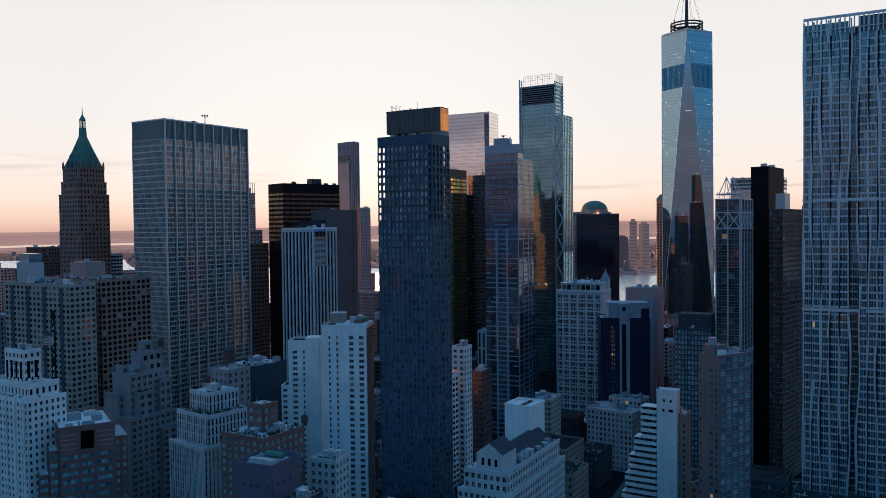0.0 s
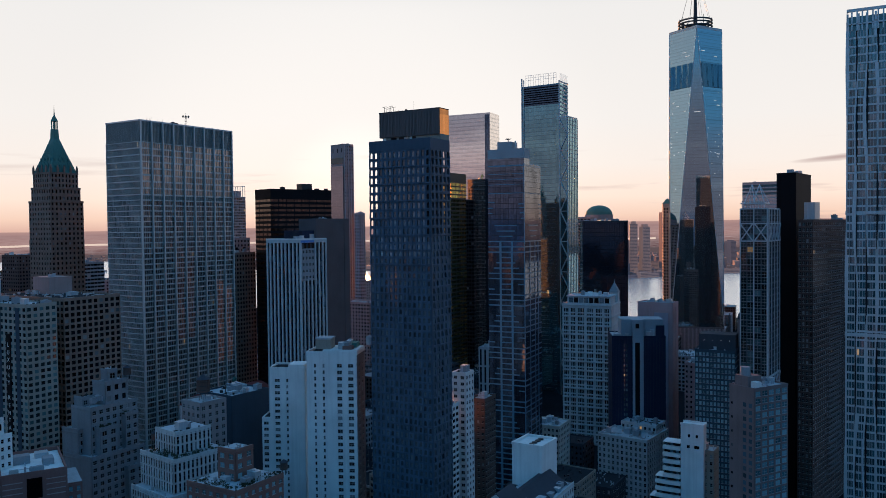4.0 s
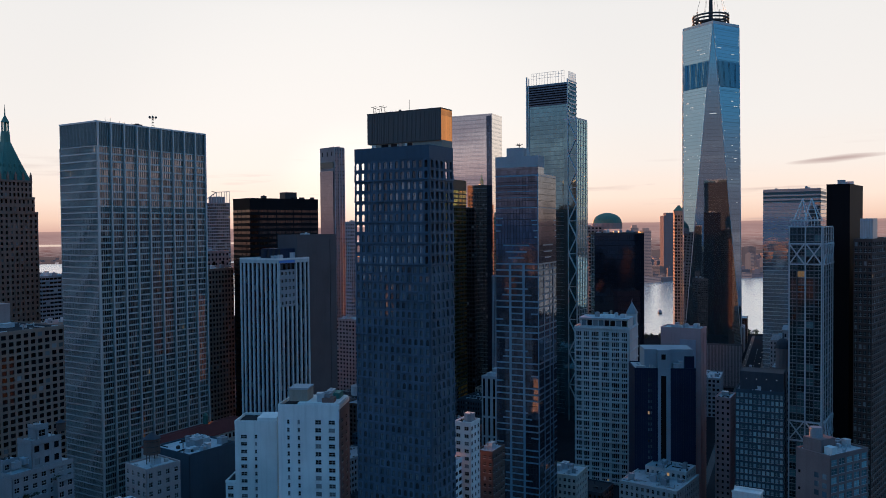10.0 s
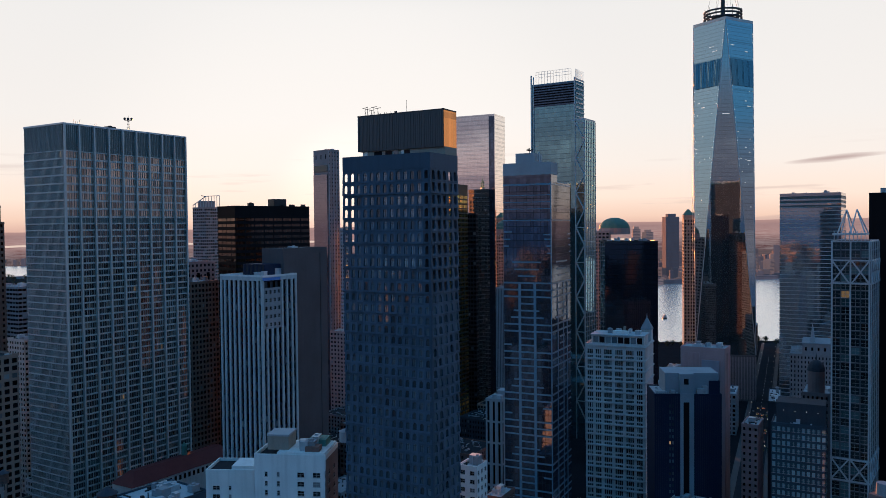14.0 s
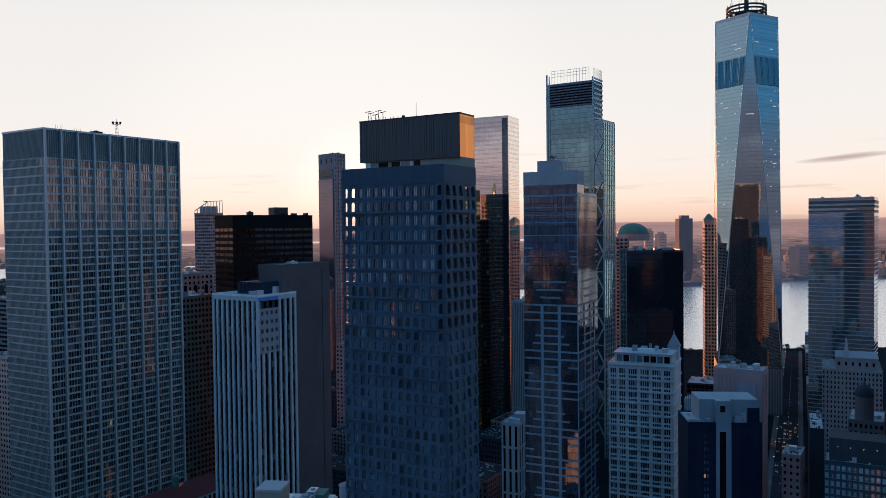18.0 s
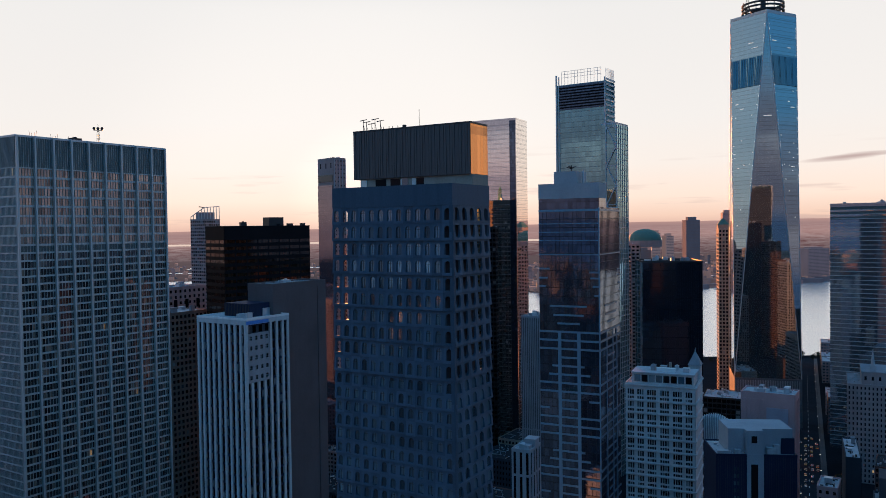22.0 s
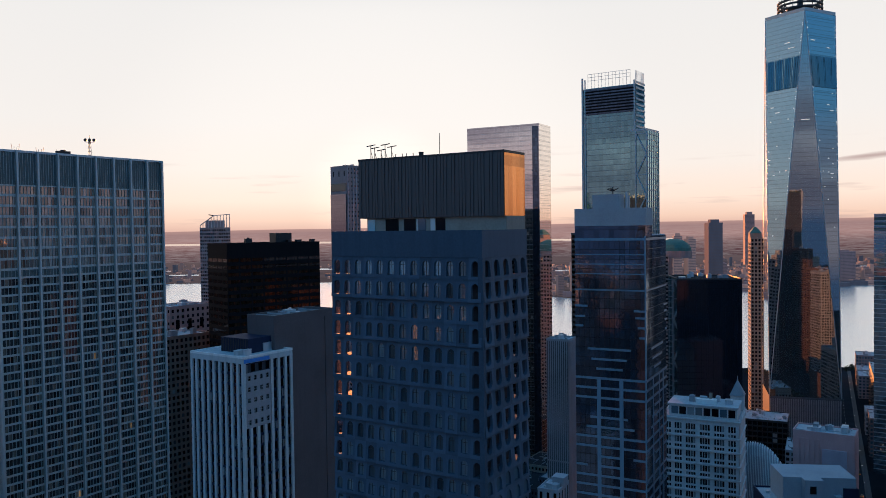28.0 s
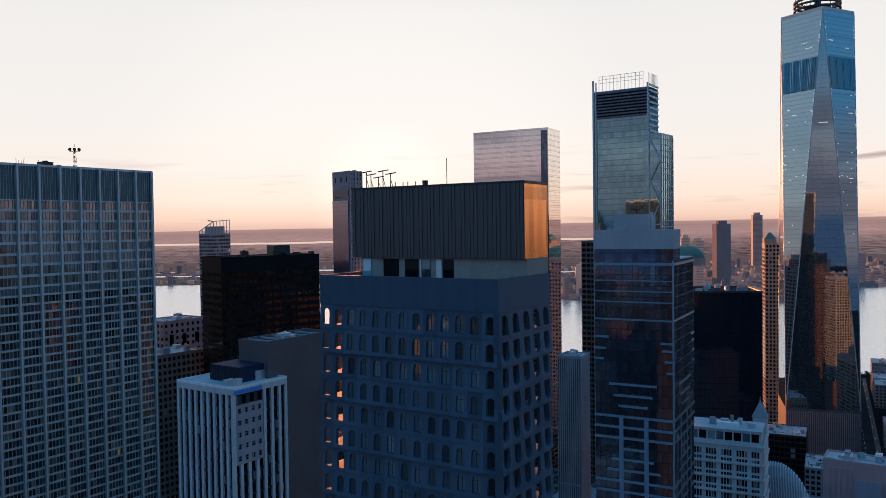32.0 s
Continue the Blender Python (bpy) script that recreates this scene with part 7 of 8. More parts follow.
water_tank(-109.5, 402, 96.7, 1.6)
block("dark_low_block", "dark blue-grey low block with roof plant", (-102.1, 422.5), 54.2, 23.7, 23.4, 93.5, DBLUE, GLASSD, 3.4, 0, 0, 0.5, 0.45, cap=18, units=12, roof=ROOF)
# long low building with a red hipped roof
T = thing("red_roofed_hall", -158, 548, 58, "long low stone hall under a dull red hipped roof", "building")
part("body", Mesh().box(0, 0, 0, 70, 16, 60), LIME, T)
for k in range(22):
    slab(T, Face("R", 16, 70), 1.5 + k * 3.1, 3.0 + k * 3.1, 0.0, 0.1, 56, 58.6, GLASSD, "window")
part("roof", Mesh().loft([(-0.6, -0.6, 60), (70.6, -0.6, 60), (70.6, 16.6, 60), (-0.6, 16.6, 60)], [(6, 6, 66), (64, 6, 66), (64, 10, 66), (6, 10, 66)]), REDR, T, "dull red sheet roof")
part("cupola", Mesh().tube(40, 8, 65.6, 71, 1.6, 1.4, 10).tube(40, 8, 71, 73, 1.7, 0.1, 10), COPPER, T)
T = stepped("grey_stepped_block", "grey stone block with broken setbacks", (-156.9, 393.0), 59.4, [(-3, -4, 28, 20, 0, 74), (-2, 6, 14, 12, 74, 85), (0, 0, 24.6, 13.8, 74, 95.0), (2, -3.5, 9, 6, 74, 86), (9, 2, 12, 9, 95, 105), (1, 7, 6, 6, 95, 99), (14, -6.5, 9, 8, 0, 66), (16, -2.5, 7, 5, 74, 90), (12, 4, 5, 5, 105, 110)], GREYB, GLASSD, 3.2, 3.6, 0.5, 0.5, 60, blank="L")
planting(T, 2, -3.3, 10, 1, 86, 12, random.Random(8))
planting(T, 15, -2, 22, 2, 90, 10, random.Random(9))
roof_units(T, 10, 20, 97, random.Random(47), 4, 1, 1)
water_tank(-148, 412, 104.8, 0.9)
g = block("luxury_apartments", "tan concrete apartment tower with glazed corner bays", (-201.5, 425.4), 60, 59.2, 16.1, 138.4, TANG, GLASSK, 3.0, 16, 5, 0.62, 0.56, cap=102, units=8, trim=False)
slab(g, Face("L", 59.2, 16.1), 13.0, 16.5, 0.0, 0.35, 40, 124, BLACKP, "sign_panel", "tall black sign panel with pale lettering")
# flat dark strips paint the shade of recesses; nothing is cut in
for u in (7.2, 22.4, 37.2, 51.9):
    slab(g, Face("L", 59.2, 16.1), u - 1.5, u + 1.5, 0.0, 0.15, 0, 137, DBLUE, "dark_recess", "dark blue vertical strip painted for a recess's shade")
sign = bpy.data.curves.new("sign_text", "FONT")
sign.body, sign.size, sign.extrude, sign.align_x, sign.align_y = "\n".join("LUXURY RENTALS"), 3.0, 0.03, "CENTER", "TOP"
sign.space_line = 1.25
sign.materials.append(WHITE)
tx = new("lettering", sign)
tx.parent, tx.matrix_basis = g, pose(-0.40, 14.75, 120, 90, 0, -90)
part("roof_house", Mesh().box(3, 40, 138, 12, 52, 150), GREYL, g)
part("glass_top", Mesh().box(3.5, 41, 150, 11.5, 50, 155), GLASST, g, "teal glazed roof pavilion")
block("brown_apartments", "brown-grey apartment block with rows of large windows", (-196, 452), 59, 66, 34, 139, BROWNS, GLASSD, 3.1, 20, 10, 0.64, 0.62, cap=72, units=4, trim=False, roof=ROOFD)
T = thing("pink_plant_house", -221, 488, 59, "windowless dull pink plant house on an apartment roof", "plant box", z=138.75)
part("wall", Mesh().box(0, 0, 0, 14, 15, 9), PINK, T)
part("coping", Mesh().box(-0.2, -0.2, 9, 14.2, 15.2, 9.5), PINK, T)
part("vent", Mesh().box(4, 4, 9.5, 6, 7, 11).tube(9, 9, 9.5, 11.2, 0.8, 0.8, 10), GREYL, T)
block("banded_office", "grey office block with dark window bands", (-372, 850), 59, 34, 32, 141, GREYB, GLASSD, 3.7, 8, 8, 0.9, 0.5, cap=16, units=4, lead="spandrel")
block("low_cream_office", "pale stone office block behind the slab tower", (-300, 720), 59, 22, 24, 112, CREAM, GLASSD, 3.6, 7, 7, 0.5, 0.5, cap=12, units=4)


def gabled_block():
    T = stepped("gabled_block", "pale stone block with a gabled roof and cornices", (26, 318), 61, [(0, 0, 64, 24, 0, 58), (2, 2, 60, 20, 58, 66)], LIME, GLASSD, 3.5, 2.7, 0.5, 0.52, 50)
    part("attic", Mesh().box(4, 5, 66, 18, 17, 73), LIME, T)
    f = Face("L", 12, 14, 4, 5)
    for u in (3, 6, 9):
        slab(T, f, u - 0.6, u + 0.6, 0, 0.1, 68, 71, GLASSD, "window")
    part("gable", Mesh().loft([(4, 5, 73), (18, 5, 73), (18, 17, 73), (4, 17, 73)], [(4, 10.8, 77.5), (18, 10.8, 77.5), (18, 11.2, 77.5), (4, 11.2, 77.5)]), DGREY, T, "dark pitched gable roof")
    part("gable_front", Mesh().loft([(3.7, 5, 73), (3.98, 5, 73), (3.98, 17, 73), (3.7, 17, 73)], [(3.7, 10.9, 77.3), (3.98, 10.9, 77.3), (3.98, 11.1, 77.3), (3.7, 11.1, 77.3)]), LIME, T)
    part("long_roof", Mesh().loft([(18.1, 4, 66), (60, 4, 66), (60, 20, 66), (18.1, 20, 66)], [(18.1, 11, 72), (58, 11, 72), (58, 13, 72), (18.1, 13, 72)]), DGREY, T)
    roof_units(T, 6, 40, 66, random.Random(51), 6, 18, 2)
    K = thing("white_plant_house", 40.1, 367.3, 57.6, "white boxy plant house with a sunken roof", "plant box", z=65.5)
    part("wall", Mesh().box(0, 0, 0, 15.2, 13.7, 17), WHITE, K)
    part("rim", Mesh().box(-0.2, -0.2, 17, 0.6, 13.9, 18).box(0.6, -0.2, 17, 15.4, 0.6, 18).box(14.6, 0.6, 17, 15.4, 13.9, 18).box(0.6, 13.1, 17, 14.6, 13.9, 18), WHITE, K)
    for k in range(4):
        part("fan", Mesh().tube(3 + k * 3, 6, 17, 17.6, 1.2, 1.2, 12), DSTEEL, K)
    part("base", Mesh().box(-3, -3, -0.5, 20, 16, 0), ROOFD, K)


gabled_block()


def terraced_white():
    T = thing("terraced_white_block", 118.3, 401.0, 59, "white block with terraced balconies stepping down", "building")
    part("tower", Mesh().box(0, 0, 0, 5.9, 10.3, 82), WHITE, T)
    f = Face("L", 10.3, 5.9)
    for u, zz, w in ((3, 77, 1.0), (6.5, 77, 1.0), (3, 72, 2.2), (6.8, 72, 1.2)):
        slab(T, f, u - w / 2, u + w / 2, 0.0, 0.1, zz - 0.6, zz + 0.8, GLASSD, "window")
    part("tower_rim", Mesh().box(-0.2, -0.2, 82, 0.3, 10.5, 82.8).box(0.3, -0.2, 82, 6.1, 0.3, 82.8).box(5.6, 0.3, 82, 6.1, 10.5, 82.8), WHITE, T)
    for k in range(18):
        z1 = 73.5 - 3.3 * k
        if z1 < 6:
            break
        e = 8.0 + (0, 0, 0, 0, 0, 3.6, 3.6, 3.6, 6.4, 6.4, 6.4, 8.6, 8.6, 8.6, 10.4, 10.4, 10.4, 10.4)[k]
        part("floor", Mesh().box(-1.5, 10.32, z1 - 3.3, 6.0, 10.3 + e, z1 - 1.95), WHITE, T)
        # balcony shade is put into the near-black recess wall
        part("recess", Mesh().box(0.3, 10.33, z1 - 1.95, 6.0, 10.0 + e, z1 - 0.3), BLACKP, T)
        part("slab", Mesh().box(-1.3, 10.31, z1 - 0.31, 6.1, 10.2 + e, z1 - 0.01), WHITE, T)
        for q in range(int(e / 2.6)):
            part("window", Mesh().box(0.18, 11.2 + q * 2.6, z1 - 1.8, 0.32, 12.6 + q * 2.6, z1 - 0.5), GLASSB if (q + k) % 3 else GLASSD, T)
    block("tan_narrow_block", "narrow tan brick block with paired windows", (123.5, 402), 59, 8, 10, 70, TAN, GLASSD, 3.2, 3, 4, 0.4, 0.45, cap=24, units=2)


terraced_white()
g = block("brick_bay_tower", "brown brick tower with blue glazed bays", (130.8, 373.6), 29, 13.3, 21.1, 104.6, BRICKP, GLASST, 3.05, 0, 5, 0.74, 0.66, cap=66, units=3)
f = Face("L", 13.3, 21.1)
for j in range(30):
    for u, w in ((2.2, 1.6), (5.2, 1.6)):
        slab(g, f, u - w / 2, u + w / 2, 0.0, 0.12, 8 + j * 3.05, 9.8 + j * 3.05, GLASSB, "window")
    if j % 2:
        slab(g, f, 11.5, 12.3, 0.0, 0.08, 8 + j * 3.05, 9.0 + j * 3.05, GLASSD, "window")
part("stair_tower", Mesh().box(2, 5, 103.9, 10, 12, 109), BRICKP, g)
part("stair_tank", Mesh().tube(5, 9, 109, 112.5, 2.2, 2.0, 12), GREY, g)
part("white_cube", Mesh().box(3, 1.5, 103.5, 6, 4.5, 107), WHITE, g)


# ---- low blocks that fill the ground between ----
def footprints():
    """The plan of every thing so far: (inverse pose, x0, x1, y0, y1)."""
    out = []
    for T in scene.objects:
        if T.parent or not T.children or T.name.startswith(("car", "antenna", "whip", "water_tank", "roof_", "copper", "corner", "tower_cap")):
            continue
        xs, ys = [], []
        for c in T.children:
            if c.type == "MESH" and c.name.startswith(("body", "shaft", "wall", "base", "tower", "floor", "rib", "hall", "stair")):
                for q in c.bound_box:
                    xs.append(q[0] + c.location.x), ys.append(q[1] + c.location.y)
        if xs:
            out.append((T.matrix_basis.inverted(), min(xs), max(xs), min(ys), max(ys)))
    return out


FOOT = footprints()
FOOT.append((Matrix.Identity(4), 140, 232, 690, 840))


def is_free(x, y, th, w, d, gap=5.0):
    c, s = math.cos(radians(th)), math.sin(radians(th))
    for i in range(4):
        for j in range(4):
            p = Vector((x + c * w * i / 3 - s * d * j / 3, y + s * w * i / 3 + c * d * j / 3, 0))
            off, along = (Vector((p.x, p.y)) - AV0).dot(AVN), (Vector((p.x, p.y)) - AV0).dot(AV)
            if abs(off) < 15 and -420 < along < 700:
                return False
            for inv, x0, x1, y0, y1 in FOOT:
                q = inv @ p
                if x0 - gap < q.x < x1 + gap and y0 - gap < q.y < y1 + gap:
                    return False
    return True


rf = random.Random(33)
k_low = 0
# mostly dark tones: deep street shade is put into these walls and roofs
SHADED_WALLS = (GREYB, DGREY, BROWN, TAN, DBLUE, DGREY, LIME, RED, DBLUE, DGREY)
NAMES = {LIME: "pale stone", GREY: "grey concrete", BROWN: "brown brick", TAN: "tan brick", CREAM: "cream stone", GREYB: "blue-grey stone", WHITE: "white brick", RED: "red brick", DGREY: "dark concrete", DBLUE: "dark blue"}
for th, u0, u1, v0, v1, ya, yb, most in ((59, 130, 800, -560, 640, 290, 640, 78), (59, 560, 1420, -620, 760, 640, 1400, 86)):
    made = 0
    c, s = math.cos(radians(th)), math.sin(radians(th))
    u = u0
    while u < u1:
        v = v0
        row_w = rf.uniform(20, 30) if ya < 600 else rf.uniform(28, 42)
        while v < v1:
            d = rf.uniform(16, 30) if ya < 600 else rf.uniform(26, 48)
            x, y = c * u - s * v, s * u + c * v
            bear = x / max(y, 1)
            if ya < y < yb and -0.62 < bear < 0.62 and made < most:
                h = rf.uniform(14, 40) if y < 520 else rf.uniform(18, 46)
                if y > 1150:
                    h = rf.uniform(14, 40)
                if is_free(x, y, th, row_w, d):
                    w = rf.choice(SHADED_WALLS)
                    fl = rf.randrange(5)
                    T = thing("low_block", x, y, th, NAMES[w] + (" low city block with flat roof", " low city block with roof plant", " low block with cornice", " walk-up block with dark windows", " office block with small windows")[fl], "building", group="low city blocks")
                    near = y < 700
                    core(T, d, row_w, h, w, 0.3, (ROOFD, ROOFD, GREY)[fl % 3], 1.1)
                    for side in "LR":
                        f = Face(side, d, row_w)
                        facade(T, f, 0, h - 0.6, max(2, round(f.length / rf.uniform(2.4, 3.6))), rf.uniform(3.1, 3.8), w, (GLASSD, GLASS)[fl % 2], rf.uniform(0.4, 0.6), rf.uniform(0.45, 0.6), 0.3, 0, trim=near)
                    if k_low % 3 == 0:
                        roof_units(T, d, row_w, h, rf, 1)
                    k_low += 1
                    roof_clutter(T, d, row_w, h, rf)
                    if fl == 2 and y < 520:
                        water_tank(x + c * 8 - s * 8, y + s * 8 + c * 8, h - 0.25, rf.uniform(0.8, 1.1))
                    made += 1
            v += d + (rf.uniform(0.5, 1.5) if rf.random() < 0.7 else 14)
        u += row_w + (2 if rf.random() < 0.45 else 15)

# low fronts that line the avenue
for k in range(26):
    side = 1 if k % 2 else -1
    a, o = 40 + (k // 2) * 46 + rf.uniform(-6, 6), 17.0
    wl, wr, h = rf.uniform(24, 36), rf.uniform(32, 40), rf.uniform(16, 42)
    p = AV0 + AV * a + AVN * (o if side > 0 else -o)
    th = math.degrees(math.atan2(AV.y, AV.x))
    if side > 0:            # the near corner lies off the avenue on the right side
        p = p + AVN * wl
    if is_free(p.x, p.y, th, wr, wl, 3.0):
        T = block("avenue_block", rf.choice(("dark office block lining the avenue", "glazed block lining the avenue", "grey stone block lining the avenue")), tuple(p), th, wl, wr, h, rf.choice((GREY, DGREY, DSTEEL, BROWNV)), rf.choice((GLASSD, GLASSB)), 3.8, 8, 10, 0.6, 0.6, cap=4, units=5, group="blocks lining the avenue")
        FOOT.append((T.matrix_basis.inverted(), 0, wr, 0, wl))

# taller blocks on the far left, towards the bay
for k, (x, y, h, w, d, m) in enumerate(((-470, 770, 128, 30, 34, DGREY), (-425, 840, 150, 26, 30, BROWN), (-380, 930, 118, 34, 30, GREY), (-515, 860, 132, 34, 34, CREAM), (-330, 900, 126, 26, 28, BROWNS), (-300, 1010, 112, 30, 30, GREY), (-265, 800, 124, 22, 26, BROWN), (-570, 980, 120, 40, 36, TAN), (-440, 1080, 105, 40, 34, DGREY), (-235, 860, 118, 24, 24, PINK), (-350, 700, 112, 24, 28, CREAM), (-60, 1020, 92, 26, 26, GREY), (-45, 760, 88, 18, 24, BROWN), (-75, 860, 96, 22, 30, PINK), (-120, 1120, 100, 40, 30, GREYB), (-390, 620, 118, 26, 30, LIME), (-340, 590, 104, 22, 24, GREYB))):
    if is_free(x, y, 59, w, d, 1.0):
        block("office_block", ("dark", "brown", "pale", "grey")[k % 4] + "-windowed office block among the east side towers", (x, y), 59, d, w, h, m, GLASSD, 3.6, 8, 8, 0.5, 0.5, cap=0, units=3, group="east side towers")

# ---- unseen city added under and behind the flight path, for its shade and for the mirroring glass
rn = random.Random(71)
for k in range(84):
    x, y = -420 + (k % 12) * 76 + rn.uniform(-12, 12), -150 + (k // 12) * 62 + rn.uniform(-8, 8)
    h = (150 - 0.36 * max(0, y)) * rn.uniform(0.62, 0.98) - (12 if y > 0 else 0)
    if abs(x) < 60:
        h = min(h, 115)
    if h < 20 or y > 262 or not is_free(x, y, 59, 34, 32, 1.0):
        continue
    T = thing("near_block", x, y, 59, "plain unseen block below the flight path, added for shade", "building", group="blocks under the flight")
    part("body", Mesh().box(0, 0, 0, 34, 32, h), rn.choice((GREYB, DGREY, DBLUE, BROWNV)), T)

rb = random.Random(91)
walls = {TAN: Mesh(), GREYB: Mesh(), DGREY: Mesh(), CREAM: Mesh()}
panes = Mesh()
for k in range(420):
    if k < 230:
        x, y = rb.uniform(-1250, 700), -175 - rb.random() ** 1.2 * 600
    else:
        x, y = rb.uniform(-1250, -430), rb.uniform(-170, 330)
    h = rb.uniform(40, 110) if k % 6 else rb.uniform(105, 140)
    w, d = rb.uniform(12, 26), rb.uniform(12, 26)
    m = walls[rb.choice((TAN, GREYB, DGREY)) if y < -60 else rb.choice((TAN, CREAM, DGREY, GREYB))]
    m.box(x, y, 0, x + w, y + d, h)
    # taller blocks get pale fronts, so the glass mirrors more sunset
    if h > 105 and y < -60 and k % 3:
        m = walls[CREAM]
        m.box(x - 0.2, y + 0.2, 0, x + w + 0.2, y + d + 0.02, h)
    if k % 2:
        m.box(x + w * 0.25, y + d * 0.25, h, x + w * 0.8, y + d * 0.8, h * 1.12)
    for j in range(int(h / 4)):
        panes.box(x + rb.uniform(0.5, 4), y + d, 1.0 + j * 4, x + w - rb.uniform(0.5, 4), y + d + 0.08, 2.9 + j * 4)
for k in range(620):
    x, y = rb.uniform(-1300, -430), rb.uniform(-780, 60)
    h, w, d = rb.uniform(35, 90) if k % 6 else rb.uniform(90, 128), rb.uniform(10, 24), rb.uniform(10, 24)
    m = walls[rb.choice((TAN, CREAM, CREAM, GREYB))]
    m.box(x, y, 0, x + w, y + d, h)
    if k % 2:
        m.box(x + w * 0.2, y + d * 0.3, h, x + w * 0.75, y + d * 0.9, h * 1.15)
    for j in range(int(h / 4)):
        panes.box(x + w * 0.2, y + d, 1.0 + j * 4, x + w * 0.4, y + d + 0.08, 2.9 + j * 4)
        panes.box(x + w * 0.6, y + d, 1.0 + j * 4, x + w * 0.8, y + d + 0.08, 2.9 + j * 4)
T = thing("rear_city", 0, 0, 0, "crowd of sunlit brick blocks behind the flight path", "buildings", kind="stuff")
for mat, m in walls.items():
    part("wall_rows", m, mat, T, kind="stuff")
part("window_rows", panes, GLASSD, T, kind="stuff")

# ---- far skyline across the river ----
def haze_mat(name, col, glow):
    """A building with kilometres of evening haze put into its colour, which also glows."""
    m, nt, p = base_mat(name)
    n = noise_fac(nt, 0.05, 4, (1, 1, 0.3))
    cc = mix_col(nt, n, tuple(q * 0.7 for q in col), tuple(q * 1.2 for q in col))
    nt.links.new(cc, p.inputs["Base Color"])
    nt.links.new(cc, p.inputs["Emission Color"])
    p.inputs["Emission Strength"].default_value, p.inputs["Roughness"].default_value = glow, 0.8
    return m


# shadow tone is in the slate, warm evening light in the rose
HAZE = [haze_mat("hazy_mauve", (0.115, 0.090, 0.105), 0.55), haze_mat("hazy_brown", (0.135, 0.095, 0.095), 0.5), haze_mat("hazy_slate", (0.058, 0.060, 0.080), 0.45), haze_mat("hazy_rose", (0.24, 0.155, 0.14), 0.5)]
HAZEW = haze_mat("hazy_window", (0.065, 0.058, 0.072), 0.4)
rs = random.Random(7)


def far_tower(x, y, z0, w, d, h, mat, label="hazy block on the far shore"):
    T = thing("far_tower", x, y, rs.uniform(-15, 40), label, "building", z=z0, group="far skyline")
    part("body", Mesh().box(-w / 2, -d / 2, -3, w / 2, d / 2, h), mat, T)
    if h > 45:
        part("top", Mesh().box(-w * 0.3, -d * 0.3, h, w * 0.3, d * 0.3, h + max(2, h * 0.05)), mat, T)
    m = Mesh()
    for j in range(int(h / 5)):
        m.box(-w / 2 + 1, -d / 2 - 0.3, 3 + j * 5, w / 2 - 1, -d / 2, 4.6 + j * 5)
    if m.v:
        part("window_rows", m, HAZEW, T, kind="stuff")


def land_z(x, y):
    e = near_edge(x)
    s = max(0.0, min(1.0, (y - e) / (4850 - e)))
    return 0.6 + ridge(x) * s ** 1.35


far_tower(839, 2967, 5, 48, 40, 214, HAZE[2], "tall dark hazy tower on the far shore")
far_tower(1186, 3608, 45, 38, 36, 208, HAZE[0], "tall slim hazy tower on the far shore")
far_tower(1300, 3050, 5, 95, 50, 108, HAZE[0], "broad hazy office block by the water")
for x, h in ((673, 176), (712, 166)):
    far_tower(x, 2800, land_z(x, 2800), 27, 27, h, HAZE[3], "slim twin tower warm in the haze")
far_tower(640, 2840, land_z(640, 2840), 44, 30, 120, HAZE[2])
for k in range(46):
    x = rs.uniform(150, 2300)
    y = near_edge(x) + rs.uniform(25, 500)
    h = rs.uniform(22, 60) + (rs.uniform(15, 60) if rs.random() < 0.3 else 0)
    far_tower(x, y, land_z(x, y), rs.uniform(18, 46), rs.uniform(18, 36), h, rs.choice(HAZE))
# the many small houses, sheds and lights of the far land
farm = [Mesh() for _ in HAZE]
pale = Mesh()
for k in range(5200):
    x = rs.uniform(-3000, 3000) if k % 4 else rs.uniform(0, 2600)
    if x < -100 and k % 3:
        continue
    s = rs.random() ** 1.5
    y = near_edge(x) + 20 + s * 1500
    if y > near_edge(x) + 0.7 * (4850 - near_edge(x)):
        continue
    z, w = land_z(x, y), rs.uniform(6, 26)
    h = rs.uniform(5, 16) + (rs.uniform(8, 30) if rs.random() < 0.12 else 0)
    m = pale if rs.random() < 0.03 else farm[rs.randrange(4)]
    m.box(x, y, z - 3, x + w, y + rs.uniform(8, 25), z + (h if m is not pale else 6))
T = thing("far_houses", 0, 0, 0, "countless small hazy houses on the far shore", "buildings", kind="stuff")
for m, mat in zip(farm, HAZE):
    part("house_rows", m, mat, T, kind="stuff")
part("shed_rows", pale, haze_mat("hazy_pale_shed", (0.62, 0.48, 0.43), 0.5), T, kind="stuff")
for k in range(14):
    x = 420 + k * 90
    far_tower(x, near_edge(x) - 8, 0.3, 85, 16, rs.uniform(9, 16), rs.choice(HAZE), "low hazy pier shed by the water")


# ---- trees by the shore and on the plaza ----
BARK = masonry("bark", (0.06, 0.05, 0.04))


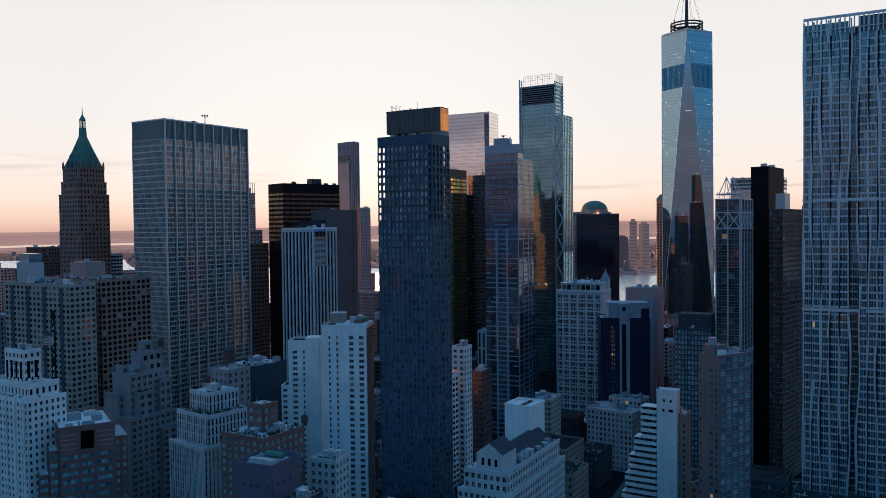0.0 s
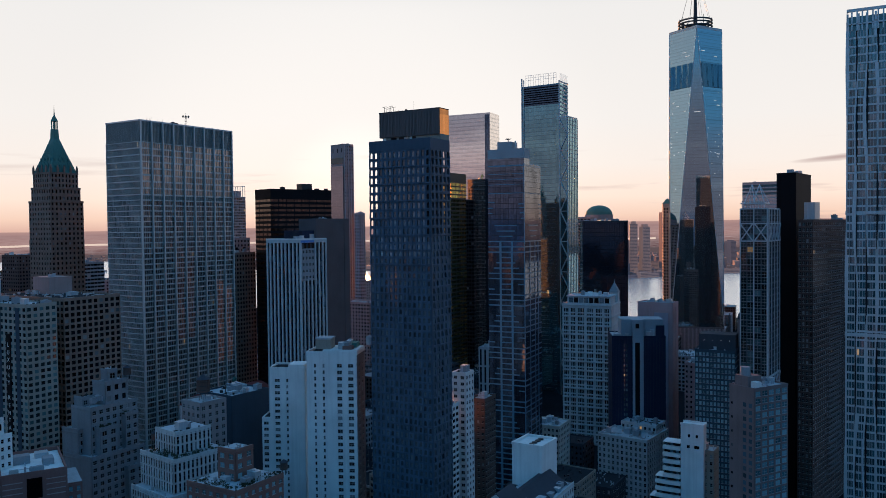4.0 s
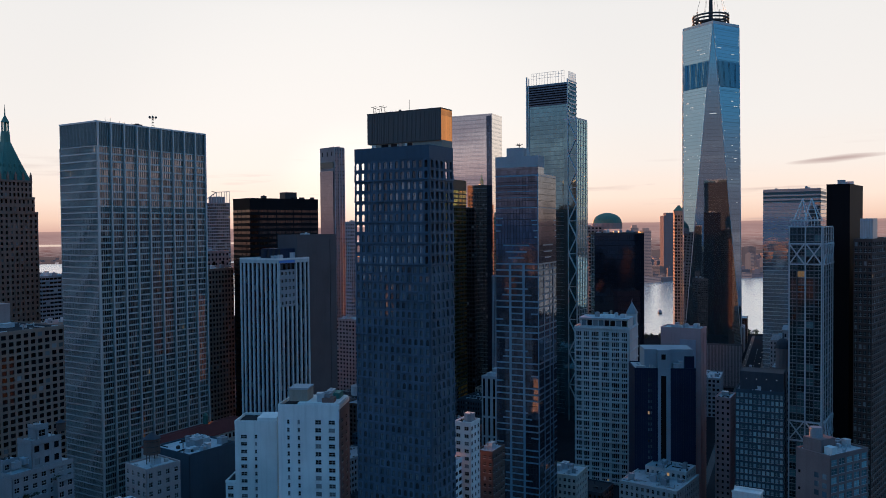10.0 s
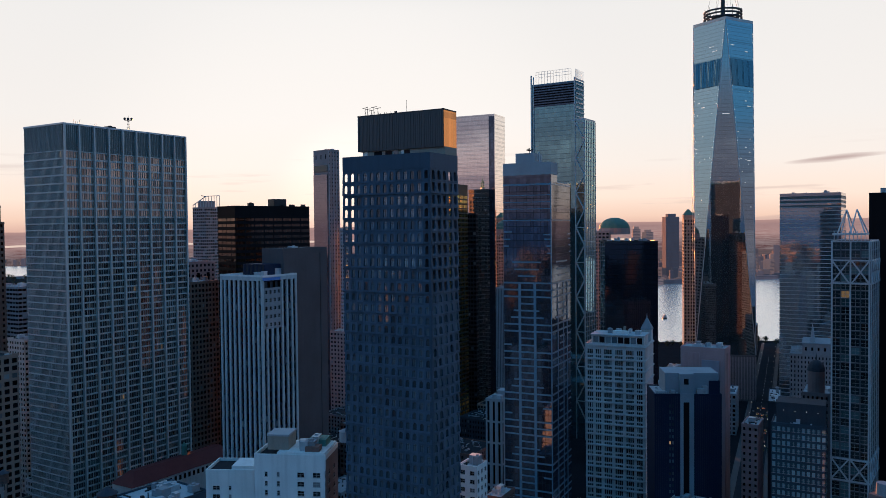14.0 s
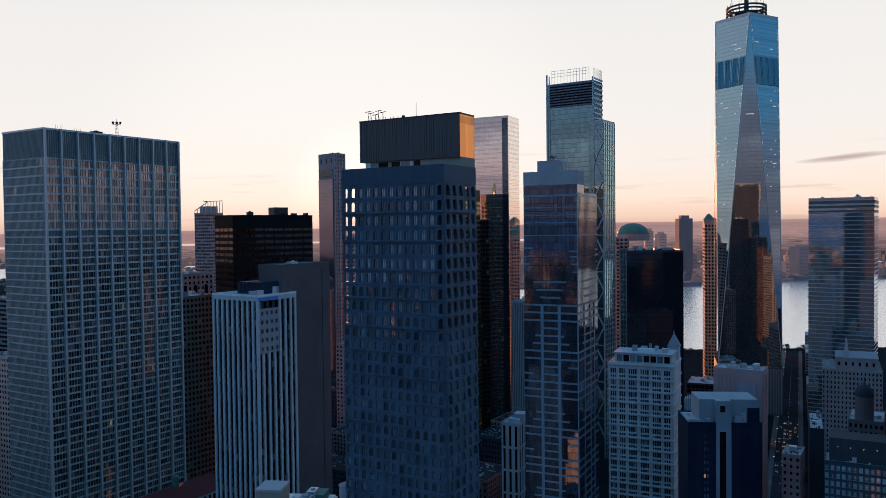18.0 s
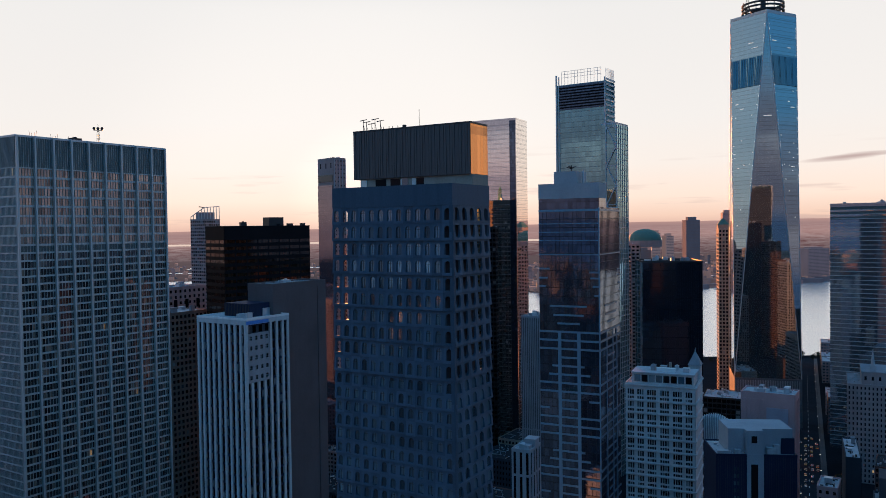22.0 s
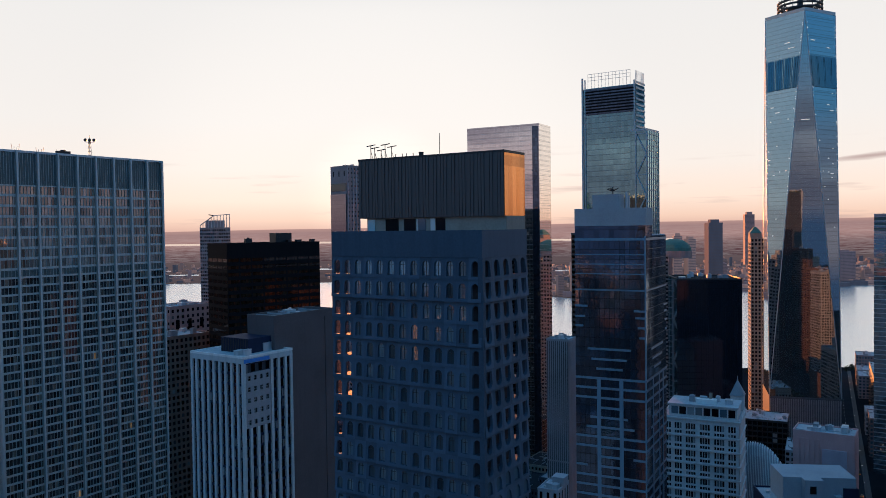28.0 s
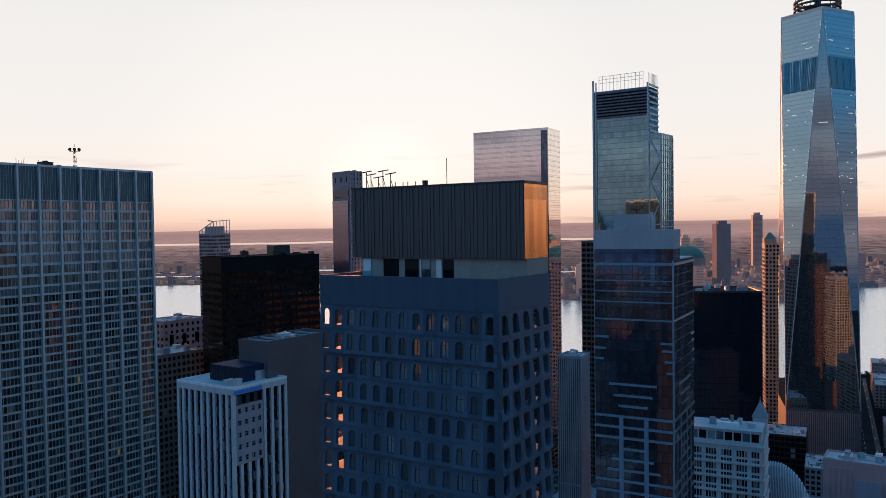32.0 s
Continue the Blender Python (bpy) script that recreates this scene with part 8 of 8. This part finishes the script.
def tree(seed):
    r = random.Random(seed)
    T = thing("tree", 0, 0, 0, "dark evening tree with an uneven crown", "tree", group="trees")
    trunk = Mesh().tube(0, 0, -0.3, 4, 0.32, 0.2, 7)
    for k in range(5):
        a = k * 1.26 + r.uniform(-0.3, 0.3)
        trunk.bar((0, 0, 3.2), (1.8 * math.cos(a), 1.8 * math.sin(a), 5.5 + r.random()), 0.14)
    part("trunk", trunk, BARK, T)
    m = Mesh()
    for k in range(300):
        a, q = r.uniform(0, 6.283), r.random() ** 0.5
        hh = r.uniform(-1, 1)
        R = 5.2 * math.sqrt(max(0, 1 - hh * hh)) * (0.75 + 0.35 * math.sin(3 * a + seed))
        c = Vector((R * q * math.cos(a), R * q * math.sin(a), 4.6 + 3.2 * hh))
        s = r.uniform(0.4, 0.8)
        n = len(m.v)
        m.v += [tuple(c + Vector((r.uniform(-s, s), r.uniform(-s, s), r.uniform(-s, s)))) for _ in range(4)]
        m.f += [(n, n + 1, n + 2), (n, n + 2, n + 3), (n, n + 3, n + 1), (n + 1, n + 3, n + 2)]
    part("crown", m, LEAF, T)
    return T


t0 = [tree(1), tree(2), tree(3)]
rt = random.Random(3)
spots = [(AV0 + AV * rt.uniform(-60, 60) + AVN * rt.uniform(14, 30)) for k in range(12)] + [Vector((150 + 11 * k, 1392 + rt.uniform(-25, 18))) for k in range(46)] + [Vector((-560 - 13 * k, 1640 + rt.uniform(0, 190))) for k in range(26)]
for k, p in enumerate(spots):
    m = pose(p.x, p.y, 0, 0, 0, rt.uniform(0, 360)) @ Matrix.Scale(rt.uniform(0.9, 1.4), 4)
    if k < 3:
        t0[k].matrix_world = m
    else:
        ob = copy_thing(t0[k % 3], Matrix.Identity(4))
        ob.matrix_basis = m


# ---- a ferry on the river ----
F = thing("ferry", 466, 1762, 80, "small dark ferry leaving a wake on the river", "boat", z=-0.5)
hull = [(-12, -4), (8, -4), (14, 0), (8, 4), (-12, 4)]
part("hull", Mesh().loft([(x * 0.93, y * 0.85, -0.6) for x, y in hull], [(x, y, 2.4) for x, y in hull]), DSTEEL, F)
part("cabin", Mesh().box(-10, -3.2, 2.4, 6, 3.2, 5.4), GREYL, F)
part("wheelhouse", Mesh().box(0, -2.2, 5.4, 4.5, 2.2, 7.8), WHITE, F)
part("funnel", Mesh().tube(-5, 0, 5.4, 8.4, 0.9, 0.7, 10), DSTEEL, F)
